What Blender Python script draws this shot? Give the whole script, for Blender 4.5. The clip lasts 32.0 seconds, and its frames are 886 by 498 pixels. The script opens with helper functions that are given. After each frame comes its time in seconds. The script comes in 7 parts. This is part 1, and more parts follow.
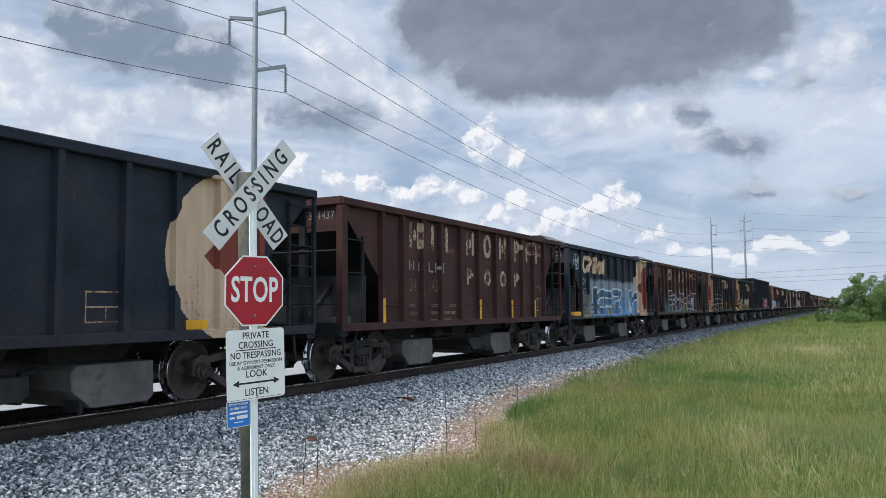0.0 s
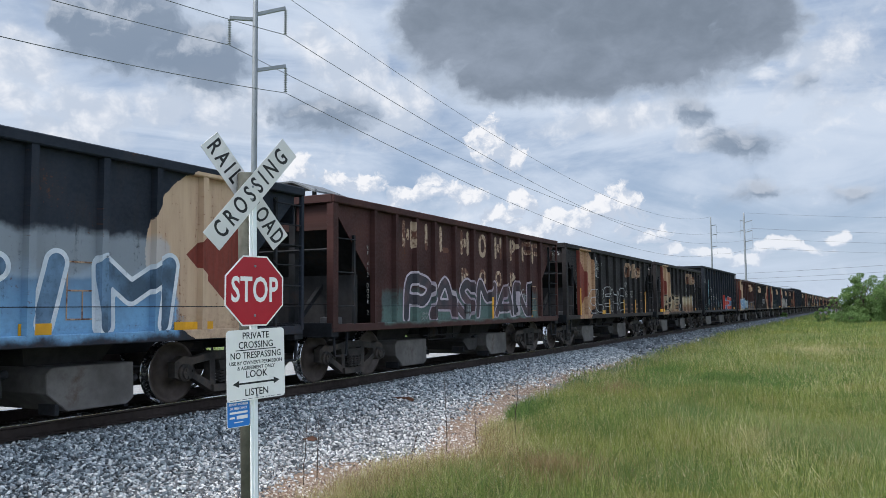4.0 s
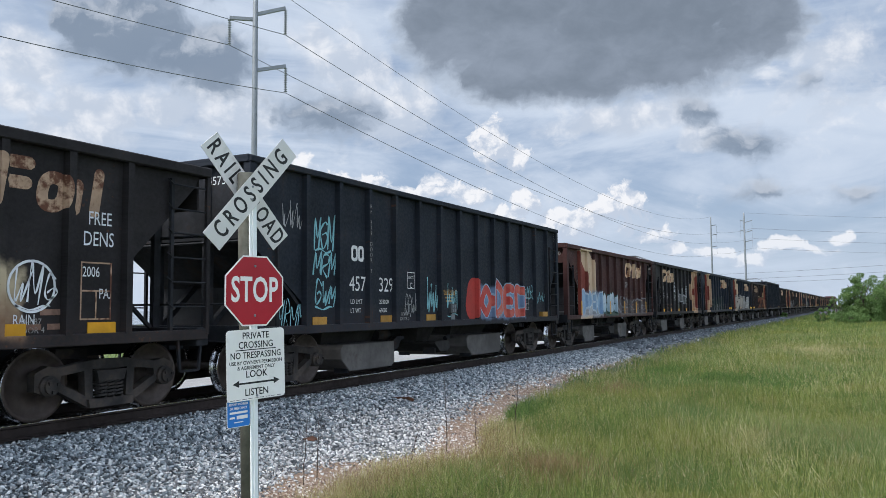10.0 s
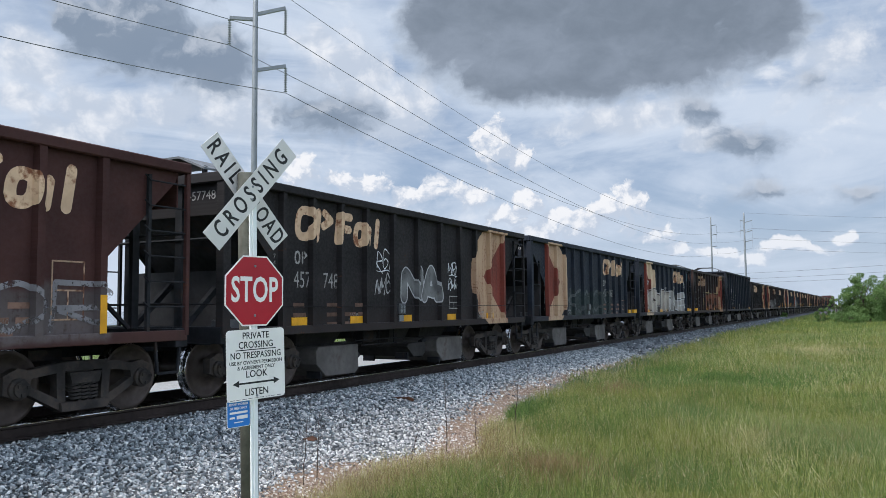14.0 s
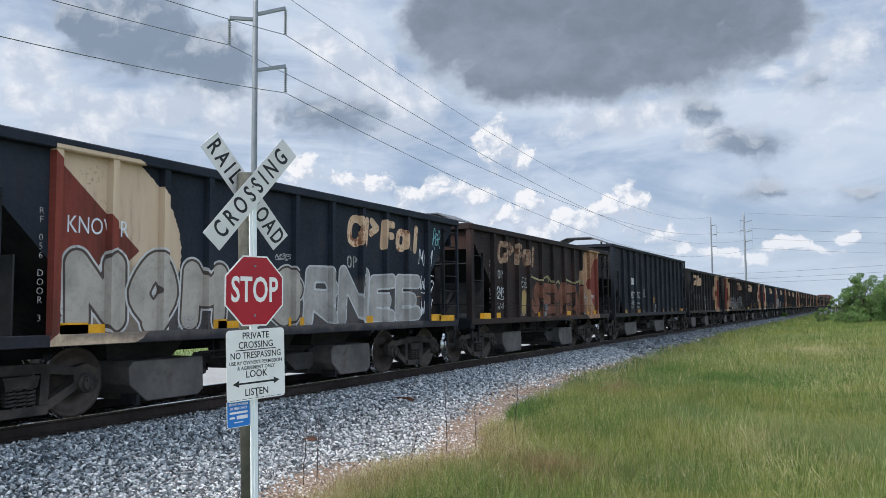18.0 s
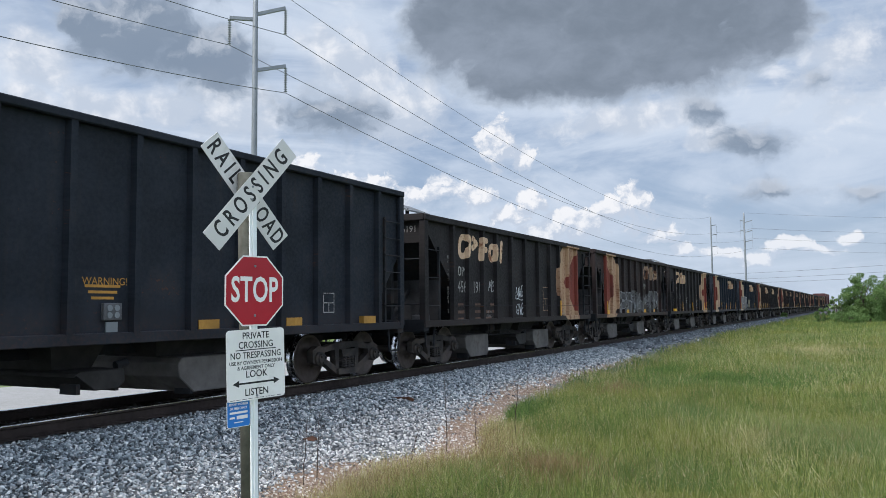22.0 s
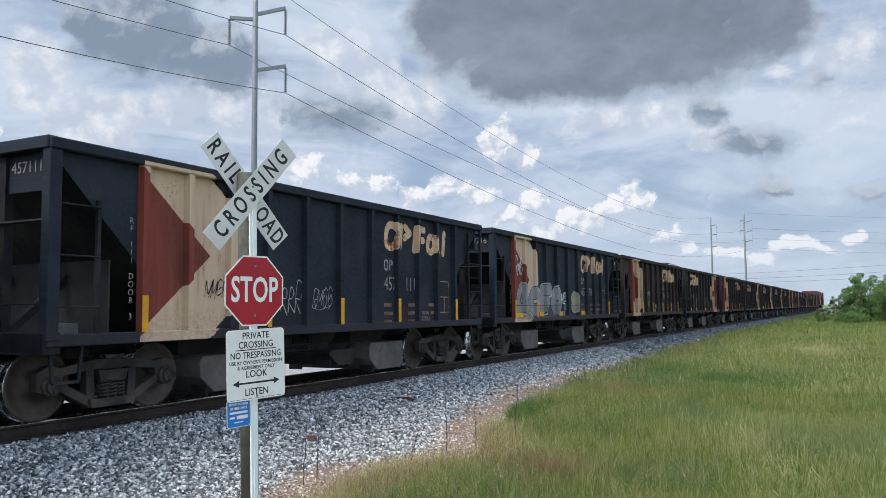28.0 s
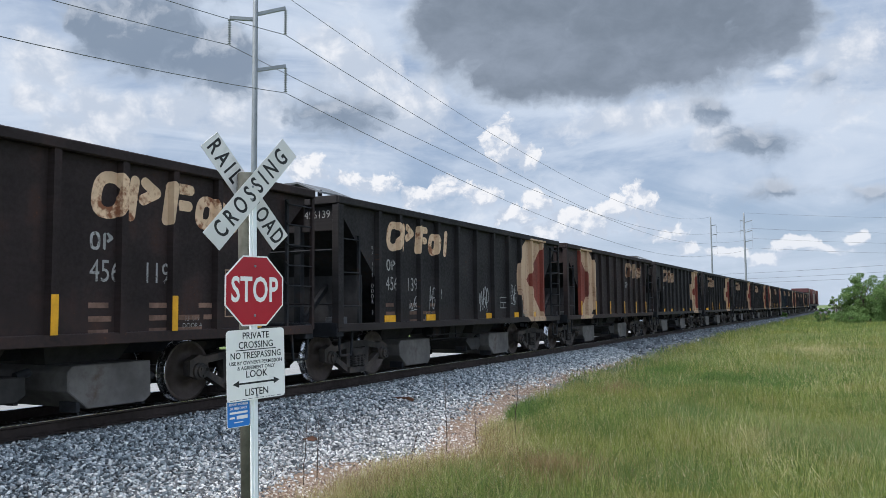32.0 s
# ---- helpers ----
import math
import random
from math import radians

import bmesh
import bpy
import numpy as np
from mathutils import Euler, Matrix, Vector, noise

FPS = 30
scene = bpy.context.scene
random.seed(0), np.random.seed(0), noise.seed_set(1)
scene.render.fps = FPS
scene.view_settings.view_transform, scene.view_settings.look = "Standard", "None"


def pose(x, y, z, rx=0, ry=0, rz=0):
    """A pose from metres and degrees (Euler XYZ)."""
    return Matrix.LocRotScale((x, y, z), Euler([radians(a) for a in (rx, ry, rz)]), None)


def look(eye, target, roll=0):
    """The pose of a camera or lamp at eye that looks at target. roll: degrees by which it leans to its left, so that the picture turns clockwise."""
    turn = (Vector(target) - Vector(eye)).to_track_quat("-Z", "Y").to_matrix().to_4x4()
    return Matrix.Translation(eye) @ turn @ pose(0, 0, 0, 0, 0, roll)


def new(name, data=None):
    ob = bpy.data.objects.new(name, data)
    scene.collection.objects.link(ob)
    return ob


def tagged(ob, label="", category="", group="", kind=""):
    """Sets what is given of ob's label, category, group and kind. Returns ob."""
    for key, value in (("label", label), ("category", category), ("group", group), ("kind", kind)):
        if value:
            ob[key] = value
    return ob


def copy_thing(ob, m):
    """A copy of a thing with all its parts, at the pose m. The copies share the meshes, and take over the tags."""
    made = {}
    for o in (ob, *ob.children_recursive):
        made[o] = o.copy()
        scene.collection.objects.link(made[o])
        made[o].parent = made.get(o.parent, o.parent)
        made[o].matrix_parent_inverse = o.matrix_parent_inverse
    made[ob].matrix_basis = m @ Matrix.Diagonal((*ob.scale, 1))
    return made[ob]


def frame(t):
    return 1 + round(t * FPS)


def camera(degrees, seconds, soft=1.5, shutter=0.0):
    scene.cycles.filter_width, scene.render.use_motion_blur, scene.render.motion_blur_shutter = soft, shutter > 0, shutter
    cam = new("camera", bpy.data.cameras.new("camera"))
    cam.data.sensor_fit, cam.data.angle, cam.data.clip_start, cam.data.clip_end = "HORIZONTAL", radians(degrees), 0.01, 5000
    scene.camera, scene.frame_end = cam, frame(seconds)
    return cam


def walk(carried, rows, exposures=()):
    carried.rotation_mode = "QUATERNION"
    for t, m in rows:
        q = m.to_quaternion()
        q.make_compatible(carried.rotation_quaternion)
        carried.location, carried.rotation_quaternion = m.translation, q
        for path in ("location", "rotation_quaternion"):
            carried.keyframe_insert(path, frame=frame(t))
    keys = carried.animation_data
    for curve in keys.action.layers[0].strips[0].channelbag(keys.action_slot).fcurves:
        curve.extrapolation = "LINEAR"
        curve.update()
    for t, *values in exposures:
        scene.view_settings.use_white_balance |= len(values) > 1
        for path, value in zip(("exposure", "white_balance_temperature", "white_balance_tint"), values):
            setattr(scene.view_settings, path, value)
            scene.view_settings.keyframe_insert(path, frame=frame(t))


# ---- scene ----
# World: the track runs along +Y, rail top at z = 0, the train stands on the -X side.
EYE = Vector((0.0, 0.0, 1.365))
AIM = EYE + Vector((-0.45761, 0.88610, 0.07353)) * 10
cam = camera(57.81, 32.0, soft=0.5, shutter=0.0)
walk(cam, [(0.0, look(EYE, AIM, -0.533)), (32.0, look(EYE, AIM, -0.533))], exposures=[(0.0, 0.5), (32.0, 0.5)])

TRACK_X = -9.90
GAUGE_X = 0.755
SUN_DIR = Vector((-0.30, -0.50, 0.82)).normalized()


# ---------------------------------------------------------------- node helpers
def mat(name):
    m = bpy.data.materials.new(name)
    m.use_nodes = True
    nt = m.node_tree
    return m, nt, nt.nodes["Principled BSDF"]


def N(nt, kind, **kw):
    n = nt.nodes.new(kind)
    for k, v in kw.items():
        if k == "op":
            n.operation = v
        elif k == "dims":
            n.noise_dimensions = v
        elif k == "vdims":
            n.voronoi_dimensions = v
        elif k == "feature":
            n.feature = v
        elif k == "dtype":
            n.data_type = v
        elif k == "blend":
            n.blend_type = v
    return n


def put(nt, sock, v):
    if isinstance(v, bpy.types.NodeSocket):
        nt.links.new(v, sock)
    else:
        sock.default_value = v


def M(nt, op, a, b=0.0, c=0.0, clamp=False):
    n = N(nt, "ShaderNodeMath", op=op)
    n.use_clamp = clamp
    put(nt, n.inputs[0], a)
    put(nt, n.inputs[1], b)
    put(nt, n.inputs[2], c)
    return n.outputs[0]


def MIX(nt, fac, a, b, blend="MIX"):
    n = N(nt, "ShaderNodeMix", dtype="RGBA", blend=blend)
    put(nt, n.inputs[0], fac)
    for s, v in ((n.inputs[6], a), (n.inputs[7], b)):
        put(nt, s, v if isinstance(v, bpy.types.NodeSocket) else (*v[:3], 1.0))
    return n.outputs[2]


def NOISE(nt, vec, scale, detail=4.0, rough=0.55, dist=0.0):
    n = N(nt, "ShaderNodeTexNoise")
    n.inputs["Scale"].default_value = scale
    n.inputs["Detail"].default_value = detail
    n.inputs["Roughness"].default_value = rough
    n.inputs["Distortion"].default_value = dist
    if vec is not None:
        nt.links.new(vec, n.inputs["Vector"])
    return n.outputs["Fac"]


def RAMP(nt, v, lo, hi, a=0.0, b=1.0):
    n = N(nt, "ShaderNodeMapRange")
    n.interpolation_type = "SMOOTHSTEP"
    for i, q in enumerate((v, lo, hi, a, b)):
        put(nt, n.inputs[i], q)
    return n.outputs[0]


def SCALED(nt, vec, s, off=(0, 0, 0)):
    n = N(nt, "ShaderNodeMapping")
    n.inputs["Scale"].default_value = s
    n.inputs["Location"].default_value = off
    nt.links.new(vec, n.inputs["Vector"])
    return n.outputs[0]


def COORD(nt, which="Object"):
    return N(nt, "ShaderNodeTexCoord").outputs[which]


def BUMP(nt, height, strength, distance, bsdf):
    n = N(nt, "ShaderNodeBump")
    n.inputs["Strength"].default_value = strength
    n.inputs["Distance"].default_value = distance
    nt.links.new(height, n.inputs["Height"])
    nt.links.new(n.outputs[0], bsdf.inputs["Normal"])


# ---------------------------------------------------------------- sky
# Cloud masses by azimuth (degrees from +Y towards +X) and height above the horizon:
# azimuth, elevation, half width, half height, weight
DARK_CLOUDS = (
    (-15.9, 20.8, 13.3, 4.3, 1.6), (-22.4, 17.4, 5.3, 3.2, 1.4), (-17.6, 17.0, 6.0, 2.8, 1.4), (-11.3, 17.1, 7.2, 2.8, 1.4), (-5.0, 18.8, 3.2, 3.0, 1.2), (-26.5, 20.0, 4.1, 4.1, 1.2),
    (35.0, 26.0, 18.0, 6.0, 1.2), (110.0, 30.0, 25.0, 8.0, 1.0), (-130.0, 28.0, 20.0, 7.0, 1.0),
)
MID_CLOUDS = (
    (-49.0, 18.7, 5.9, 3.7, 1.7), (-44.7, 17.1, 5.6, 2.7, 1.6), (-52.5, 19.1, 2.2, 2.7, 1.3), (-36.3, 13.8, 4.4, 2.5, 1.2), (-6.3, 10.7, 3.0, 1.4, 1.1), (-9.5, 13.4, 2.2, 1.3, 1.0), (-5.4, 7.3, 2.8, 0.9, 1.0), (0.6, 6.9, 2.2, 0.9, 0.9), (-2.4, 14.2, 1.2, 0.9, 0.7), (-2.9, 17.1, 1.4, 1.4, 0.7),
    (-75.0, 26.0, 14.0, 6.0, 1.0),
)
WHITE_CLOUDS = (
    (-34.7, 9.2, 1.6, 1.0, 1.0), (-32.5, 8.9, 2.0, 1.1, 1.1), (-29.7, 7.9, 1.9, 0.8, 1.0), (-27.4, 8.3, 1.6, 0.9, 1.0), (-25.2, 7.8, 1.8, 0.9, 1.0), (-23.8, 11.6, 1.4, 2.1, 1.3), (-21.9, 10.6, 1.3, 0.9, 0.9), (-23.0, 6.8, 1.6, 1.0, 1.1), (-21.2, 7.7, 1.4, 1.2, 1.2), (-18.6, 5.9, 2.2, 1.4, 1.3), (-16.2, 6.6, 1.6, 1.3, 1.2), (-14.3, 6.7, 1.8, 1.6, 1.3), (-20.2, 5.4, 2.0, 0.8, 1.0), (-12.4, 4.8, 1.5, 0.8, 1.1), (-10.6, 4.0, 1.5, 0.5, 0.9), (-0.8, 4.4, 1.0, 0.6, 1.2), (-4.0, 3.9, 1.4, 0.5, 1.1), (-2.5, 3.6, 1.3, 0.4, 0.9), (-37.5, 9.6, 1.8, 1.3, 1.0), (-8.2, 3.8, 1.6, 0.5, 1.0), (-5.7, 3.3, 1.7, 0.5, 0.9),
    (-62.0, 9.0, 6.0, 2.6, 1.0),
)
SOFT_CLOUDS = (
    (-14.9, 13.2, 5.1, 1.5, 1.3), (-34.3, 17.3, 4.0, 3.0, 1.1), (-0.6, 16.1, 3.9, 3.8, 0.7), (-30.7, 14.2, 4.5, 2.7, 1.1), (-41.4, 13.2, 3.5, 2.3, 1.2), (-54.7, 15.7, 2.4, 2.1, 1.4), (-50.4, 13.5, 3.3, 1.6, 1.5), (-46.9, 13.6, 2.7, 1.7, 1.5), (-51.6, 11.4, 3.4, 1.2, 1.2), (-44.7, 14.9, 1.9, 1.3, 1.2), (-36.3, 18.7, 2.0, 1.5, 1.1), (-8.9, 11.5, 2.0, 1.1, 1.2), (-55.0, 13.3, 1.9, 1.0, 1.1),
)


def sky_colour(nt, vec):
    """Colour of the clouded sky in a direction."""
    sep = N(nt, "ShaderNodeSeparateXYZ")
    nrm = N(nt, "ShaderNodeVectorMath", op="NORMALIZE")
    nt.links.new(vec, nrm.inputs[0])
    d = nrm.outputs[0]
    nt.links.new(d, sep.inputs[0])
    az = M(nt, "MULTIPLY", M(nt, "ARCTAN2", sep.outputs[0], sep.outputs[1]), 57.29578)
    el = M(nt, "MULTIPLY", M(nt, "ARCSINE", sep.outputs[2]), 57.29578)
    tex = N(nt, "ShaderNodeTexSky")
    tex.sky_type = "NISHITA"
    tex.sun_disc = False
    tex.sun_elevation = math.asin(SUN_DIR.z)
    tex.sun_rotation = math.atan2(SUN_DIR.x, SUN_DIR.y)
    nt.links.new(d, tex.inputs[0])
    nishita = N(nt, "ShaderNodeVectorMath", op="SCALE")
    nt.links.new(tex.outputs[0], nishita.inputs[0])
    nishita.inputs[3].default_value = 0.07
    veil = MIX(nt, 0.62, nishita.outputs[0], (0.43, 0.56, 0.765))

    plainly = N(nt, "ShaderNodeCombineXYZ")
    nt.links.new(az, plainly.inputs[0])
    nt.links.new(el, plainly.inputs[1])
    bends = []
    for scale, detail, amount in ((0.16, 3.0, 5.0), (0.7, 4.0, 1.5)):
        n = N(nt, "ShaderNodeTexNoise")
        n.inputs["Scale"].default_value = scale
        n.inputs["Detail"].default_value = detail
        n.inputs["Roughness"].default_value = 0.6
        nt.links.new(plainly.outputs[0], n.inputs["Vector"])
        c = N(nt, "ShaderNodeSeparateColor")
        nt.links.new(n.outputs["Color"], c.inputs[0])
        bends.append([M(nt, "MULTIPLY", M(nt, "SUBTRACT", c.outputs[k], 0.5), amount * f) for k, f in ((0, 1.0), (1, 0.6))])
    ragged = [M(nt, "ADD", bends[0][k], bends[1][k]) for k in (0, 1)]

    def spot(da, de):
        """Azimuth and height of a place a little aside, bent to and fro, as values and as a vector."""
        a, e = M(nt, "ADD", M(nt, "ADD", az, ragged[0]), da), M(nt, "ADD", M(nt, "ADD", el, ragged[1]), de)
        c = N(nt, "ShaderNodeCombineXYZ")
        nt.links.new(a, c.inputs[0])
        nt.links.new(e, c.inputs[1])
        return a, e, c.outputs[0]

    def heaps(at, size):
        """Rounded heads of cumulus: cells of several sizes, bent by noise."""
        jig = N(nt, "ShaderNodeTexNoise")
        jig.inputs["Scale"].default_value = 0.7 / size
        jig.inputs["Detail"].default_value = 3.0
        nt.links.new(at, jig.inputs["Vector"])
        push = N(nt, "ShaderNodeVectorMath", op="MULTIPLY_ADD")
        nt.links.new(jig.outputs["Color"], push.inputs[0])
        push.inputs[1].default_value = (size, size * 0.8, 0)
        nt.links.new(at, push.inputs[2])
        cells = N(nt, "ShaderNodeTexVoronoi", vdims="2D", feature="SMOOTH_F1")
        cells.normalize = True
        for key, val in (("Scale", 0.9 / size), ("Detail", 3.0), ("Roughness", 0.55), ("Lacunarity", 2.2), ("Smoothness", 0.35)):
            cells.inputs[key].default_value = val
        nt.links.new(push.outputs[0], cells.inputs["Vector"])
        return M(nt, "SUBTRACT", 0.5, M(nt, "MULTIPLY", cells.outputs["Distance"], 1.5))

    def mass(items, where, billow_amount, heap_amount, size):
        """How deep a place lies inside a group of clouds; below zero is open sky."""
        a, e, at = where
        total = None
        for ca, ce, w, h, k in items:
            dx = M(nt, "MULTIPLY", M(nt, "SUBTRACT", a, ca), 1 / w)
            dy = M(nt, "MULTIPLY", M(nt, "SUBTRACT", e, ce), 1 / h)
            r = M(nt, "SQRT", M(nt, "ADD", M(nt, "MULTIPLY", dx, dx), M(nt, "MULTIPLY", dy, dy)))
            b = M(nt, "MULTIPLY", M(nt, "SUBTRACT", 1.0, r), k)
            total = b if total is None else M(nt, "MAXIMUM", total, b)
        billow = NOISE(nt, SCALED(nt, at, (0.20, 0.30, 1)), 1.0, 9.0, 0.60, 0.3)
        total = M(nt, "ADD", total, M(nt, "MULTIPLY", M(nt, "SUBTRACT", billow, 0.5), billow_amount))
        return M(nt, "ADD", total, M(nt, "MULTIPLY", heaps(at, size), heap_amount))

    here, above = spot(0.0, 0.0), spot(-0.35, 0.75)
    p = plainly.outputs[0]
    fine = NOISE(nt, SCALED(nt, p, (0.45, 0.7, 1), (3, 1, 0)), 1.0, 9.0, 0.62, 0.4)
    wisp = NOISE(nt, SCALED(nt, p, (0.05, 0.22, 1), (1, 9, 0)), 1.0, 8.0, 0.6, 0.9)
    broad = NOISE(nt, SCALED(nt, p, (0.07, 0.12, 1), (5, 4, 0)), 1.0, 6.0, 0.55, 0.3)
    # high thin veil, then soft banks, white cumulus, grey cloud bases, the dark cloud
    thin = M(nt, "ADD", M(nt, "MULTIPLY", wisp, 0.6), M(nt, "MULTIPLY", broad, 0.5))
    col = MIX(nt, RAMP(nt, thin, 0.42, 0.66), veil, (0.62, 0.71, 0.83))
    bank = M(nt, "ADD", M(nt, "MULTIPLY", broad, 0.5), M(nt, "ADD", M(nt, "MULTIPLY", fine, 0.35), M(nt, "MULTIPLY", heaps(p, 3.0), 0.25)))
    col = MIX(nt, RAMP(nt, bank, 0.46, 0.66, 0, 0.8), col, MIX(nt, RAMP(nt, fine, 0.38, 0.62), (0.60, 0.68, 0.79), (0.82, 0.86, 0.91)))
    sb = mass(SOFT_CLOUDS, here, 2.2, 0.6, 2.2)
    col = MIX(nt, RAMP(nt, sb, -0.2, 0.7, 0, 0.92), col, MIX(nt, RAMP(nt, M(nt, "ADD", M(nt, "MULTIPLY", fine, 0.6), M(nt, "MULTIPLY", heaps(p, 2.0), 0.6)), 0.22, 0.62), (0.56, 0.635, 0.74), (0.87, 0.895, 0.93)))
    mb, mu = mass(MID_CLOUDS, here, 2.0, 0.7, 2.4), mass(MID_CLOUDS, above, 2.0, 0.7, 2.4)
    base = MIX(nt, RAMP(nt, mb, 0.1, 0.9), (0.42, 0.50, 0.61), (0.235, 0.30, 0.39))
    base = MIX(nt, RAMP(nt, M(nt, "SUBTRACT", mb, mu), 0.12, 0.7, 0, 0.5), base, (0.72, 0.77, 0.84))
    col = MIX(nt, RAMP(nt, mb, -0.15, 0.70, 0, 0.95), col, base)
    wb, wu = mass(WHITE_CLOUDS, here, 1.5, 1.1, 1.2), mass(WHITE_CLOUDS, above, 1.5, 1.1, 1.2)
    curl = heaps(p, 0.75)
    lit = RAMP(nt, M(nt, "ADD", M(nt, "MULTIPLY", M(nt, "SUBTRACT", wb, wu), 0.7), M(nt, "ADD", M(nt, "MULTIPLY", M(nt, "SUBTRACT", fine, 0.5), 0.9), M(nt, "MULTIPLY", curl, 0.9))), 0.0, 0.62)
    white = MIX(nt, lit, (0.56, 0.635, 0.745), (0.93, 0.94, 0.955))
    foot = RAMP(nt, M(nt, "SUBTRACT", wb, wu), -0.75, -0.15, 0.15, 1.0)
    col = MIX(nt, M(nt, "MULTIPLY", RAMP(nt, wb, 0.02, 0.40, 0, 0.97), foot), col, white)
    db, du = mass(DARK_CLOUDS, here, 1.1, 0.5, 2.6), mass(DARK_CLOUDS, above, 1.1, 0.5, 2.6)
    col = MIX(nt, RAMP(nt, db, -0.22, 0.10, 0, 0.55), col, (0.50, 0.58, 0.68))
    shade = MIX(nt, RAMP(nt, M(nt, "ADD", M(nt, "MULTIPLY", broad, 0.7), M(nt, "MULTIPLY", fine, 0.3)), 0.36, 0.66), (0.20, 0.245, 0.305), (0.295, 0.35, 0.43))
    shade = MIX(nt, RAMP(nt, db, 0.55, 0.05, 0, 0.6), shade, (0.36, 0.425, 0.515))
    shade = MIX(nt, M(nt, "MULTIPLY", RAMP(nt, M(nt, "SUBTRACT", db, du), 0.15, 0.5, 0, 0.7), RAMP(nt, db, 0.5, 0.1)), shade, (0.62, 0.68, 0.76))
    col = MIX(nt, RAMP(nt, db, -0.12, 0.50), col, shade)
    haze = RAMP(nt, el, 0.0, 8.0, 0.5, 0.0)
    return MIX(nt, 1.0, MIX(nt, haze, col, (0.57, 0.67, 0.80)), (1.0, 1.0, 1.025), "MULTIPLY")


def sky_group():
    """The clouded sky as one node group, shared by the world and the drifting backdrop."""
    g = bpy.data.node_groups.new("clouded_sky", "ShaderNodeTree")
    g.interface.new_socket("Direction", in_out="INPUT", socket_type="NodeSocketVector")
    g.interface.new_socket("Colour", in_out="OUTPUT", socket_type="NodeSocketColor")
    g.links.new(sky_colour(g, N(g, "NodeGroupInput").outputs[0]), N(g, "NodeGroupOutput").inputs[0])
    return g


SKY = sky_group()


def sky_node(nt, vec):
    n = N(nt, "ShaderNodeGroup")
    n.node_tree = SKY
    nt.links.new(vec, n.inputs[0])
    return n.outputs[0]


world = bpy.data.worlds.new("world")
scene.world = world
world.use_nodes = True
wnt = world.node_tree
wbg = wnt.nodes["Background"]
wnt.links.new(sky_node(wnt, COORD(wnt, "Generated")), wbg.inputs["Color"])
wbg.inputs["Strength"].default_value = 1.55

sun = new("sun", bpy.data.lights.new("sun", "SUN"))
sun.data.energy = 3.4
sun.data.angle = radians(22)
sun.data.color = (1.0, 0.975, 0.95)
sun.matrix_world = look(SUN_DIR * 500, (0, 0, 0))


# ---------------------------------------------------------------- mesh helpers
def bm_new():
    return bmesh.new()


def box(bm, x0, x1, y0, y1, z0, z1):
    v = [bm.verts.new(c) for c in ((x0, y0, z0), (x1, y0, z0), (x1, y1, z0), (x0, y1, z0), (x0, y0, z1), (x1, y0, z1), (x1, y1, z1), (x0, y1, z1))]
    for f in ((3, 2, 1, 0), (4, 5, 6, 7), (0, 1, 5, 4), (1, 2, 6, 5), (2, 3, 7, 6), (3, 0, 4, 7)):
        bm.faces.new([v[i] for i in f])
    return v


def bar(bm, a, b, w, h=None, sides=4):
    """A straight bar from a to b with a square or round section."""
    a, b = Vector(a), Vector(b)
    h = w if h is None else h
    d = (b - a).normalized()
    up = Vector((0, 0, 1)) if abs(d.z) < 0.95 else Vector((0, 1, 0))
    s = d.cross(up).normalized()
    u = s.cross(d)
    rings = []
    for p in (a, b):
        if sides == 4:
            rings.append([bm.verts.new(p + s * (i * w / 2) + u * (j * h / 2)) for i, j in ((-1, -1), (1, -1), (1, 1), (-1, 1))])
        else:
            rings.append([bm.verts.new(p + s * (math.cos(k * math.tau / sides) * w / 2) + u * (math.sin(k * math.tau / sides) * h / 2)) for k in range(sides)])
    n = len(rings[0])
    for k in range(n):
        bm.faces.new((rings[0][k], rings[0][(k + 1) % n], rings[1][(k + 1) % n], rings[1][k]))
    bm.faces.new(rings[0][::-1])
    bm.faces.new(rings[1])


def prism(bm, pts, axis, a, b):
    """A flat outline (list of 2D points) drawn out along an axis from a to b."""
    def at(p, q):
        return {"x": (q, p[0], p[1]), "y": (p[0], q, p[1]), "z": (p[0], p[1], q)}[axis]
    r0 = [bm.verts.new(at(p, a)) for p in pts]
    r1 = [bm.verts.new(at(p, b)) for p in pts]
    n = len(pts)
    for k in range(n):
        bm.faces.new((r0[k], r0[(k + 1) % n], r1[(k + 1) % n], r1[k]))
    bm.faces.new(r0[::-1])
    bm.faces.new(r1)


def lathe(bm, profile, axis, centre, sides=24):
    """Turns (radius, offset) pairs round an axis through the centre."""
    c = Vector(centre)
    rings = []
    for r, o in profile:
        ring = []
        for k in range(sides):
            ca, sa = math.cos(k * math.tau / sides) * r, math.sin(k * math.tau / sides) * r
            p = {"x": Vector((o, ca, sa)), "y": Vector((ca, o, sa)), "z": Vector((ca, sa, o))}[axis]
            ring.append(bm.verts.new(c + p))
        rings.append(ring)
    for r0, r1 in zip(rings, rings[1:]):
        for k in range(sides):
            bm.faces.new((r0[k], r0[(k + 1) % sides], r1[(k + 1) % sides], r1[k]))
    bm.faces.new(rings[0][::-1])
    bm.faces.new(rings[-1])


def mesh_of(name, bm, material, bevel=0.0):
    if bevel:
        bmesh.ops.bevel(bm, geom=list(bm.edges), offset=bevel, segments=1, affect="EDGES", clamp_overlap=True)
    bmesh.ops.recalc_face_normals(bm, faces=bm.faces)
    me = bpy.data.meshes.new(name)
    bm.to_mesh(me)
    bm.free()
    if material:
        me.materials.append(material)
    return me


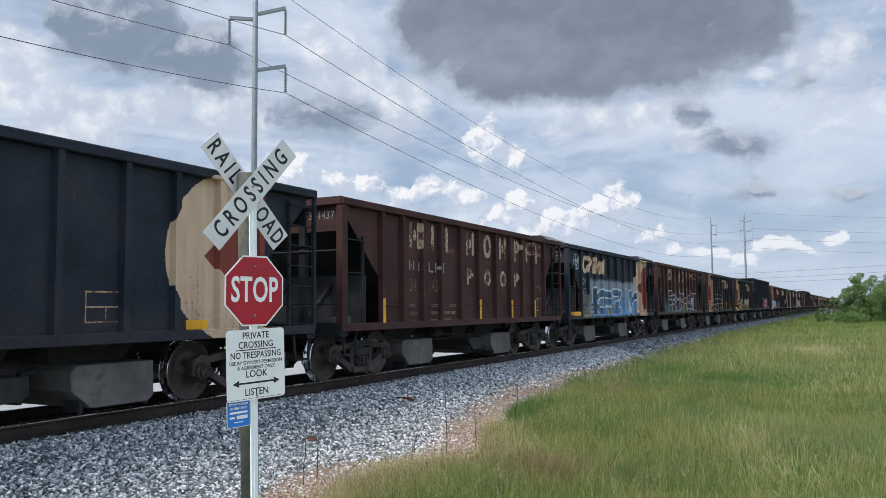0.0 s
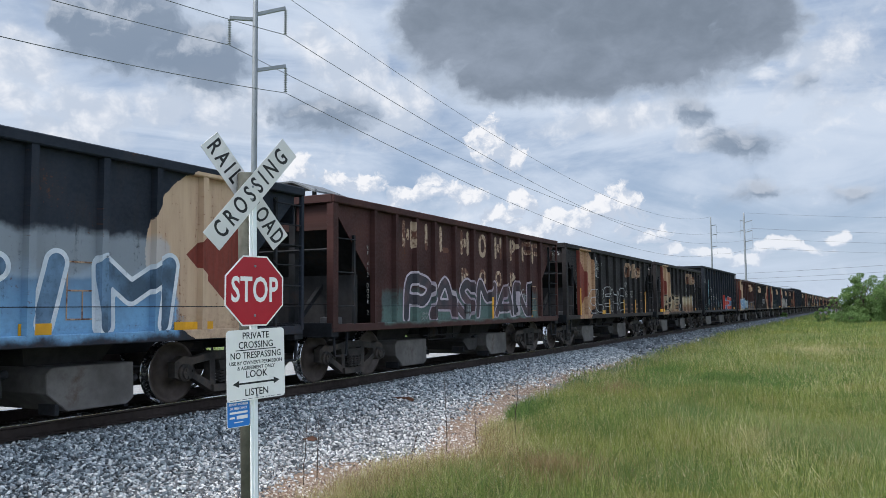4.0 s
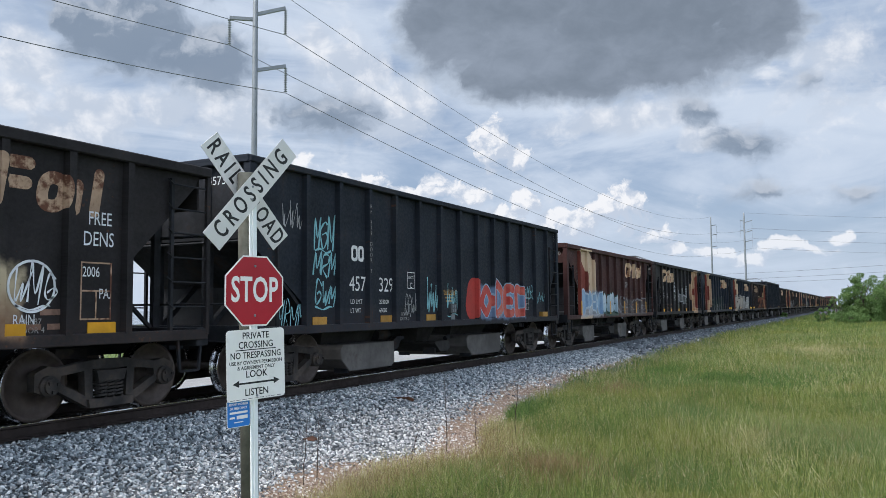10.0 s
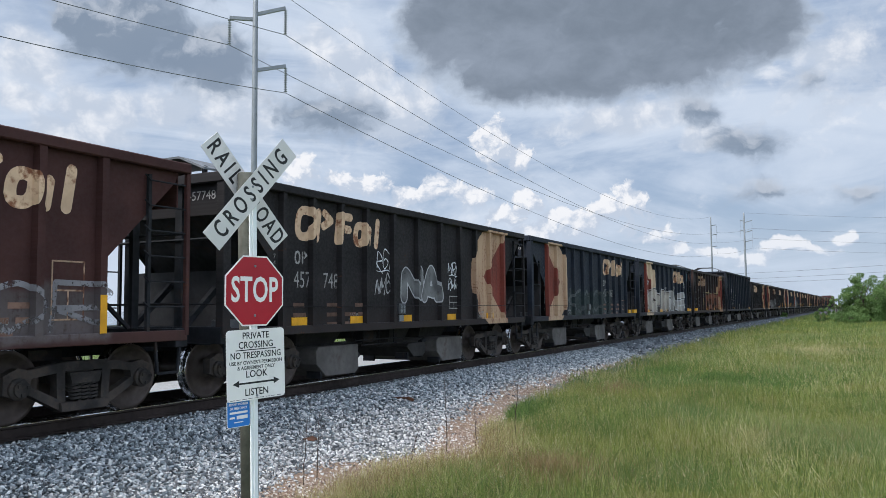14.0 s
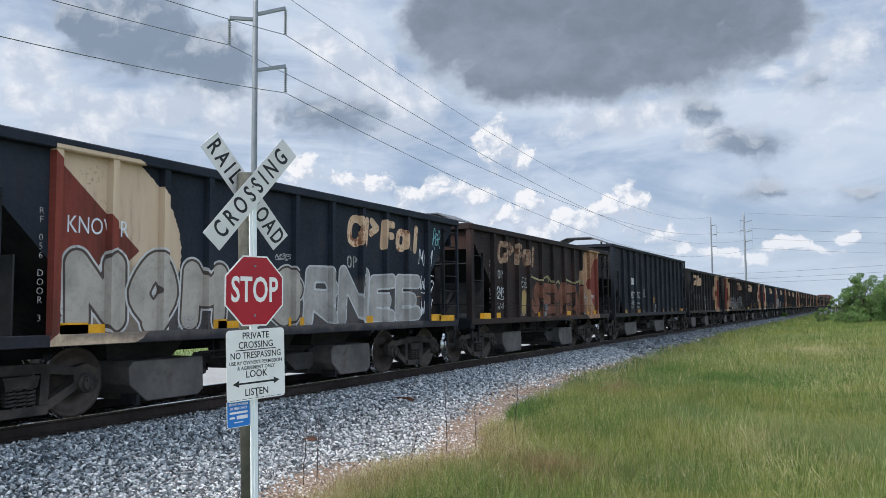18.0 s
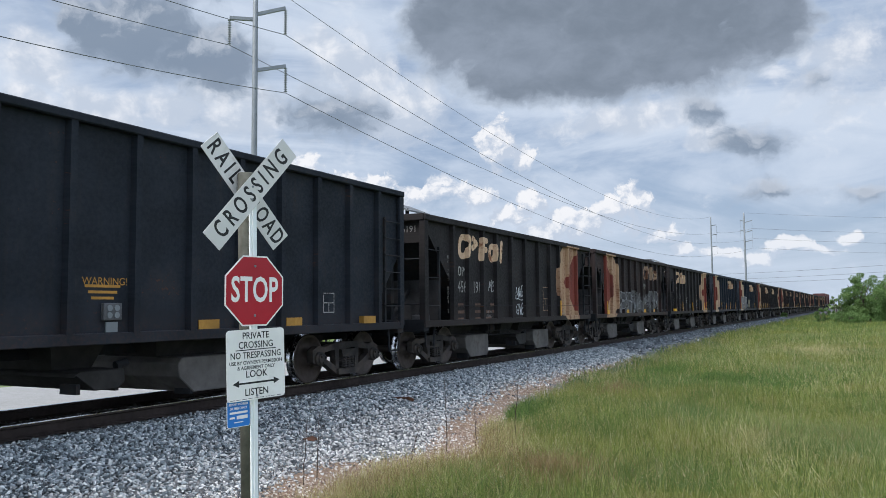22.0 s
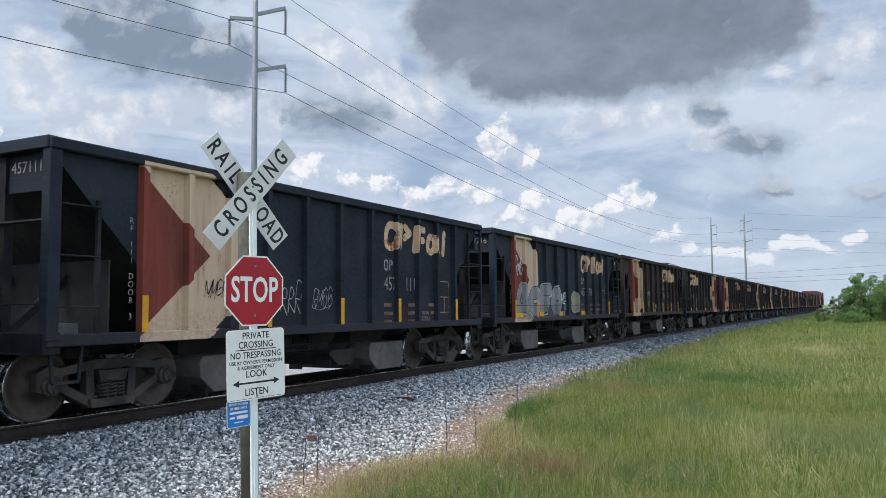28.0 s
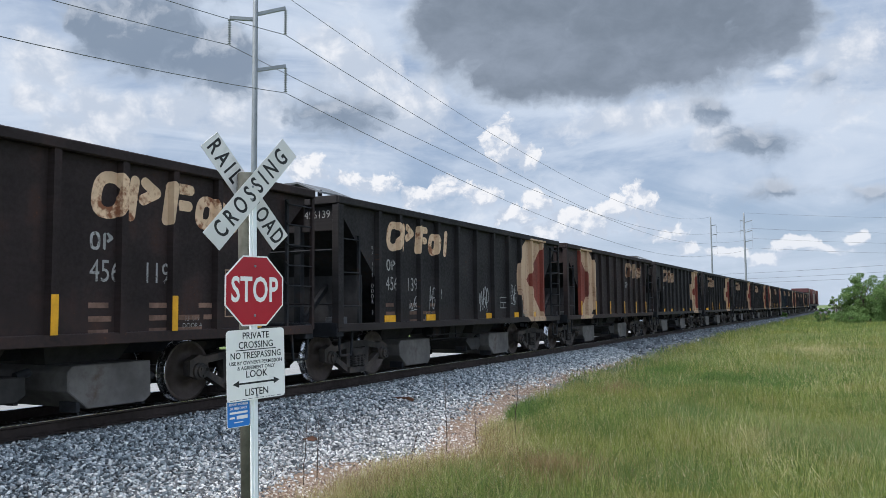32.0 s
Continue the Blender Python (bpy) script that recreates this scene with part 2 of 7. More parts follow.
def part(name, bm, material, parent, label="", bevel=0.0):
    me = bm if isinstance(bm, bpy.types.Mesh) else mesh_of(name, bm, material, bevel)
    ob = new(name, me)
    ob.parent = parent
    if label:
        ob["label"] = label
    return ob


def smooth(ob):
    me = ob.data if isinstance(ob, bpy.types.Object) else ob
    me.polygons.foreach_set("use_smooth", [True] * len(me.polygons))
    return ob


WORDS = {}


def letters(text, size, material, bold=0.0, spacing=1.0, align="CENTER", squeeze=1.0):
    """Words in the built-in font as a flat mesh in the XY plane; the same words share one mesh."""
    key = (text, size, material.name, bold, spacing, align, squeeze)
    if key in WORDS:
        return WORDS[key]
    cu = bpy.data.curves.new("words", "FONT")
    cu.body = text
    cu.size = size
    cu.align_x = align
    cu.align_y = "CENTER"
    cu.space_character = spacing
    cu.offset = bold
    cu.resolution_u = 3
    ob = bpy.data.objects.new("words", cu)
    scene.collection.objects.link(ob)
    dg = bpy.context.evaluated_depsgraph_get()
    me = bpy.data.meshes.new_from_object(ob.evaluated_get(dg))
    bpy.data.objects.remove(ob)
    bpy.data.curves.remove(cu)
    me.transform(Matrix.Diagonal((squeeze, 1, 1, 1)))
    me.materials.clear()
    me.materials.append(material)
    WORDS[key] = me
    return me


def quick_mesh(name, verts, faces, material):
    me = bpy.data.meshes.new(name)
    me.from_pydata(verts, [], faces)
    me.update()
    me.materials.append(material)
    return me


def np_mesh(name, verts, tris, material):
    """A triangle mesh straight from arrays."""
    me = bpy.data.meshes.new(name)
    nv, nf = len(verts), len(tris)
    me.vertices.add(nv)
    me.vertices.foreach_set("co", np.asarray(verts, dtype=np.float32).ravel())
    me.loops.add(nf * 3)
    me.loops.foreach_set("vertex_index", np.asarray(tris, dtype=np.int32).ravel())
    me.polygons.add(nf)
    me.polygons.foreach_set("loop_start", np.arange(0, nf * 3, 3, dtype=np.int32))
    me.update(calc_edges=True)
    me.validate()
    me.materials.append(material)
    return me


# ---------------------------------------------------------------- materials
def plain(name, colour, rough=0.6, metal=0.0, spread=0.25, scale=12.0, bump=0.15, bump_d=0.004, coord="Object", spec=0.3, rust=None, rust_at=(0.55, 0.7)):
    """Painted or natural surface with two scales of variation and fine relief."""
    m, nt, b = mat(name)
    co = COORD(nt, coord)
    big = NOISE(nt, co, scale * 0.18, 5)
    small = NOISE(nt, co, scale, 6, 0.65)
    lo = [c * (1 - spread) for c in colour]
    hi = [min(1, c * (1 + spread)) for c in colour]
    c = MIX(nt, RAMP(nt, big, 0.3, 0.7), lo, hi)
    c = MIX(nt, RAMP(nt, small, 0.35, 0.75, 0, 0.5), c, [q * (1 - spread * 1.3) for q in colour])
    if rust:
        c = MIX(nt, RAMP(nt, M(nt, "ADD", M(nt, "MULTIPLY", big, 0.6), M(nt, "MULTIPLY", small, 0.4)), *rust_at), c, rust)
    nt.links.new(c, b.inputs["Base Color"])
    put(nt, b.inputs["Roughness"], RAMP(nt, small, 0.2, 0.8, max(0.02, rough - 0.12), min(1, rough + 0.12)))
    b.inputs["Metallic"].default_value = metal
    b.inputs["Specular IOR Level"].default_value = spec
    if bump:
        BUMP(nt, small, bump, bump_d, b)
    return m


RUST = (0.11, 0.045, 0.022)
M_STEEL_DARK = plain("dark_grimy_steel", (0.017, 0.018, 0.021), 0.75, 0.0, 0.4, 9, 0.3, spec=0.15, rust=(0.05, 0.032, 0.024), rust_at=(0.5, 0.75))
M_TRUCK = plain("truck_casting", (0.034, 0.031, 0.030), 0.8, 0.0, 0.4, 14, 0.4, spec=0.18, rust=(0.085, 0.066, 0.055), rust_at=(0.46, 0.68))
M_WHEEL = plain("wheel_steel", (0.06, 0.046, 0.040), 0.55, 0.3, 0.35, 8, 0.2)
M_TREAD = plain("polished_tread", (0.55, 0.55, 0.56), 0.22, 1.0, 0.1, 20, 0.05)
M_RAILTOP = plain("polished_rail", (0.6, 0.6, 0.62), 0.2, 1.0, 0.1, 20, 0.05)
M_RAIL = plain("rail_web", (0.03, 0.021, 0.018), 0.8, 0.1, 0.3, 10, 0.3)
M_TIE = plain("creosoted_timber", (0.05, 0.042, 0.036), 0.9, 0.0, 0.4, 8, 0.4)
M_HOPPER = plain("dusty_hopper_plate", (0.115, 0.106, 0.10), 0.85, 0.0, 0.35, 5, 0.25, rust=(0.075, 0.045, 0.03), rust_at=(0.55, 0.72))
# darker copy of the hopper plate: under-sill shade painted on necks and middle pocket
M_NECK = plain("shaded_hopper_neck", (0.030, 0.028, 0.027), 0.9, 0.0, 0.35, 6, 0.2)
M_PANEL = plain("grey_box_paint", (0.075, 0.075, 0.08), 0.6, 0.0, 0.3, 14, 0.1)
M_YELLOW = plain("yellow_marking", (0.62, 0.30, 0.012), 0.5, 0.0, 0.2, 14, 0.05)
M_CREAM = plain("faded_cream_paint", (0.56, 0.385, 0.25), 0.7, 0.0, 0.22, 9, 0.1, rust=(0.20, 0.075, 0.035), rust_at=(0.52, 0.62))
M_CREAM_WORN = plain("worn_cream_paint", (0.36, 0.24, 0.16), 0.75, 0.0, 0.3, 9, 0.1, rust=(0.10, 0.04, 0.022), rust_at=(0.48, 0.58))
M_STENCIL = plain("white_stencil", (0.30, 0.29, 0.28), 0.75, 0.0, 0.3, 18, 0.05, rust=(0.045, 0.038, 0.035), rust_at=(0.50, 0.62))
M_STENCIL_CLEAN = plain("clean_white_stencil", (0.62, 0.61, 0.60), 0.7, 0.0, 0.15, 18, 0.05, rust=(0.2, 0.19, 0.18), rust_at=(0.62, 0.72))
M_OCHRE = plain("dull_ochre_marking", (0.36, 0.185, 0.035), 0.6, 0.0, 0.25, 14, 0.05)
M_GHOST = plain("worn_stencil", (0.145, 0.085, 0.062), 0.8, 0.0, 0.5, 10, 0.05)
M_GHOST_LIGHT = plain("rust_stained_lettering", (0.42, 0.31, 0.22), 0.8, 0.0, 0.3, 9, 0.05, rust=(0.11, 0.045, 0.03), rust_at=(0.49, 0.57))
M_COVER = plain("weathered_cover_steel", (0.12, 0.125, 0.13), 0.6, 0.2, 0.3, 10, 0.1)
M_BULK = plain("dusty_bulkhead_paint", (0.030, 0.029, 0.031), 0.8, 0.0, 0.35, 5, 0.2, rust=(0.06, 0.045, 0.038), rust_at=(0.55, 0.75))
M_LOAD = plain("crushed_stone_load", (0.16, 0.15, 0.145), 0.95, 0.0, 0.4, 18, 1.0, 0.05)
M_WOOD_POST = plain("weathered_post", (0.115, 0.112, 0.092), 0.9, 0.0, 0.35, 16, 0.6, 0.006)
M_WHITE_POST = plain("white_fibre_post", (0.72, 0.74, 0.74), 0.5, 0.0, 0.06, 9, 0.05)
M_SIGN_WHITE = plain("white_sheeting", (0.73, 0.70, 0.675), 0.45, 0.0, 0.05, 8, 0.03, rust=(0.52, 0.50, 0.46), rust_at=(0.55, 0.72))
M_BLADE = plain("aged_white_sheeting", (0.57, 0.545, 0.525), 0.5, 0.0, 0.08, 8, 0.03, rust=(0.40, 0.38, 0.34), rust_at=(0.56, 0.72))
M_SIGN_RED = plain("red_sheeting", (0.34, 0.006, 0.016), 0.4, 0.0, 0.12, 7, 0.03)
M_SIGN_BLUE = plain("blue_sheeting", (0.02, 0.16, 0.50), 0.4, 0.0, 0.08, 9, 0.03)
M_BLACK = plain("black_print", (0.015, 0.015, 0.016), 0.6, 0.0, 0.2, 10, 0.0)
M_GALV = plain("galvanised_steel", (0.19, 0.205, 0.215), 0.55, 0.3, 0.12, 3, 0.1)
M_INSUL = plain("grey_porcelain", (0.20, 0.21, 0.22), 0.3, 0.0, 0.1, 20, 0.0)
M_WIRE = plain("aluminium_wire", (0.13, 0.135, 0.14), 0.6, 0.3, 0.1, 5, 0.0)
M_LOCO = plain("red_engine_paint", (0.062, 0.022, 0.021), 0.5, 0.0, 0.2, 4, 0.05)
M_GLASS = plain("dark_cab_glass", (0.01, 0.012, 0.015), 0.08, 0.0, 0.1, 5, 0.0, spec=0.5)
M_BARK = plain("grey_bark", (0.10, 0.08, 0.06), 0.95, 0.0, 0.4, 20, 0.6, 0.01)


def island_material(name, ramp, rough=0.85, bump=0.0, patches=None, coord_scale=0.35, trans=0.0):
    """Many small pieces: each takes its own colour, patches shift it at a larger scale."""
    m, nt, b = mat(name)
    geo = N(nt, "ShaderNodeNewGeometry")
    cr = N(nt, "ShaderNodeValToRGB")
    cr.color_ramp.interpolation = "LINEAR"
    while len(cr.color_ramp.elements) < len(ramp):
        cr.color_ramp.elements.new(0.5)
    for e, (p, c) in zip(cr.color_ramp.elements, ramp):
        e.position, e.color = p, (*c, 1)
    nt.links.new(geo.outputs["Random Per Island"], cr.inputs[0])
    c = cr.outputs[0]
    co = COORD(nt)
    if patches:
        for scale, lo, hi, colour, amount in patches:
            c = MIX(nt, RAMP(nt, NOISE(nt, co, scale, 4), lo, hi, 0, amount), c, colour)
    nt.links.new(c, b.inputs["Base Color"])
    b.inputs["Roughness"].default_value = rough
    if bump:
        BUMP(nt, NOISE(nt, co, 60, 3), bump, 0.004, b)
    return m, nt, b, c


def thin_leaf(name, ramp, patches, through_amount=0.45):
    m, nt, b, c = island_material(name, ramp, 0.6, 0, patches)
    tr = N(nt, "ShaderNodeBsdfTranslucent")
    nt.links.new(c, tr.inputs[0])
    mx = N(nt, "ShaderNodeMixShader")
    mx.inputs[0].default_value = through_amount
    nt.links.new(b.outputs[0], mx.inputs[1])
    nt.links.new(tr.outputs[0], mx.inputs[2])
    nt.links.new(mx.outputs[0], nt.nodes["Material Output"].inputs[0])
    return m


M_STONE_DARK = island_material("fresh_dark_ballast", ((0.0, (0.021, 0.026, 0.031)), (0.3, (0.105, 0.125, 0.136)), (0.65, (0.268, 0.299, 0.310)), (0.9, (0.433, 0.456, 0.456)), (1.0, (0.684, 0.684, 0.667))), 0.85, 0.5)[0]
M_STONE_LIGHT = island_material("dusty_limestone_ballast", ((0.0, (0.028, 0.032, 0.037)), (0.3, (0.168, 0.171, 0.175)), (0.6, (0.386, 0.381, 0.372)), (0.85, (0.560, 0.547, 0.526)), (1.0, (0.762, 0.750, 0.728))), 0.9, 0.5)[0]
M_STONE_FAR = island_material("slate_dark_ballast", ((0.0, (0.02, 0.025, 0.03)), (0.4, (0.07, 0.083, 0.093)), (0.8, (0.15, 0.168, 0.18)), (1.0, (0.28, 0.29, 0.295))), 0.85, 0.5)[0]
# dark tones hold the shade under the train, painted into the stones
M_STONE_SHADE = island_material("train_shade_ballast", ((0.0, (0.022, 0.022, 0.023)), (0.5, (0.050, 0.049, 0.048)), (1.0, (0.11, 0.105, 0.10))), 0.85, 0.5)[0]
M_STRAW = thin_leaf("brown_straw", ((0.0, (0.11, 0.075, 0.035)), (0.5, (0.22, 0.145, 0.065)), (1.0, (0.36, 0.26, 0.13))), ())
M_STONE_TAN = island_material("tan_grit", ((0.0, (0.10, 0.065, 0.05)), (0.35, (0.24, 0.165, 0.125)), (0.65, (0.34, 0.26, 0.205)), (0.85, (0.44, 0.40, 0.355)), (1.0, (0.62, 0.59, 0.55))), 0.95, 0.5)[0]
GRASS_PATCHES = ((0.22, 0.42, 0.68, (0.215, 0.215, 0.038), 0.6), (0.55, 0.46, 0.66, (0.052, 0.115, 0.018), 0.85), (0.13, 0.46, 0.66, (0.22, 0.265, 0.10), 0.45), (1.6, 0.52, 0.72, (0.27, 0.215, 0.08), 0.5))
M_GRASS = thin_leaf("meadow_grass", ((0.0, (0.030, 0.056, 0.009)), (0.35, (0.088, 0.138, 0.022)), (0.7, (0.19, 0.238, 0.048)), (0.9, (0.29, 0.335, 0.095)), (1.0, (0.42, 0.43, 0.19))), GRASS_PATCHES)
M_DRY = thin_leaf("dry_grass", ((0.0, (0.22, 0.22, 0.07)), (0.4, (0.36, 0.33, 0.13)), (0.75, (0.48, 0.42, 0.22)), (1.0, (0.58, 0.50, 0.32))), ((0.5, 0.45, 0.7, (0.16, 0.10, 0.045), 0.6),))
M_GRASS_DEEP = thin_leaf("deep_green_grass", ((0.0, (0.025, 0.060, 0.010)), (0.5, (0.075, 0.150, 0.025)), (0.9, (0.15, 0.235, 0.05)), (1.0, (0.30, 0.36, 0.14))), ())
M_LEAF = thin_leaf("bush_leaves", ((0.0, (0.062, 0.118, 0.030)), (0.5, (0.108, 0.19, 0.052)), (1.0, (0.18, 0.27, 0.085))), ((0.5, 0.45, 0.7, (0.08, 0.16, 0.035), 0.5),))
M_FLOWER = island_material("pale_flowers", ((0.0, (0.24, 0.27, 0.08)), (0.6, (0.34, 0.34, 0.16)), (1.0, (0.46, 0.46, 0.36))), 0.8)[0]
M_STALK = plain("dead_stalk", (0.06, 0.042, 0.032), 0.9, 0.0, 0.3, 20, 0.2)
M_RUSTY = plain("rusty_scrap", (0.10, 0.045, 0.025), 0.9, 0.0, 0.4, 25, 0.5)


def ground_material(name, colours, scales, rough=0.95, bump=0.6, bump_d=0.03):
    m, nt, b = mat(name)
    co = COORD(nt)
    c = MIX(nt, RAMP(nt, NOISE(nt, co, scales[0], 6), 0.35, 0.65), colours[0], colours[1])
    c = MIX(nt, RAMP(nt, NOISE(nt, co, scales[1], 6, 0.7), 0.42, 0.7, 0, 0.8), c, colours[2])
    v = N(nt, "ShaderNodeTexVoronoi")
    v.inputs["Scale"].default_value = scales[2]
    nt.links.new(co, v.inputs["Vector"])
    c = MIX(nt, RAMP(nt, v.outputs["Distance"], 0.1, 0.7, 0, 0.55), c, colours[3])
    nt.links.new(c, b.inputs["Base Color"])
    b.inputs["Roughness"].default_value = rough
    BUMP(nt, v.outputs["Distance"], bump, bump_d, b)
    return m


M_FIELD = ground_material("meadow_ground", ((0.085, 0.13, 0.032), (0.13, 0.18, 0.05), (0.07, 0.11, 0.028), (0.06, 0.08, 0.025)), (0.15, 1.4, 9.0))
M_BALLAST = ground_material("ballast_bed", ((0.07, 0.075, 0.082), (0.11, 0.115, 0.12), (0.17, 0.175, 0.18), (0.03, 0.03, 0.032)), (0.6, 8.0, 17.0), bump=1.0, bump_d=0.05)
M_LIMEBED = ground_material("light_gravel_bed", ((0.15, 0.15, 0.15), (0.19, 0.19, 0.19), (0.13, 0.125, 0.118), (0.06, 0.06, 0.06)), (0.6, 8.0, 20.0), bump=1.0, bump_d=0.05)
M_DIRT = ground_material("tan_dirt", ((0.20, 0.125, 0.08), (0.26, 0.175, 0.115), (0.13, 0.09, 0.065), (0.09, 0.062, 0.045)), (0.8, 6.0, 30.0), bump=0.6, bump_d=0.02)
M_ROAD = ground_material("pale_gravel_road", ((0.24, 0.237, 0.23), (0.29, 0.286, 0.28), (0.19, 0.185, 0.175), (0.15, 0.147, 0.14)), (0.3, 3.0, 25.0), bump=0.3, bump_d=0.01)


# ---------------------------------------------------------------- ground and track
FIELD_Z = -0.74


def lumps(x, y):
    return 0.05 * noise.noise(Vector((x * 0.11, y * 0.11, 0))) + 0.025 * noise.noise(Vector((x * 0.5, y * 0.5, 3)))


def bed_height(x):
    """Height of the ballast bank across the track."""
    d = abs(x - TRACK_X)
    if d < 1.55:
        return -0.20
    if d < 3.75:
        return -0.20 - (d - 1.55) * 0.53 / 2.2
    return -0.73 - (d - 3.75) * 0.35


TOE_LINE = ((5.0, -4.9), (7.5, -5.25), (8.3, -5.4), (8.9, -5.45), (9.5, -5.1), (10.1, -4.7), (11.0, -4.9), (12.0, -5.35), (13.3, -5.8), (15.0, -6.2), (17.0, -6.5), (20.2, -6.85), (23.2, -7.0), (27.0, -7.15), (32.0, -7.3), (38.0, -7.45), (46.5, -7.6), (77.0, -7.7))


def toe(y):
    """Where the bank's near side meets the meadow, along the track."""
    base = TOE_LINE[-1][1]
    for (ya, xa), (yb, xb) in zip(TOE_LINE, TOE_LINE[1:]):
        if y < yb:
            base = xa + (xb - xa) * max(0.0, (y - ya) / (yb - ya))
            break
    return base + 0.10 * noise.noise(Vector((y * 0.45, 7.1, 0))) + 0.14 * noise.noise(Vector((y * 1.7, 2.1, 0)))


def strip_grid(name, xs, ys, height, material):
    verts, faces = [], []
    for y in ys:
        for x in xs:
            verts.append((x, y, height(x, y)))
    nx = len(xs)
    for j in range(len(ys) - 1):
        for i in range(nx - 1):
            a = j * nx + i
            faces.append((a, a + 1, a + nx + 1, a + nx))
    me = quick_mesh(name, verts, faces, material)
    return smooth(new(name, me))


ys_near = [-30 + k * 1.0 for k in range(0, 110)]
ys_all = [-2500, -800, -300, -120, -60] + ys_near + [80 + (k ** 1.9) * 1.6 for k in range(1, 26)] + [1500, 2800]
xs_all = [-2800, -1200, -500, -220, -110, -60, -40] + [-30 + k * 0.9 for k in range(0, 76)] + [45, 60, 90, 150, 300, 700, 1500, 2800]
ground = tagged(strip_grid("ground", xs_all, ys_all, lambda x, y: FIELD_Z + (lumps(x, y) if abs(x) < 60 and abs(y) < 200 else 0), M_FIELD), "flat green meadow ground running to the horizon", "ground", kind="structure")
tagged(strip_grid("road", [-20.6 + 0.6 * k for k in range(12)], [-60 + 4 * k for k in range(140)], lambda x, y: FIELD_Z + 0.085 + 0.01 * noise.noise(Vector((x, y, 5))), M_ROAD), "pale gravel service road behind the railway track", "road", kind="structure")

M_WATER = plain("still_grey_water", (0.075, 0.095, 0.115), 0.16, 0.0, 0.1, 0.4, 0.05, 0.02, spec=0.5)
tagged(strip_grid("water", [-2600, -1400, -700, -350, -180, -95], [-1200 + 250 * k for k in range(16)], lambda x, y: FIELD_Z + 0.10, M_WATER), "flat grey-blue water beyond the field", "water", kind="structure")
bank_ys = [-12 + 0.5 * k for k in range(160)] + [68 + 4 * k for k in range(140)]
tagged(strip_grid("ballast_bank", [TRACK_X + d for d in (-4.4, -3.75, -3.0, -2.2, -1.55, -1.2, 0, 1.2, 1.55, 1.9, 2.3, 2.8, 3.3, 3.75, 4.2, 4.8)], bank_ys,
                  lambda x, y: bed_height(x) + 0.02 * noise.noise(Vector((x * 2, y * 2, 1))), M_BALLAST), "dark crushed stone ballast bank under the track", "ballast", kind="structure")
tagged(strip_grid("ballast_shoulder", [TRACK_X + d for d in (2.6, 2.9, 3.2, 3.5, 3.75, 4.0, 4.4, 4.8)], [-12 + 0.5 * k for k in range(66)],
                  lambda x, y: bed_height(x) + 0.012 - (0.05 if x < -7.1 or y > 20 else 0.0) + 0.02 * noise.noise(Vector((x * 2, y * 2, 1))), M_LIMEBED), "pale dusty gravel shoulder beside the track", "gravel", kind="structure")
dirt_ys = [2 + 0.4 * k for k in range(60)]
tagged(strip_grid("dirt_verge", [-8.0 + 0.2 * k for k in range(20)], dirt_ys,
                  lambda x, y: max(bed_height(x), FIELD_Z + lumps(x, y)) + 0.018 - 0.10 * max(0.0, min(1.0, abs(x - toe(y) + 0.55) - 0.35)), M_DIRT), "bare tan dirt along the gravel edge", "dirt", kind="structure")


def rail_mesh(y0, y1):
    bm = bm_new()
    pts = [(-0.07, -0.172), (0.07, -0.172), (0.07, -0.16), (0.012, -0.14), (0.012, -0.045), (0.036, -0.03), (0.036, -0.006), (-0.036, -0.006), (-0.036, -0.03), (-0.012, -0.045), (-0.012, -0.14), (-0.07, -0.16)]
    prism(bm, pts, "y", y0, y1)
    return bm


for side, word in ((1, "near"), (-1, "far")):
    rail = new("rail", mesh_of("rail", rail_mesh(-60, 620), M_RAIL))
    rail.location = (TRACK_X + side * GAUGE_X, 0, 0)
    tagged(rail, "rusty steel rail with a polished running surface", "rail", "rails of the track")
    bm = bm_new()
    box(bm, -0.034, 0.034, -60, 620, -0.006, 0.0)
    part("running_surface", bm, M_RAILTOP, rail, "shiny worn steel running surface")

tie_bm = bm_new()
box(tie_bm, -1.3, 1.3, -0.115, 0.115, -0.36, -0.175)
tie_me = mesh_of("tie", tie_bm, M_TIE, 0.01)
for k in range(150):
    t_ob = new("tie", tie_me)
    t_ob.matrix_basis = pose(TRACK_X + random.uniform(-0.03, 0.03), -4 + k * 0.53, random.uniform(-0.006, 0.006), 0, 0, random.uniform(-1, 1))
    tagged(t_ob, "dark creosoted timber tie under the rails", "railway tie", "ties of the track")


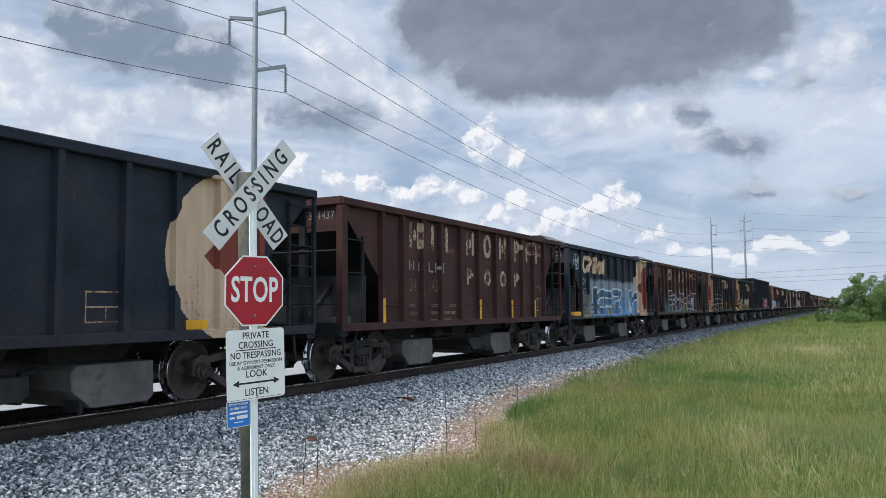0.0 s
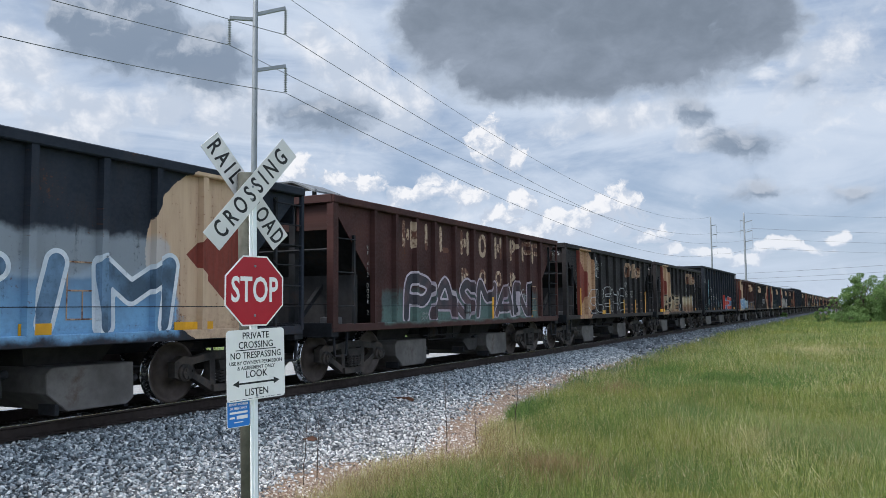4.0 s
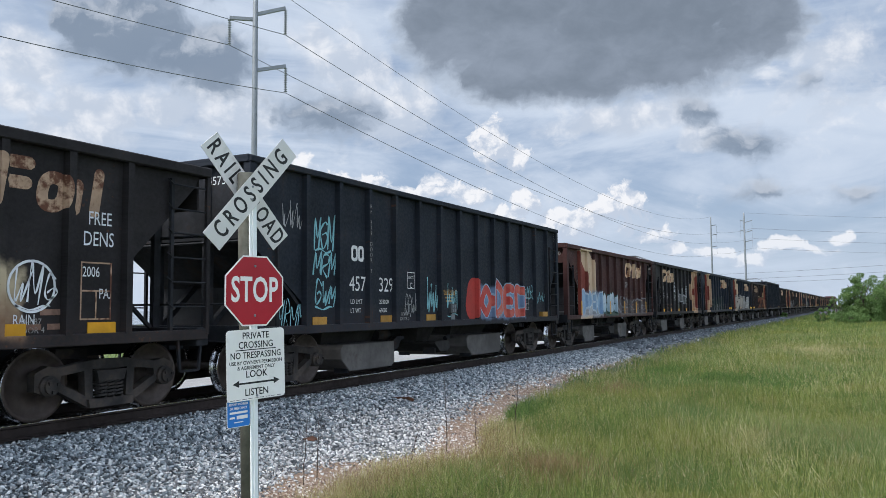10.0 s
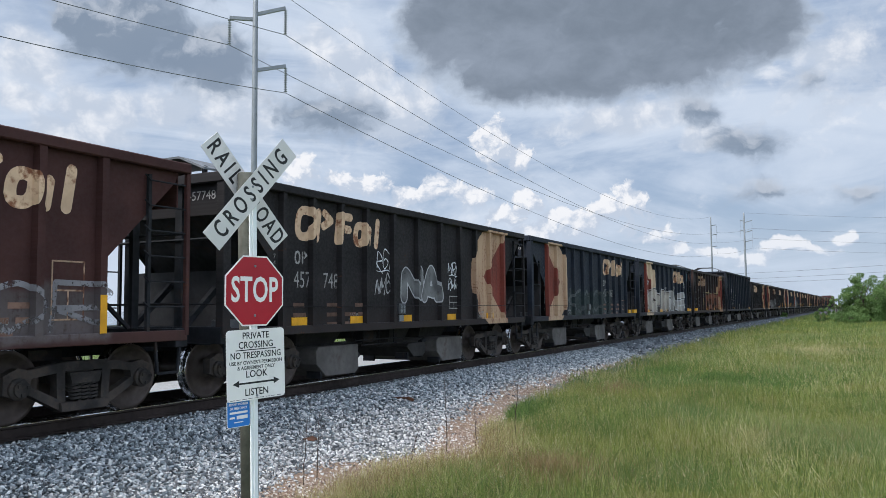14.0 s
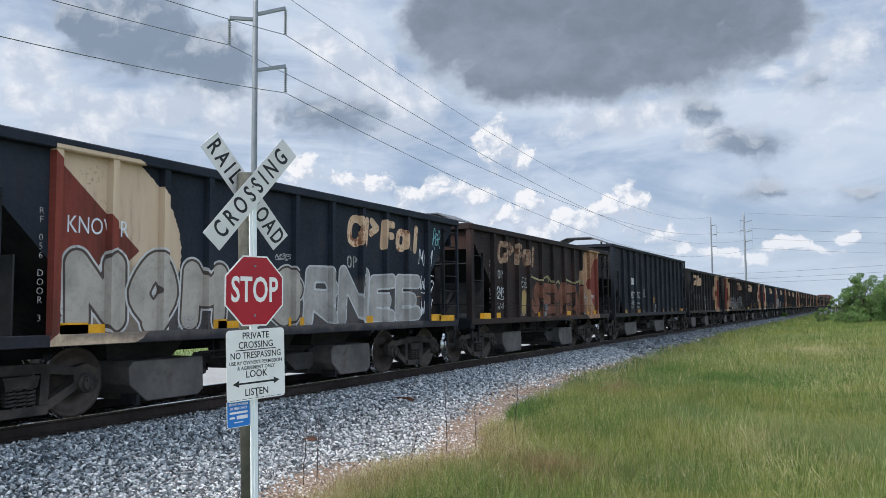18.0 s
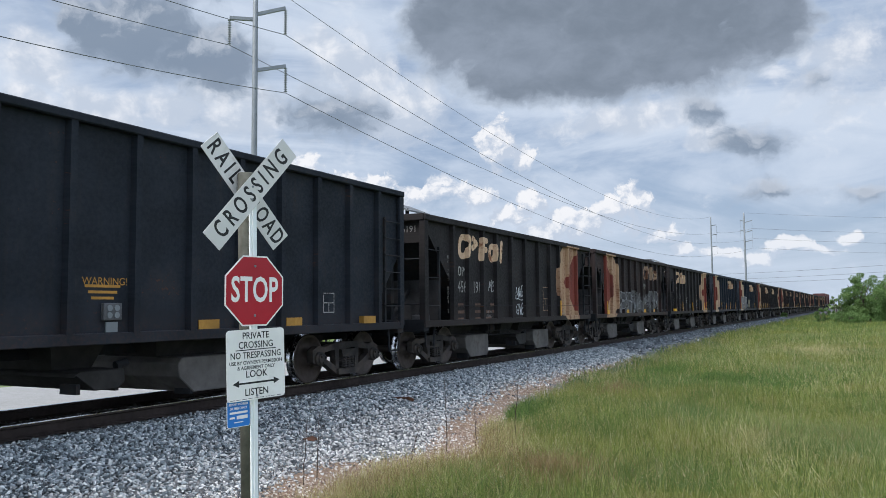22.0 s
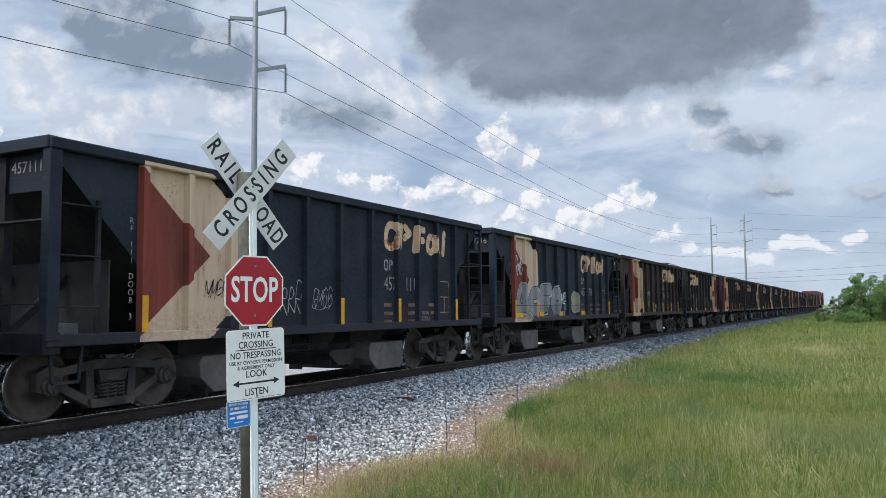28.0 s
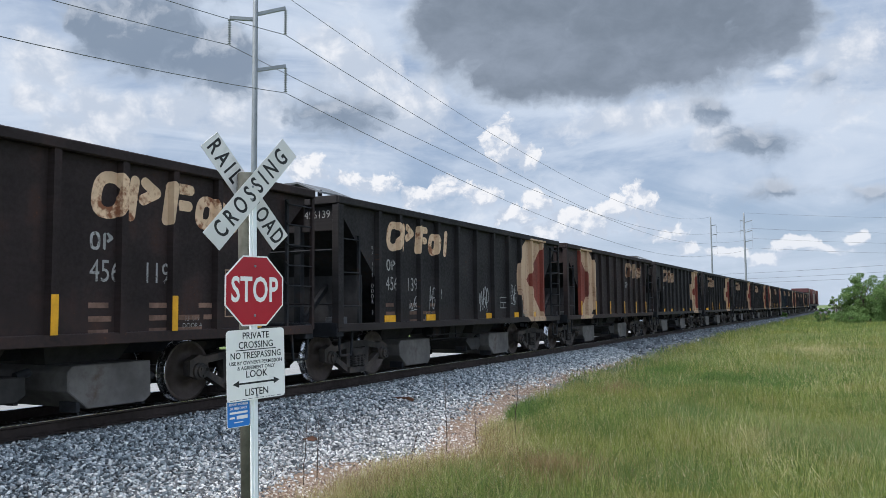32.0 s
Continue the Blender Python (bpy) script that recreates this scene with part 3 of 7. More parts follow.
# ---------------------------------------------------------------- hopper cars
# Car space: rail top is z = 0, the leading end is y = 0, the side with x > 0 faces the meadow.
def car_paint(name, base, mark=None, washes=(), grime=0.5, blotch=None, chips=0.5):
    """Faded car paint. mark: 'front' or 'rear' gives the cream half disc with a red wedge there.
    washes: sprayed clouds of colour as (y0, y1, z0, z1, upper, lower, cover); chips: how far the mark has rusted away."""
    m, nt, b = mat(name)
    co = COORD(nt)
    sep = N(nt, "ShaderNodeSeparateXYZ")
    nt.links.new(co, sep.inputs[0])
    y, z = sep.outputs[1], sep.outputs[2]
    flat = N(nt, "ShaderNodeCombineXYZ")
    nt.links.new(y, flat.inputs[0])
    nt.links.new(z, flat.inputs[1])
    p = flat.outputs[0]
    info = N(nt, "ShaderNodeObjectInfo")
    seed = len(name) * 1.7 + base[0] * 300 + (3.1 if mark == "rear" else 0)
    q = SCALED(nt, p, (1, 1, 1), (seed, seed * 0.37, 0))
    streak = NOISE(nt, SCALED(nt, q, (5.5, 0.55, 1)), 1.0, 6, 0.65)
    cloud = NOISE(nt, q, 1.1, 5)
    speck = NOISE(nt, q, 16, 5, 0.7)
    col = MIX(nt, RAMP(nt, cloud, 0.3, 0.7), [c * 0.75 for c in base], [c * 1.3 for c in base])
    if blotch:
        col = MIX(nt, RAMP(nt, M(nt, "ADD", M(nt, "MULTIPLY", cloud, 0.7), M(nt, "MULTIPLY", streak, 0.3)), 0.50, 0.70, 0, 0.55), col, blotch)
    if mark:
        y0, s = (1.385, 1.0) if mark == "front" else (10.90, -1.0)
        u = M(nt, "MULTIPLY", M(nt, "SUBTRACT", y, y0), s)
        w = M(nt, "SUBTRACT", z, 2.16)
        wob = M(nt, "MULTIPLY", M(nt, "SUBTRACT", speck, 0.5), 0.10)
        r = M(nt, "SQRT", M(nt, "ADD", M(nt, "MULTIPLY", u, u), M(nt, "MULTIPLY", M(nt, "MULTIPLY", w, w), 1.96)))
        inside = M(nt, "MULTIPLY", M(nt, "LESS_THAN", M(nt, "ADD", r, wob), 2.1), M(nt, "GREATER_THAN", u, 0.0))
        inside = M(nt, "MULTIPLY", inside, M(nt, "LESS_THAN", M(nt, "ABSOLUTE", w), 1.2))
        chipped = RAMP(nt, M(nt, "ADD", M(nt, "MULTIPLY", speck, 0.55), M(nt, "MULTIPLY", streak, 0.45)), 0.63 - 0.17 * chips, 0.70 - 0.17 * chips)
        cream = MIX(nt, RAMP(nt, streak, 0.35, 0.7), (0.58 - 0.25 * chips, 0.45 - 0.27 * chips, 0.32 - 0.23 * chips), (0.54 - 0.38 * chips, 0.41 - 0.37 * chips, 0.29 - 0.28 * chips))
        cream = MIX(nt, M(nt, "MULTIPLY", chipped, 0.9), cream, (0.19, 0.085, 0.045))
        red = MIX(nt, RAMP(nt, streak, 0.3, 0.7), (0.21, 0.045, 0.032), (0.12, 0.035, 0.025))
        wedge = M(nt, "LESS_THAN", M(nt, "ADD", M(nt, "MULTIPLY", M(nt, "ABSOLUTE", w), 1.2), u), 1.36)
        col = MIX(nt, inside, col, MIX(nt, wedge, cream, red))
    for k, (a0, a1, b0, b1, colour, second, cover) in enumerate(washes):
        cloudy = M(nt, "MULTIPLY", M(nt, "SUBTRACT", NOISE(nt, SCALED(nt, q, (1, 1, 1), (k * 5.3, 0, 0)), 2.6, 4), 0.5), 0.9)
        v = M(nt, "DIVIDE", M(nt, "SUBTRACT", z, b0), b1 - b0)
        side = M(nt, "ADD", y, M(nt, "MULTIPLY", cloudy, 0.5))
        area = M(nt, "MULTIPLY", RAMP(nt, side, a0, a0 + 0.12), RAMP(nt, side, a1, a1 - 0.12))
        area = M(nt, "MULTIPLY", area, RAMP(nt, M(nt, "ADD", M(nt, "MULTIPLY", streak, 0.6), M(nt, "MULTIPLY", speck, 0.4)), 0.66, 0.54, 0.3, 1.0))
        area = M(nt, "MULTIPLY", area, RAMP(nt, M(nt, "ADD", v, M(nt, "MULTIPLY", cloudy, 0.6)), 1.02, 0.80))
        area = M(nt, "MULTIPLY", area, RAMP(nt, M(nt, "ADD", v, M(nt, "MULTIPLY", cloudy, 0.3)), -0.04, 0.10))
        col = MIX(nt, M(nt, "MULTIPLY", area, cover), col, MIX(nt, RAMP(nt, M(nt, "ADD", v, cloudy), 0.2, 0.8), second, colour))
    # grime: streaks down the sheet, dust along the sill, specks of rust
    col = MIX(nt, RAMP(nt, streak, 0.55, 0.78, 0, grime), col, (0.022, 0.018, 0.016))
    dust = M(nt, "MULTIPLY", RAMP(nt, z, 1.55, 1.02, 0, 1), RAMP(nt, speck, 0.35, 0.7))
    col = MIX(nt, M(nt, "MULTIPLY", dust, 0.32), col, (0.075, 0.048, 0.040))
    col = MIX(nt, RAMP(nt, M(nt, "ADD", M(nt, "MULTIPLY", speck, 0.6), M(nt, "MULTIPLY", cloud, 0.4)), 0.60, 0.66, 0, 0.55), col, RUST)
    nt.links.new(col, b.inputs["Base Color"])
    put(nt, b.inputs["Roughness"], RAMP(nt, speck, 0.3, 0.7, 0.55, 0.85))
    b.inputs["Specular IOR Level"].default_value = 0.16
    BUMP(nt, cloud, 0.25, 0.03, b)
    return m


CAR_L = 12.15
POSTS = (1.45, 2.27, 3.13, 3.98, 5.0, 6.02, 7.08, 8.08, 8.95, 9.82, 10.70)
SHEET_X, POST_X = 1.43, 1.53
SILL_Z, TOP_Z = 1.02, 3.44
AXLES = (0.42, 2.25, 9.90, 11.73)
WHEEL_R = 0.457

# the side frame of a truck, centred between its axles
def side_frame_mesh():
    bm = bm_new()
    x0, x1 = 0.0, 0.13
    for s in (-1, 1):
        prism(bm, [(s * 1.10, 0.40), (s * 1.10, 0.62), (s * 0.92, 0.70), (s * 0.72, 0.66), (s * 0.76, 0.42), (s * 0.92, 0.34)][::s], "x", x0, x1)
        prism(bm, [(s * 0.80, 0.66), (s * 0.80, 0.56), (s * 0.28, 0.62), (s * 0.28, 0.74)][::s], "x", x0, x1)
        prism(bm, [(s * 0.80, 0.50), (s * 0.78, 0.38), (s * 0.34, 0.14), (s * 0.28, 0.24)][::s], "x", x0, x1)
        prism(bm, [(s * 0.40, 0.66), (s * 0.28, 0.68), (s * 0.26, 0.18), (s * 0.38, 0.2)][::s], "x", x0, x1)
    prism(bm, [(-0.36, 0.24), (-0.34, 0.13), (0.34, 0.13), (0.36, 0.24)], "x", x0 - 0.04, x1 + 0.05)
    prism(bm, [(-0.30, 0.74), (-0.30, 0.62), (0.30, 0.62), (0.30, 0.74)], "x", x0, x1)
    prism(bm, [(-0.24, 0.60), (-0.20, 0.46), (0.20, 0.46), (0.24, 0.60)], "x", x0 - 0.1, x1 + 0.04)
    return mesh_of("side_frame", bm, M_TRUCK)


def spring_mesh():
    bm = bm_new()
    r, turns, n = 0.062, 5, 60
    prev = None
    for k in range(n + 1):
        a = k / n * turns * math.tau
        c = Vector((math.cos(a) * r, math.sin(a) * r, 0.24 + 0.22 * k / n))
        out = Vector((math.cos(a), math.sin(a), 0))
        ring = [bm.verts.new(c + out * dx + Vector((0, 0, dz))) for dx, dz in ((-0.014, -0.014), (0.014, -0.014), (0.014, 0.014), (-0.014, 0.014))]
        if prev:
            for i in range(4):
                bm.faces.new((prev[i], prev[(i + 1) % 4], ring[(i + 1) % 4], ring[i]))
        prev = ring
    return mesh_of("spring", bm, M_TRUCK)


def cap_mesh():
    bm = bm_new()
    lathe(bm, [(0.13, -0.06), (0.13, 0.05), (0.10, 0.07), (0.10, 0.11), (0.05, 0.125), (0.02, 0.125)], "x", (0, 0, 0), 18)
    for k in range(3):
        a = k * math.tau / 3 + 0.4
        box(bm, 0.10, 0.14, math.cos(a) * 0.065 - 0.02, math.cos(a) * 0.065 + 0.02, math.sin(a) * 0.065 - 0.02, math.sin(a) * 0.065 + 0.02)
    return mesh_of("bearing_cap", bm, M_TRUCK)


def wheel_mesh(side):
    bm = bm_new()
    s = side
    o = s * 0.685
    prof = [(0.10, o + s * 0.19), (0.13, o + s * 0.17), (0.15, o + s * 0.09), (0.36, o + s * 0.075), (0.40, o + s * 0.135), (0.452, o + s * 0.14), (0.457, o + s * 0.12), (0.463, o + s * 0.04), (0.485, o + s * 0.03), (0.485, o), (0.40, o), (0.36, o + s * 0.035), (0.15, o + s * 0.03), (0.13, o - s * 0.02), (0.10, o - s * 0.02)]
    lathe(bm, prof, "x", (0, 0, 0), 40)
    me = mesh_of("wheel", bm, M_WHEEL)
    me.materials.append(M_TREAD)
    for f in me.polygons:
        c = f.center
        r = math.hypot(c.y, c.z)
        if r > 0.435:
            f.material_index = 1
    return smooth(me)


def axle_mesh():
    bm = bm_new()
    lathe(bm, [(0.075, -0.98), (0.075, -0.72), (0.085, -0.66), (0.08, 0), (0.085, 0.66), (0.075, 0.72), (0.075, 0.98)], "x", (0, 0, 0), 14)
    return mesh_of("axle", bm, M_WHEEL)


SIDE_FRAME, SPRING, CAP, AXLE = side_frame_mesh(), spring_mesh(), cap_mesh(), axle_mesh()
WHEELS = {1: wheel_mesh(1), -1: wheel_mesh(-1)}


def add_trucks(car, axles):
    """Two trucks: side frames with springs and bearing caps, bolsters, turning wheelsets."""
    for a, b in (axles[:2], axles[2:]):
        mid = (a + b) / 2
        bm = bm_new()
        box(bm, -1.0, 1.0, mid - 0.2, mid + 0.2, 0.45, 0.72)
        box(bm, -0.3, 0.3, mid - 0.25, mid + 0.25, 0.72, 0.86)
        part("bolster", bm, M_TRUCK, car)
        for s in (1, -1):
            fr = part("side_frame", SIDE_FRAME, None, car)
            fr.location = (0.93 if s > 0 else -1.06, mid, 0)
            for sx in (0.02, 0.12):
                for dy in (-0.13, 0, 0.13):
                    sp = part("spring", SPRING, None, fr)
                    sp.location = (sx, dy, 0)
            for ay in (a, b):
                cp = part("bearing_cap", CAP, None, fr)
                cp.location = (0.12 if s > 0 else 0.01, ay - mid, WHEEL_R)
                if s < 0:
                    cp.rotation_euler = (0, 0, math.pi)
        for ay in (a, b):
            ws = part("wheelset", AXLE, None, car)
            ws.location = (0, ay, WHEEL_R)
            for s in (1, -1):
                part("wheel", WHEELS[s], None, ws, "steel wheel with a bright worn tread")


def hopper_bay(car, y0, y1, zb, yb0, yb1, grey=True):
    """One discharge hopper under the sill: a neck with shade put in its colour, a boxy pocket with a chamfered foot,
    its gate lugs.
    """
    def shell(levels):
        bm = bm_new()
        rings = [[bm.verts.new(c) for c in ((-x, a, z), (x, a, z), (x, b, z), (-x, b, z))] for x, a, b, z in levels]
        for r0, r1 in zip(rings, rings[1:]):
            for k in range(4):
                bm.faces.new((r0[k], r0[(k + 1) % 4], r1[(k + 1) % 4], r1[k]))
        bm.faces.new(rings[-1])
        bm.faces.new(rings[0][::-1])
        return bm
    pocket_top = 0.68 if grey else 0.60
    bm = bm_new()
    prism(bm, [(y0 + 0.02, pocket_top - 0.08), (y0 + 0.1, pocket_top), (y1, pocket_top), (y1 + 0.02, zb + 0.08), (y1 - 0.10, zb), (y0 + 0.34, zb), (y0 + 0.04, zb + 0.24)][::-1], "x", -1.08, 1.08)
    bay = part("hopper_bay", bm, M_HOPPER if grey else M_NECK, car, "dusty grey steel discharge hopper" if grey else "steel discharge hopper coloured dark for shade", 0.012)
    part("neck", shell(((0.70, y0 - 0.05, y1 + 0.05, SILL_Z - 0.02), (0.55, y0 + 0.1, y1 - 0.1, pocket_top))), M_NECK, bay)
    for s in (1, -1):
        for yy in (yb0, yb1):
            bm = bm_new()
            box(bm, min(s * 0.75, s * 1.06), max(s * 0.75, s * 1.06), yy - 0.03, yy + 0.03, zb - 0.03, zb + 0.10)
            part("gate_lug", bm, M_STEEL_DARK, bay)
    bm = bm_new()
    bar(bm, (1.0, yb1 + 0.02, zb + 0.3), (1.0, yb1 + 0.2, zb + 0.34), 0.11, sides=10)
    part("gate_shaft", bm, M_STEEL_DARK, bay)


def frame_ring(bm, cx, cz, w, h, t, x, shear=0.0, power=0.55, n=20):
    """A hollow rounded block on the car side."""
    def point(a, ww, hh):
        c, s = math.cos(a), math.sin(a)
        p, q = math.copysign(abs(c) ** power, c) * ww, math.copysign(abs(s) ** power, s) * hh
        return (x, cx + p + q * shear, cz + q)
    vo = [bm.verts.new(point(k * math.tau / n, w / 2, h / 2)) for k in range(n)]
    vi = [bm.verts.new(point(k * math.tau / n, w / 2 - t, h / 2 - t)) for k in range(n)]
    for k in range(n):
        bm.faces.new((vo[k], vo[(k + 1) % n], vi[(k + 1) % n], vi[k]))


def slab(bm, y0, y1, z0, z1, x, shear=0.0):
    vs = [bm.verts.new((x, a + (b - (z0 + z1) / 2) * shear, b)) for a, b in ((y0, z0), (y1, z0), (y1, z1), (y0, z1))]
    bm.faces.new(vs)


def words_on_side(car, text, y, z, size, material, name="lettering", x=None, up=False, squeeze=1.0, align="LEFT"):
    me = letters(text, size, material, 0.0, 1.0, align, squeeze)
    ob = part(name, me, None, car)
    ob.matrix_basis = Matrix.Translation((SHEET_X + 0.006 if x is None else x, y, z)) @ Matrix(((0, 0, 1, 0), (1, 0, 0, 0), (0, 1, 0, 0), (0, 0, 0, 1)))
    return ob


PAINTED = {"side_sheet", "side_post", "end_gusset", "corner_post", "top_chord", "side_sill", "end_sheet", "end_chord"}


def hopper_body(long_car=False):
    """A three-bay open hopper car with outside posts; the empty at its leading end carries all parts."""
    length, top = (14.45, 3.80) if long_car else (CAR_L, TOP_Z)
    if long_car:
        posts = [1.50 + k * 1.0 for k in range(13)]
    else:
        posts = POSTS
    p0, p1 = posts[0], posts[-1]
    car = new("hopper_car")
    mt = M_STEEL_DARK
    cw = 0.11 if long_car else 0.14
    for s in (1, -1):
        bm = bm_new()
        xi, xo = s * (SHEET_X - 0.02), s * SHEET_X
        box(bm, min(xi, xo), max(xi, xo), p0, p1, SILL_Z, top - cw)
        part("side_sheet", bm, mt, car)
        for k, y in enumerate(posts):
            bm = bm_new()
            w = 0.062
            xa, xb = s * SHEET_X, s * POST_X
            prism(bm, [(xa, y - w), (xb, y - w * 0.8), (xb, y + w * 0.8), (xa, y + w)][::s], "z", SILL_Z + 0.06, top - cw)
            part("side_post", bm, mt, car)
        bm = bm_new()
        box(bm, min(s * 1.36, s * (POST_X + 0.02)), max(s * 1.36, s * (POST_X + 0.02)), 0.0, length, top - cw, top)
        part("top_chord", bm, mt, car, bevel=0.015)
        bm = bm_new()
        box(bm, min(s * 1.36, s * (POST_X - 0.01)), max(s * 1.36, s * (POST_X - 0.01)), 0.02, length - 0.02, SILL_Z - 0.07, SILL_Z + 0.075)
        part("side_sill", bm, mt, car, bevel=0.01)
        for e, (ya, yb) in enumerate(((0.0, p0), (length, p1))):
            sg = 1 if e == 0 else -1
            bm = bm_new()
            if long_car:
                pts = [(ya + sg * 0.08, top - cw), (yb, top - cw), (yb, SILL_Z + 0.42), (yb - sg * 0.12, SILL_Z + 0.52), (ya + sg * 0.08, 2.46)]
            else:
                pts = [(ya + sg * 0.16, top - cw), (yb, top - cw), (yb, SILL_Z), (yb - sg * 0.05, 1.98), (ya + sg * 0.20, 3.16)]
            prism(bm, pts if sg * s > 0 else pts[::-1], "x", s * (SHEET_X - 0.02), s * SHEET_X)
            part("end_gusset", bm, mt, car)
            bm = bm_new()
            cp_w = 0.17 if e == 0 or long_car else 0.07
            box(bm, min(s * (1.38 if e == 0 else 1.46), s * POST_X), max(s * (1.38 if e == 0 else 1.46), s * POST_X), min(ya, ya + sg * cp_w), max(ya, ya + sg * cp_w), SILL_Z, top - cw)
            part("corner_post", bm, mt, car, bevel=0.01)
            # ladder beside the corner
            bm = bm_new()
            yl = ya + sg * 0.72
            bar(bm, (s * 1.49, yl, SILL_Z), (s * 1.49, yl, 2.75 if e == 0 else 3.2), 0.05)
            part("ladder_rail", bm, mt, car)
            for r in range(3 if e == 0 else 6):
                z = 1.42 + r * (0.62 if e == 0 else 0.34)
                bm = bm_new()
                bar(bm, (s * 1.52, ya + sg * 0.1, z), (s * 1.52, yl + sg * 0.02, z), 0.026, sides=6)
                if e == 1:
                    bar(bm, (s * 1.52, yl, z), (s * 1.55, yl + sg * 0.12, z + 0.06), 0.02, sides=6)
                part("ladder_rung", bm, mt, car)
    for e, ya in enumerate((0.0, length)):
        sg = 1 if e == 0 else -1
        bm = bm_new()
        box(bm, -1.5, 1.5, min(ya - sg * 0.02, ya + sg * 0.13), max(ya - sg * 0.02, ya + sg * 0.13), top - cw, top + 0.015)
        part("end_chord", bm, mt, car, bevel=0.012)
        bm = bm_new()
        yin, zin = (2.5, 1.0)
        pts = [(ya + sg * 0.14, top - cw), (ya + sg * 0.20, top - cw), (ya + sg * (yin + 0.06), zin), (ya + sg * yin, zin)]
        if long_car:
            pts = [(ya + sg * 0.10, top - cw), (ya + sg * 0.15, top - cw), (ya + sg * 0.15, 2.55), (ya + sg * 1.9, 1.05), (ya + sg * 1.85, 1.02), (ya + sg * 0.10, 2.50)]
        prism(bm, pts[::sg], "x", -1.41, 1.41)
        part("slope_sheet", bm, mt, car)
        if not long_car:
            bm = bm_new()
            box(bm, -1.38, 1.38, min(ya + sg * 0.10, ya + sg * 0.125), max(ya + sg * 0.10, ya + sg * 0.125), 2.82, top - cw)
            part("end_sheet", bm, mt, car)
        bm = bm_new()
        box(bm, -1.5, 1.5, min(ya - sg * 0.01, ya + sg * 0.22), max(ya - sg * 0.01, ya + sg * 0.22), SILL_Z - 0.16, SILL_Z + 0.10)
        part("end_sill", bm, mt, car, bevel=0.012)
        bm = bm_new()
        box(bm, -1.45, 1.45, min(ya, ya + sg * 1.5), max(ya, ya + sg * 1.5), SILL_Z - 0.06, SILL_Z - 0.02)
        part("end_platform", bm, mt, car)
        if e == 0:
            bm = bm_new()
            box(bm, -1.38, 1.38, 0.98, 1.005, SILL_Z, 2.02)
            part("bulkhead", bm, M_BULK, car, "dusty dark steel bulkhead under the slope sheet")
            bm = bm_new()
            box(bm, 1.02, 1.30, 0.30, 0.62, SILL_Z - 0.02, SILL_Z + 0.20)
            part("valve_box", bm, M_PANEL, car, "small grey steel valve box", 0.01)
        # inner end posts, a diagonal brace, cross rails
        for x in (-0.55, 0.55):
            bm = bm_new()
            box(bm, x - (0.07 if e == 0 else 0.04), x + (0.07 if e == 0 else 0.04), min(ya + sg * 0.06, ya + sg * 0.18), max(ya + sg * 0.06, ya + sg * 0.18), SILL_Z, top - cw)
            part("end_post", bm, mt, car)
            bm = bm_new()
            bar(bm, (x, ya + sg * 0.15, SILL_Z + 0.05), (x, ya + sg * 1.15, 1.95), 0.09 if e == 0 else 0.05)
            part("end_brace", bm, mt, car)
        for z in (1.46, 2.45):
            bm = bm_new()
            bar(bm, (-1.45, ya + sg * 0.05, z), (1.45, ya + sg * 0.05, z), 0.03 if z < 2 else 0.05, sides=6)
            part("grab_rail", bm, mt, car)
        bm = bm_new()
        box(bm, -0.16, 0.16, min(ya, ya - sg * 0.30), max(ya, ya - sg * 0.30), 0.74, 0.98)
        box(bm, -0.11, 0.11, min(ya - sg * 0.28, ya - sg * 0.42), max(ya - sg * 0.28, ya - sg * 0.42), 0.72, 1.02)
        bar(bm, (0.10, ya - sg * 0.3, 0.92), (1.35, ya - sg * 0.06, 0.86), 0.03, sides=6)
        part("coupler", bm, mt, car, bevel=0.02)
        # stirrup step below the corner
        for s in (1, -1):
            bm = bm_new()
            yy = ya + sg * 0.1
            bar(bm, (s * 1.46, yy, SILL_Z - 0.05), (s * 1.46, yy + sg * 0.05, 0.52), 0.035)
            bar(bm, (s * 1.46, yy + sg * 0.45, SILL_Z - 0.05), (s * 1.46, yy + sg * 0.40, 0.52), 0.035)
            bar(bm, (s * 1.46, yy + sg * 0.05, 0.52), (s * 1.46, yy + sg * 0.40, 0.52), 0.035)
            part("stirrup_step", bm, mt, car)
    bm = bm_new()
    box(bm, -0.17, 0.17, 0.1, length - 0.1, 0.74, 0.99)
    part("centre_sill", bm, mt, car)
    for yy, zz, ln in () if long_car else ((4.3, 0.74, 1.9), (4.5, 0.64, 1.4)):
        bm = bm_new()
        bar(bm, (1.0, yy, zz), (1.0, yy + ln, zz), 0.03, sides=6)
        part("brake_rod", bm, mt, car)
    for yy in () if long_car else (4.6, 5.2, 5.8):
        bm = bm_new()
        bar(bm, (1.0, yy, 0.98), (1.0, yy, 0.63), 0.025, sides=6)
        part("rod_hanger", bm, mt, car)
    if long_car:
        bm = bm_new()
        prism(bm, [(5.2, 0.62), (5.3, 0.46), (5.55, 0.50), (5.62, 0.66), (5.8, 0.70), (5.8, 0.76), (5.5, 0.76)], "x", 0.78, 0.92)
        part("gate_lever", bm, mt, car, "dark cast gate lever", 0.01)
    bm = bm_new()
    lathe(bm, [(0.05, 5.0), (0.14, 5.02), (0.14, 5.5), (0.05, 5.52)], "y", (0.62, 0, 0.80), 14)
    part("brake_cylinder", bm, mt, car)
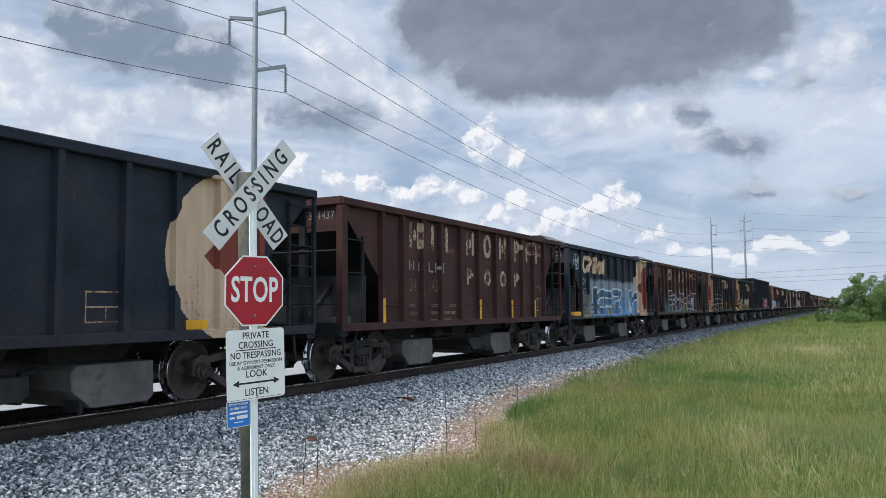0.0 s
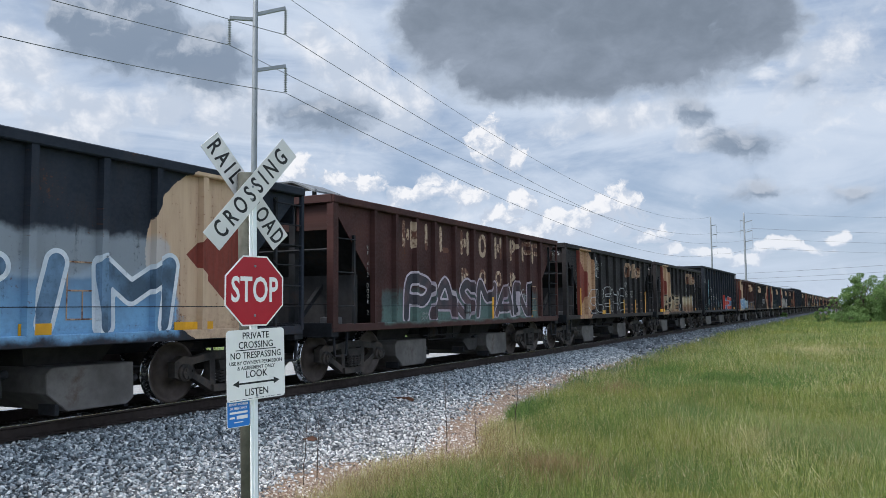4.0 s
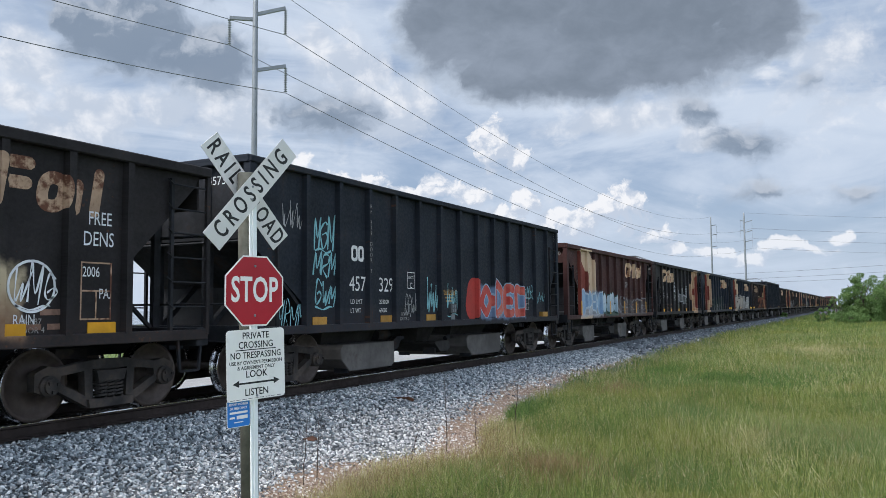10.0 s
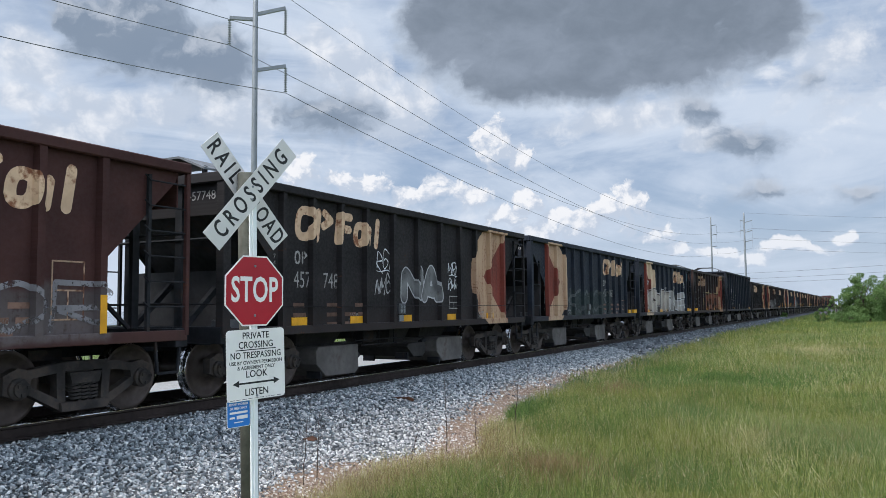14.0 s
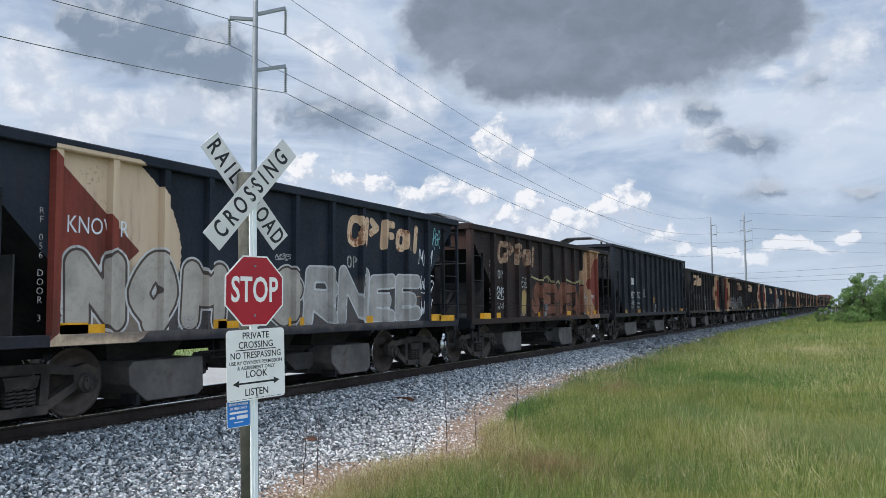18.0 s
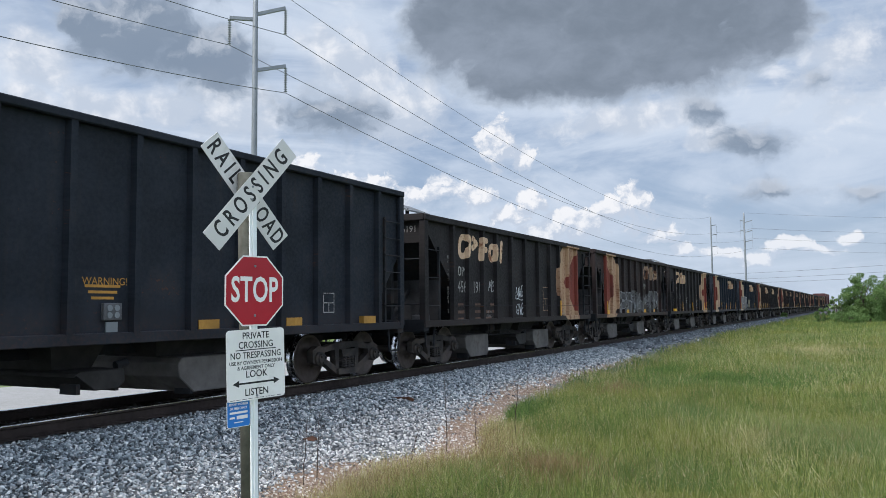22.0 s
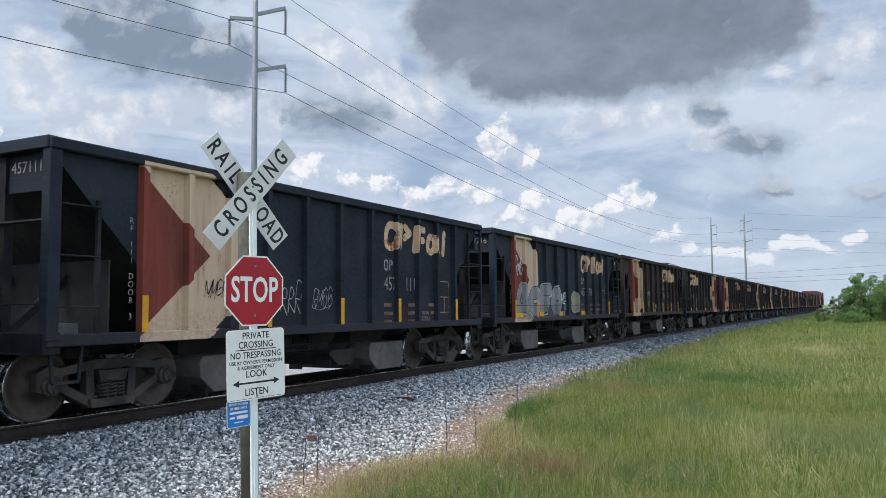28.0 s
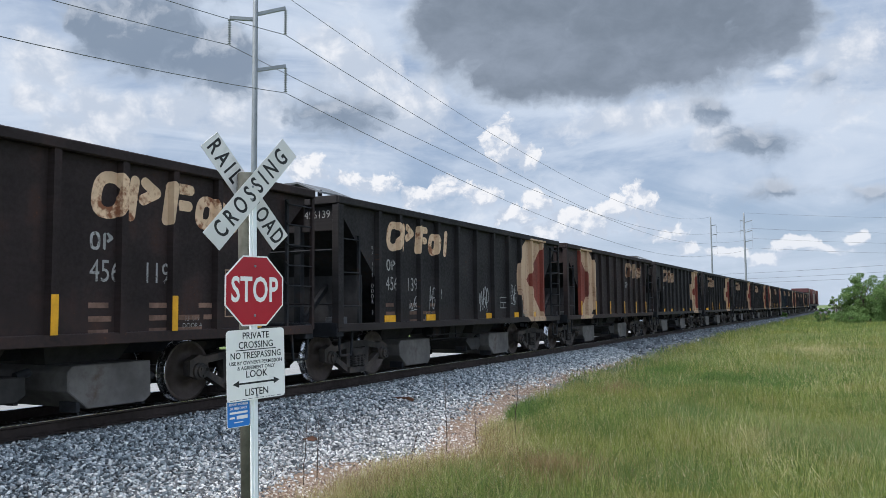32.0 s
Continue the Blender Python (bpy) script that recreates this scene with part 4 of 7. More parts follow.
    if long_car:
        hopper_bay(car, 3.1, 5.1, 0.16, 3.4, 5.0)
        hopper_bay(car, 6.9, 7.7, 0.34, 7.0, 7.6, False)
        hopper_bay(car, 8.65, 10.8, 0.16, 8.95, 10.7)
        add_trucks(car, (0.52, 2.35, 12.12, 13.95))
    else:
        hopper_bay(car, 2.9, 4.3, 0.12, 3.1, 4.2)
        hopper_bay(car, 6.2, 7.05, 0.30, 6.3, 6.95, False)
        hopper_bay(car, 7.6, 8.95, 0.12, 7.8, 8.85)
        add_trucks(car, AXLES)
    # stone load just below the chords
    bm = bm_new()
    nx, ny = 7, 40
    grid = [[bm.verts.new((-1.38 + 2.76 * i / nx, 0.5 + (length - 1.0) * j / ny, top - 0.22 + 0.16 * noise.noise(Vector((i * 0.7, j * 0.6, length))) + 0.10 * math.sin(i / nx * math.pi))) for i in range(nx + 1)] for j in range(ny + 1)]
    for j in range(ny):
        for i in range(nx):
            bm.faces.new((grid[j][i], grid[j][i + 1], grid[j + 1][i + 1], grid[j + 1][i]))
    part("stone_load", bm, M_LOAD, car, "grey crushed stone load")
    return car, posts, length, top


SHORT, _, _, _ = hopper_body(False)
LONG, LONG_POSTS, LONG_L, _ = hopper_body(True)


# a stroke alphabet on a grid of five by five; ~ bends the stroke
STROKES = {"A": "00 24 40/11 31", "B": "00 04 34 33 22 02/22 41 30 00", "C": "~43 24 02 20 41", "D": "00 04 24 43 41 20 00", "E": "40 00 04 44/02 32", "F": "00 04 44/02 32",
           "G": "~43 24 02 20 41/41 42 22", "H": "00 04/40 44/02 42", "I": "20 24", "K": "00 04/44 02 40", "L": "04 00 40", "M": "00 04 22 44 40", "N": "00 04 40 44",
           "O": "~20 02 24 42 20", "P": "00 04 34 43 32 02", "R": "00 04 34 43 32 02 40", "S": "~43 24 13 22 31 20 01", "T": "04 44/24 20", "U": "~04 01 20 41 44",
           "W": "04 10 23 30 44", "Y": "04 22 44/22 20", "Z": "04 44 00 40", "8": "~22 33 24 13 22 31 20 11 22", "6": "~34 02 10 30 32 11"}


def bent(ctrl, n=5):
    """A smooth line through the control points."""
    pts = []
    for k in range(len(ctrl) - 1):
        p0, p1, p2, p3 = ctrl[max(0, k - 1)], ctrl[k], ctrl[k + 1], ctrl[min(len(ctrl) - 1, k + 2)]
        for q in range(n):
            t = q / n
            pts.append(tuple(0.5 * (2 * p1[c] + (p2[c] - p0[c]) * t + (2 * p0[c] - 5 * p1[c] + 4 * p2[c] - p3[c]) * t * t + (3 * p1[c] - p0[c] - 3 * p2[c] + p3[c]) * t ** 3) for c in (0, 1)))
    return pts + [ctrl[-1]]


def word_strokes(text, y0, y1, z0, z1, half, seed=0, slant=0.0, loose=0.25, soft=False):
    """Segments of a sprayed word: each letter fills its share of the width, a little uneven."""
    r = random.Random(seed * 31 + len(text))
    out = []
    step = (y1 - y0) / len(text)
    for k, ch in enumerate(text):
        if ch == " ":
            continue
        ya, yb = y0 + k * step + half * 1.1, y0 + (k + 1) * step - half * 1.1
        za, zb = z0 + half, z1 - half - r.uniform(0, 0.12) * (z1 - z0)
        for stroke in STROKES[ch].split("/"):
            curve = stroke[0] == "~" or soft
            ctrl = []
            for code in stroke.strip("~").split():
                u, v = (int(code[0]) + r.uniform(-loose, loose)) / 4, (int(code[1]) + r.uniform(-loose, loose)) / 4
                ctrl.append((ya + (yb - ya) * u + slant * (v - 0.5) * (zb - za), za + (zb - za) * v))
            pts = bent(ctrl) if curve else ctrl
            out.append((k, list(zip(pts, pts[1:]))))
    return [[sg for n, part_of in out if n == k for sg in part_of] for k in range(len(text))]


def on_side(y, posts):
    """How far out the painted side stands at y: the sheet, or the face of a post."""
    x = np.full(len(y), SHEET_X)
    for p in posts:
        x = np.maximum(x, SHEET_X + (POST_X - SHEET_X) * np.clip((0.066 - np.abs(y - p)) / 0.016, 0, 1))
    return x


def sprayed(car, posts, segments, bands, name, labels, step=0.032, low=1.10, lift=0.004):
    """Paint on the car side that follows sheet and posts: bands (from, to, material) of distance from the strokes, each one mesh."""
    seg = np.array(segments, float).reshape(-1, 4)
    reach = max(b[1] for b in bands)
    lo, hi = seg.reshape(-1, 2).min(0) - reach - step, seg.reshape(-1, 2).max(0) + reach + step
    ys = np.arange(lo[0], hi[0] + step, step)
    edges = np.array([p + d for p in posts for d in (-0.066, -0.05, 0.05, 0.066) if lo[0] < p + d < hi[0]])
    if len(edges):
        ys = ys[np.abs(ys[:, None] - edges[None]).min(1) > 0.007]
        ys = np.sort(np.concatenate([ys, edges]))
    zs = np.arange(max(low, lo[1]), hi[1] + step, step)
    gy, gz = np.meshgrid(ys, zs, indexing="ij")
    dist = np.full(gy.shape, 9.0)
    for ay, az, by, bz in seg:
        vy, vz = by - ay, bz - az
        h = np.clip(((gy - ay) * vy + (gz - az) * vz) / (vy * vy + vz * vz + 1e-9), 0, 1)
        dist = np.minimum(dist, np.hypot(gy - ay - h * vy, gz - az - h * vz))
    gx = np.repeat((on_side(ys, posts) + lift)[:, None], len(zs), 1)
    pos = np.stack([gx, gy, gz], 2)

    def clip(poly, limit, sign):
        res = []
        for (p, d), (q, e) in zip(poly, poly[1:] + poly[:1]):
            if (limit - d) * sign >= 0:
                res.append((p, d))
            if ((limit - d) * sign >= 0) != ((limit - e) * sign >= 0):
                t = (limit - d) / (e - d)
                res.append((p + (q - p) * t, limit))
        return res

    near = np.minimum.reduce([dist[:-1, :-1], dist[1:, :-1], dist[1:, 1:], dist[:-1, 1:]])
    far = np.maximum.reduce([dist[:-1, :-1], dist[1:, :-1], dist[1:, 1:], dist[:-1, 1:]])
    for (a, b, material), label in zip(bands, labels):
        verts, faces = [], []
        for i, j in zip(*np.nonzero((near < b) & (far > a))):
            ring = [(pos[c], dist[c]) for c in ((i, j), (i + 1, j), (i + 1, j + 1), (i, j + 1))]
            if near[i, j] < a or far[i, j] > b:
                if far[i, j] > b:
                    ring = clip(ring, b, 1)
                if near[i, j] < a and ring:
                    ring = clip(ring, a, -1)
            if len(ring) > 2:
                faces.append(tuple(range(len(verts), len(verts) + len(ring))))
                verts += [tuple(p) for p, _ in ring]
        if faces:
            part(name, quick_mesh(name, verts, faces, material), None, car, label)


SPRAY = {}


def spray_paint(colour, second=None, wear=0.25):
    """Sprayed paint with drifts of a second tone, scratched through to the steel in streaks."""
    key = (colour, second, wear)
    if key in SPRAY:
        return SPRAY[key]
    m, nt, b = mat("sprayed_paint")
    co = COORD(nt)
    drift = NOISE(nt, co, 1.7, 4)
    speck = NOISE(nt, co, 15, 5, 0.7)
    streak = NOISE(nt, SCALED(nt, co, (1, 6, 0.6)), 1.0, 5, 0.65)
    c = MIX(nt, RAMP(nt, drift, 0.35, 0.65), colour, second or [k * 0.72 for k in colour])
    c = MIX(nt, RAMP(nt, speck, 0.45, 0.75, 0, 0.45), c, [k * 0.45 for k in colour])
    nt.links.new(c, b.inputs["Base Color"])
    b.inputs["Roughness"].default_value = 0.75
    b.inputs["Specular IOR Level"].default_value = 0.15
    clear = N(nt, "ShaderNodeBsdfTransparent")
    mx = N(nt, "ShaderNodeMixShader")
    put(nt, mx.inputs[0], RAMP(nt, M(nt, "ADD", M(nt, "MULTIPLY", streak, 0.5), M(nt, "MULTIPLY", speck, 0.5)), 0.66 - 0.28 * wear, 0.74 - 0.28 * wear, 0.0, 0.95))
    nt.links.new(b.outputs[0], mx.inputs[1])
    nt.links.new(clear.outputs[0], mx.inputs[2])
    nt.links.new(mx.outputs[0], nt.nodes["Material Output"].inputs[0])
    SPRAY[key] = m
    return m


def round_path(y, z, ry, rz, n=16):
    """A closed, slightly boxy oval."""
    soft = lambda v: math.copysign(abs(v) ** 0.75, v)
    return [(y + ry * soft(math.cos(k * math.tau / n)), z + rz * soft(math.sin(k * math.tau / n))) for k in range(n + 1)]


def plain_shapes(car, posts, y, z, kinds, pitch, w, h, half, material, slant=0.0, name="letter_block", label="faded cream lettering block"):
    """Worn company lettering as plain rounded shapes: r a ring, s a tall slab, d a slab and a block beside its head, e a slab with two blocks, v two slabs, l a slab and a block at its foot, o a small ring, i a short slab."""
    for k, kind in enumerate(kinds):
        if kind == " ":
            continue
        c = y + (k * pitch if isinstance(pitch, float) else pitch[k])
        a, b, z0, z1, zm = c - w / 2 + half, c + w / 2 - half, z - h / 2 + half, z + h / 2 - half, z
        gap = half * 2.25
        if kind == "o":
            a, b = a + 0.1 * w, b - 0.1 * w
        lines = {"r": [round_path((a + b) / 2, (z0 + z1) / 2, (b - a) / 2, (z1 - z0) / 2)],
             "o": [round_path((a + b) / 2, z0 + 0.28 * h, (b - a) / 2, 0.28 * h)],
                 "s": [[(c, z0), (c, z1)]], "i": [[(c, z0), (c, zm + 0.1 * h)]],
                 "d": [[(a, z0), (a, z1)], [(a + gap, z1), (b, (z1 + zm) / 2), (a + gap, zm)]],
                 "e": [[(a, z0), (a, z1)], [(a + gap, z1), (b, z1)], [(a + gap, zm), (b, zm)]],
                 "v": [[(a, z0), (a, z1)], [(b, z0), (b, z1)], [(c, zm - half), (c, zm + half)]],
                 "l": [[(a, z0), (a, z1)], [(a + gap, z0), (b, z0)]]}[kind]
        for ln in lines:
            segs = [tuple((py + slant * (pz - z), pz) for py, pz in sg) for sg in zip(ln, ln[1:])]
            sprayed(car, posts, segs, ((0.0, half, material),), name, (label,), 0.04 if half > 0.03 else 0.03)


def brand_blocks(car, posts, y, z, material):
    """The faded company name: plain shapes of its size, and two small rings under it."""
    plain_shapes(car, posts, y, z, "rdeois", (0.30, 0.87, 1.48, 2.03, 2.36, 2.64), 0.54, 0.62, 0.076, material, 0.15)
    plain_shapes(car, posts, y, z - 0.60, "rd", (0.10, 0.30), 0.16, 0.24, 0.02, M_STENCIL, 0.0, "stencil_block", "small white stencil block")


def small_bars(car, y, z, rows, material):
    for r, widths in enumerate(rows):
        o = 0.0
        for w in widths:
            if w > 0:
                bm = bm_new()
                slab(bm, y + o, y + o + w, z - r * 0.17 - 0.035, z - r * 0.17 + 0.035, SHEET_X + 0.006)
                part("data_line", bm, material, car)
            o += abs(w) + 0.08


def end_cover(car, top):
    """A loose bent sheet over the leading end of the open top, on two struts."""
    cover = part("end_cover", mesh_of("end_cover", cover_shape(), M_COVER), None, car, "bent grey steel cover over the open end")
    cover.location = (0.1, 0.0, top + 0.02)
    for yy in (0.12, 0.86):
        bm = bm_new()
        bar(bm, (0.92, yy, -0.02), (0.92, yy, 0.13), 0.06)
        part("strut", bm, M_STEEL_DARK, cover)


def cover_shape():
    bm = bm_new()
    outer = [(-0.95, 0.10), (-0.45, 0.30), (0.5, 0.30), (1.02, 0.09)]
    prism(bm, outer + [(x, z - 0.035) for x, z in outer[::-1]], "y", 0.0, 1.0)
    return bm


def yellow_strip(car, y, z0, z1, on_post=True, w=0.1):
    bm = bm_new()
    xx = POST_X + 0.004 if on_post else SHEET_X + 0.008
    box(bm, xx - 0.003, xx + 0.004, y - w / 2, y + w / 2, z0, z1)
    part("reflector", bm, M_YELLOW, car, "yellow reflective strip")


def yellow_plate(car, y, z=1.16, w=0.42, h=0.14, mt=None):
    mt = mt or M_YELLOW
    bm = bm_new()
    box(bm, SHEET_X + 0.002, SHEET_X + (0.016 if 1.3 < y < 11 else 0.11), y - w / 2, y + w / 2, z - h / 2, z + h / 2)
    part("reflector", bm, mt, car, "yellow reflective plate")


def stencil_frame(car, y, z, w=0.34, h=0.36, material=None):
    """A small outlined data panel with a bar and a few lines in it."""
    bm = bm_new()
    x = SHEET_X + 0.006
    for a0, a1, b0, b1 in ((-w / 2, w / 2, h / 2 - 0.02, h / 2), (-w / 2, w / 2, -h / 2, -h / 2 + 0.02), (-w / 2, -w / 2 + 0.02, -h / 2 + 0.02, h / 2 - 0.02), (w / 2 - 0.02, w / 2, -h / 2 + 0.02, h / 2 - 0.02), (-w / 2 + 0.02, w / 2 - 0.02, -0.01, 0.01), (-0.01, 0.01, -h / 2 + 0.02, -0.01)):
        slab(bm, y + a0, y + a1, z + b0, z + b1, x)
    part("data_panel", bm, material or M_STENCIL, car, "small outlined stencil panel")


def tag_box(car, y, z=1.36):
    """A grey bracket box with four round sockets and a hanging plate."""
    bm = bm_new()
    box(bm, SHEET_X, SHEET_X + 0.06, y - 0.14, y + 0.14, z - 0.11, z + 0.11)
    b = part("tag_box", bm, M_PANEL, car, "grey metal bracket box", 0.008)
    for dy in (-0.055, 0.055):
        for dz in (-0.045, 0.045):
            bm = bm_new()
            lathe(bm, [(0.04, 0.0), (0.04, 0.012), (0.025, 0.012)], "x", (SHEET_X + 0.06, y + dy, z + dz), 10)
            part("socket", bm, M_GALV, b)
    bm = bm_new()
    box(bm, SHEET_X + 0.01, SHEET_X + 0.03, y - 0.08, y + 0.10, z - 0.26, z - 0.13)
    part("hanging_plate", bm, M_GALV, b)


def milw_blocks(car, posts, small=True):
    plain_shapes(car, posts, 2.70, 2.94, "vslvrvdee", (0.16, 0.98, 1.85, 2.94, 3.98, 4.98, 6.02, 6.90, 7.68), 0.46, 0.60, 0.062, M_GHOST_LIGHT, 0.0, "letter_block", "worn rust-stained lettering block")
    plain_shapes(car, posts, 5.62, 2.13, "drrd", (0.03, 1.06, 2.06, 3.06), 0.40, 0.42, 0.052, M_GHOST_LIGHT, 0.0, "letter_block", "worn rust-stained lettering block")
    if small:
        plain_shapes(car, posts, 2.68, 2.28, "vslv", (0.05, 0.36, 0.92, 1.24), 0.22, 0.24, 0.022, M_STENCIL, 0.0, "stencil_block", "small white stencil block")


def scrawl(car, y, z, w, h, seed, material, strokes=4, thick=0.03):
    """A sprayed name: one looping line per letter, then a sweeping underline."""
    r = random.Random(seed)

    def ribbon(pts, wide):
        bm = bm_new()
        prev = None
        for k, p in enumerate(pts):
            a, b = pts[max(0, k - 1)], pts[min(len(pts) - 1, k + 1)]
            d = Vector((b[0] - a[0], b[1] - a[1]))
            d = d.normalized() if d.length else Vector((1, 0))
            ww = wide * (0.75 + 0.35 * math.sin(k * 0.9 + seed))
            pair = [bm.verts.new((SHEET_X + 0.007, p[0] + e * d.y * ww / 2, p[1] - e * d.x * ww / 2)) for e in (-1, 1)]
            if prev:
                bm.faces.new((prev[0], prev[1], pair[1], pair[0]))
            prev = pair
        part("sprayed_line", bm, material, car)

    step = w / strokes
    for s in range(strokes):
        x0, kind = y + s * step, r.randrange(4)
        tall = h * r.uniform(0.7, 1.0)
        ctrl = {0: [(0.1, 0.0), (0.15, 0.95), (0.5, 0.3), (0.85, 1.0), (0.8, 0.0)],
                1: [(0.8, 0.85), (0.3, 1.0), (0.1, 0.5), (0.4, 0.05), (0.9, 0.3), (0.6, 0.6), (0.3, 0.45)],
                2: [(0.1, 1.0), (0.3, 0.1), (0.5, 0.6), (0.65, 0.05), (1.0, 0.95)],
                3: [(0.2, 0.0), (0.25, 1.0), (0.8, 0.85), (0.75, 0.5), (0.25, 0.45), (0.95, -0.15)]}[kind]
        ctrl = [(x0 + (a + r.uniform(-0.12, 0.12)) * step * 1.15 + b * 0.06, z + (b + r.uniform(-0.1, 0.1)) * tall) for a, b in ctrl]
        pts = []
        for k in range(len(ctrl) - 1):
            p0, p1, p2, p3 = ctrl[max(0, k - 1)], ctrl[k], ctrl[k + 1], ctrl[min(len(ctrl) - 1, k + 2)]
            for q in range(6):
                t = q / 6
                pts.append(tuple(0.5 * (2 * p1[c] + (p2[c] - p0[c]) * t + (2 * p0[c] - 5 * p1[c] + 4 * p2[c] - p3[c]) * t * t + (3 * p1[c] - p0[c] - 3 * p2[c] + p3[c]) * t ** 3) for c in (0, 1)))
        pts.append(ctrl[-1])
        ribbon(pts, thick)
    if seed % 2:
        ribbon([(y + w * (0.1 + 0.8 * k / 10), z - 0.07 * h + 0.05 * h * math.sin(k * 0.7 + seed)) for k in range(11)], thick)


LBLACK = (0.0135, 0.0165, 0.0225)
BLACK, BROWN, DBROWN, CHAR = (0.0155, 0.0195, 0.028), (0.046, 0.0195, 0.0175), (0.021, 0.0145, 0.014), (0.0165, 0.0145, 0.015)
WHITE_S, BLUE_S, CYAN_S, GREY_S, INK = (0.62, 0.64, 0.66), (0.16, 0.33, 0.52), (0.20, 0.42, 0.46), (0.34, 0.34, 0.34), (0.02, 0.02, 0.022)
SILVER, PALE_BLUE, RUST_O = (0.40, 0.36, 0.31), (0.26, 0.37, 0.48), (0.13, 0.052, 0.032)
BEIGE_L, MIST = (0.44, 0.36, 0.24), (0.34, 0.38, 0.42)
NUM_R, NUM_F, BR_R, BR_F = (1.79, 1.86), (7.62, 1.86), (1.80, 2.85), (7.60, 2.85)
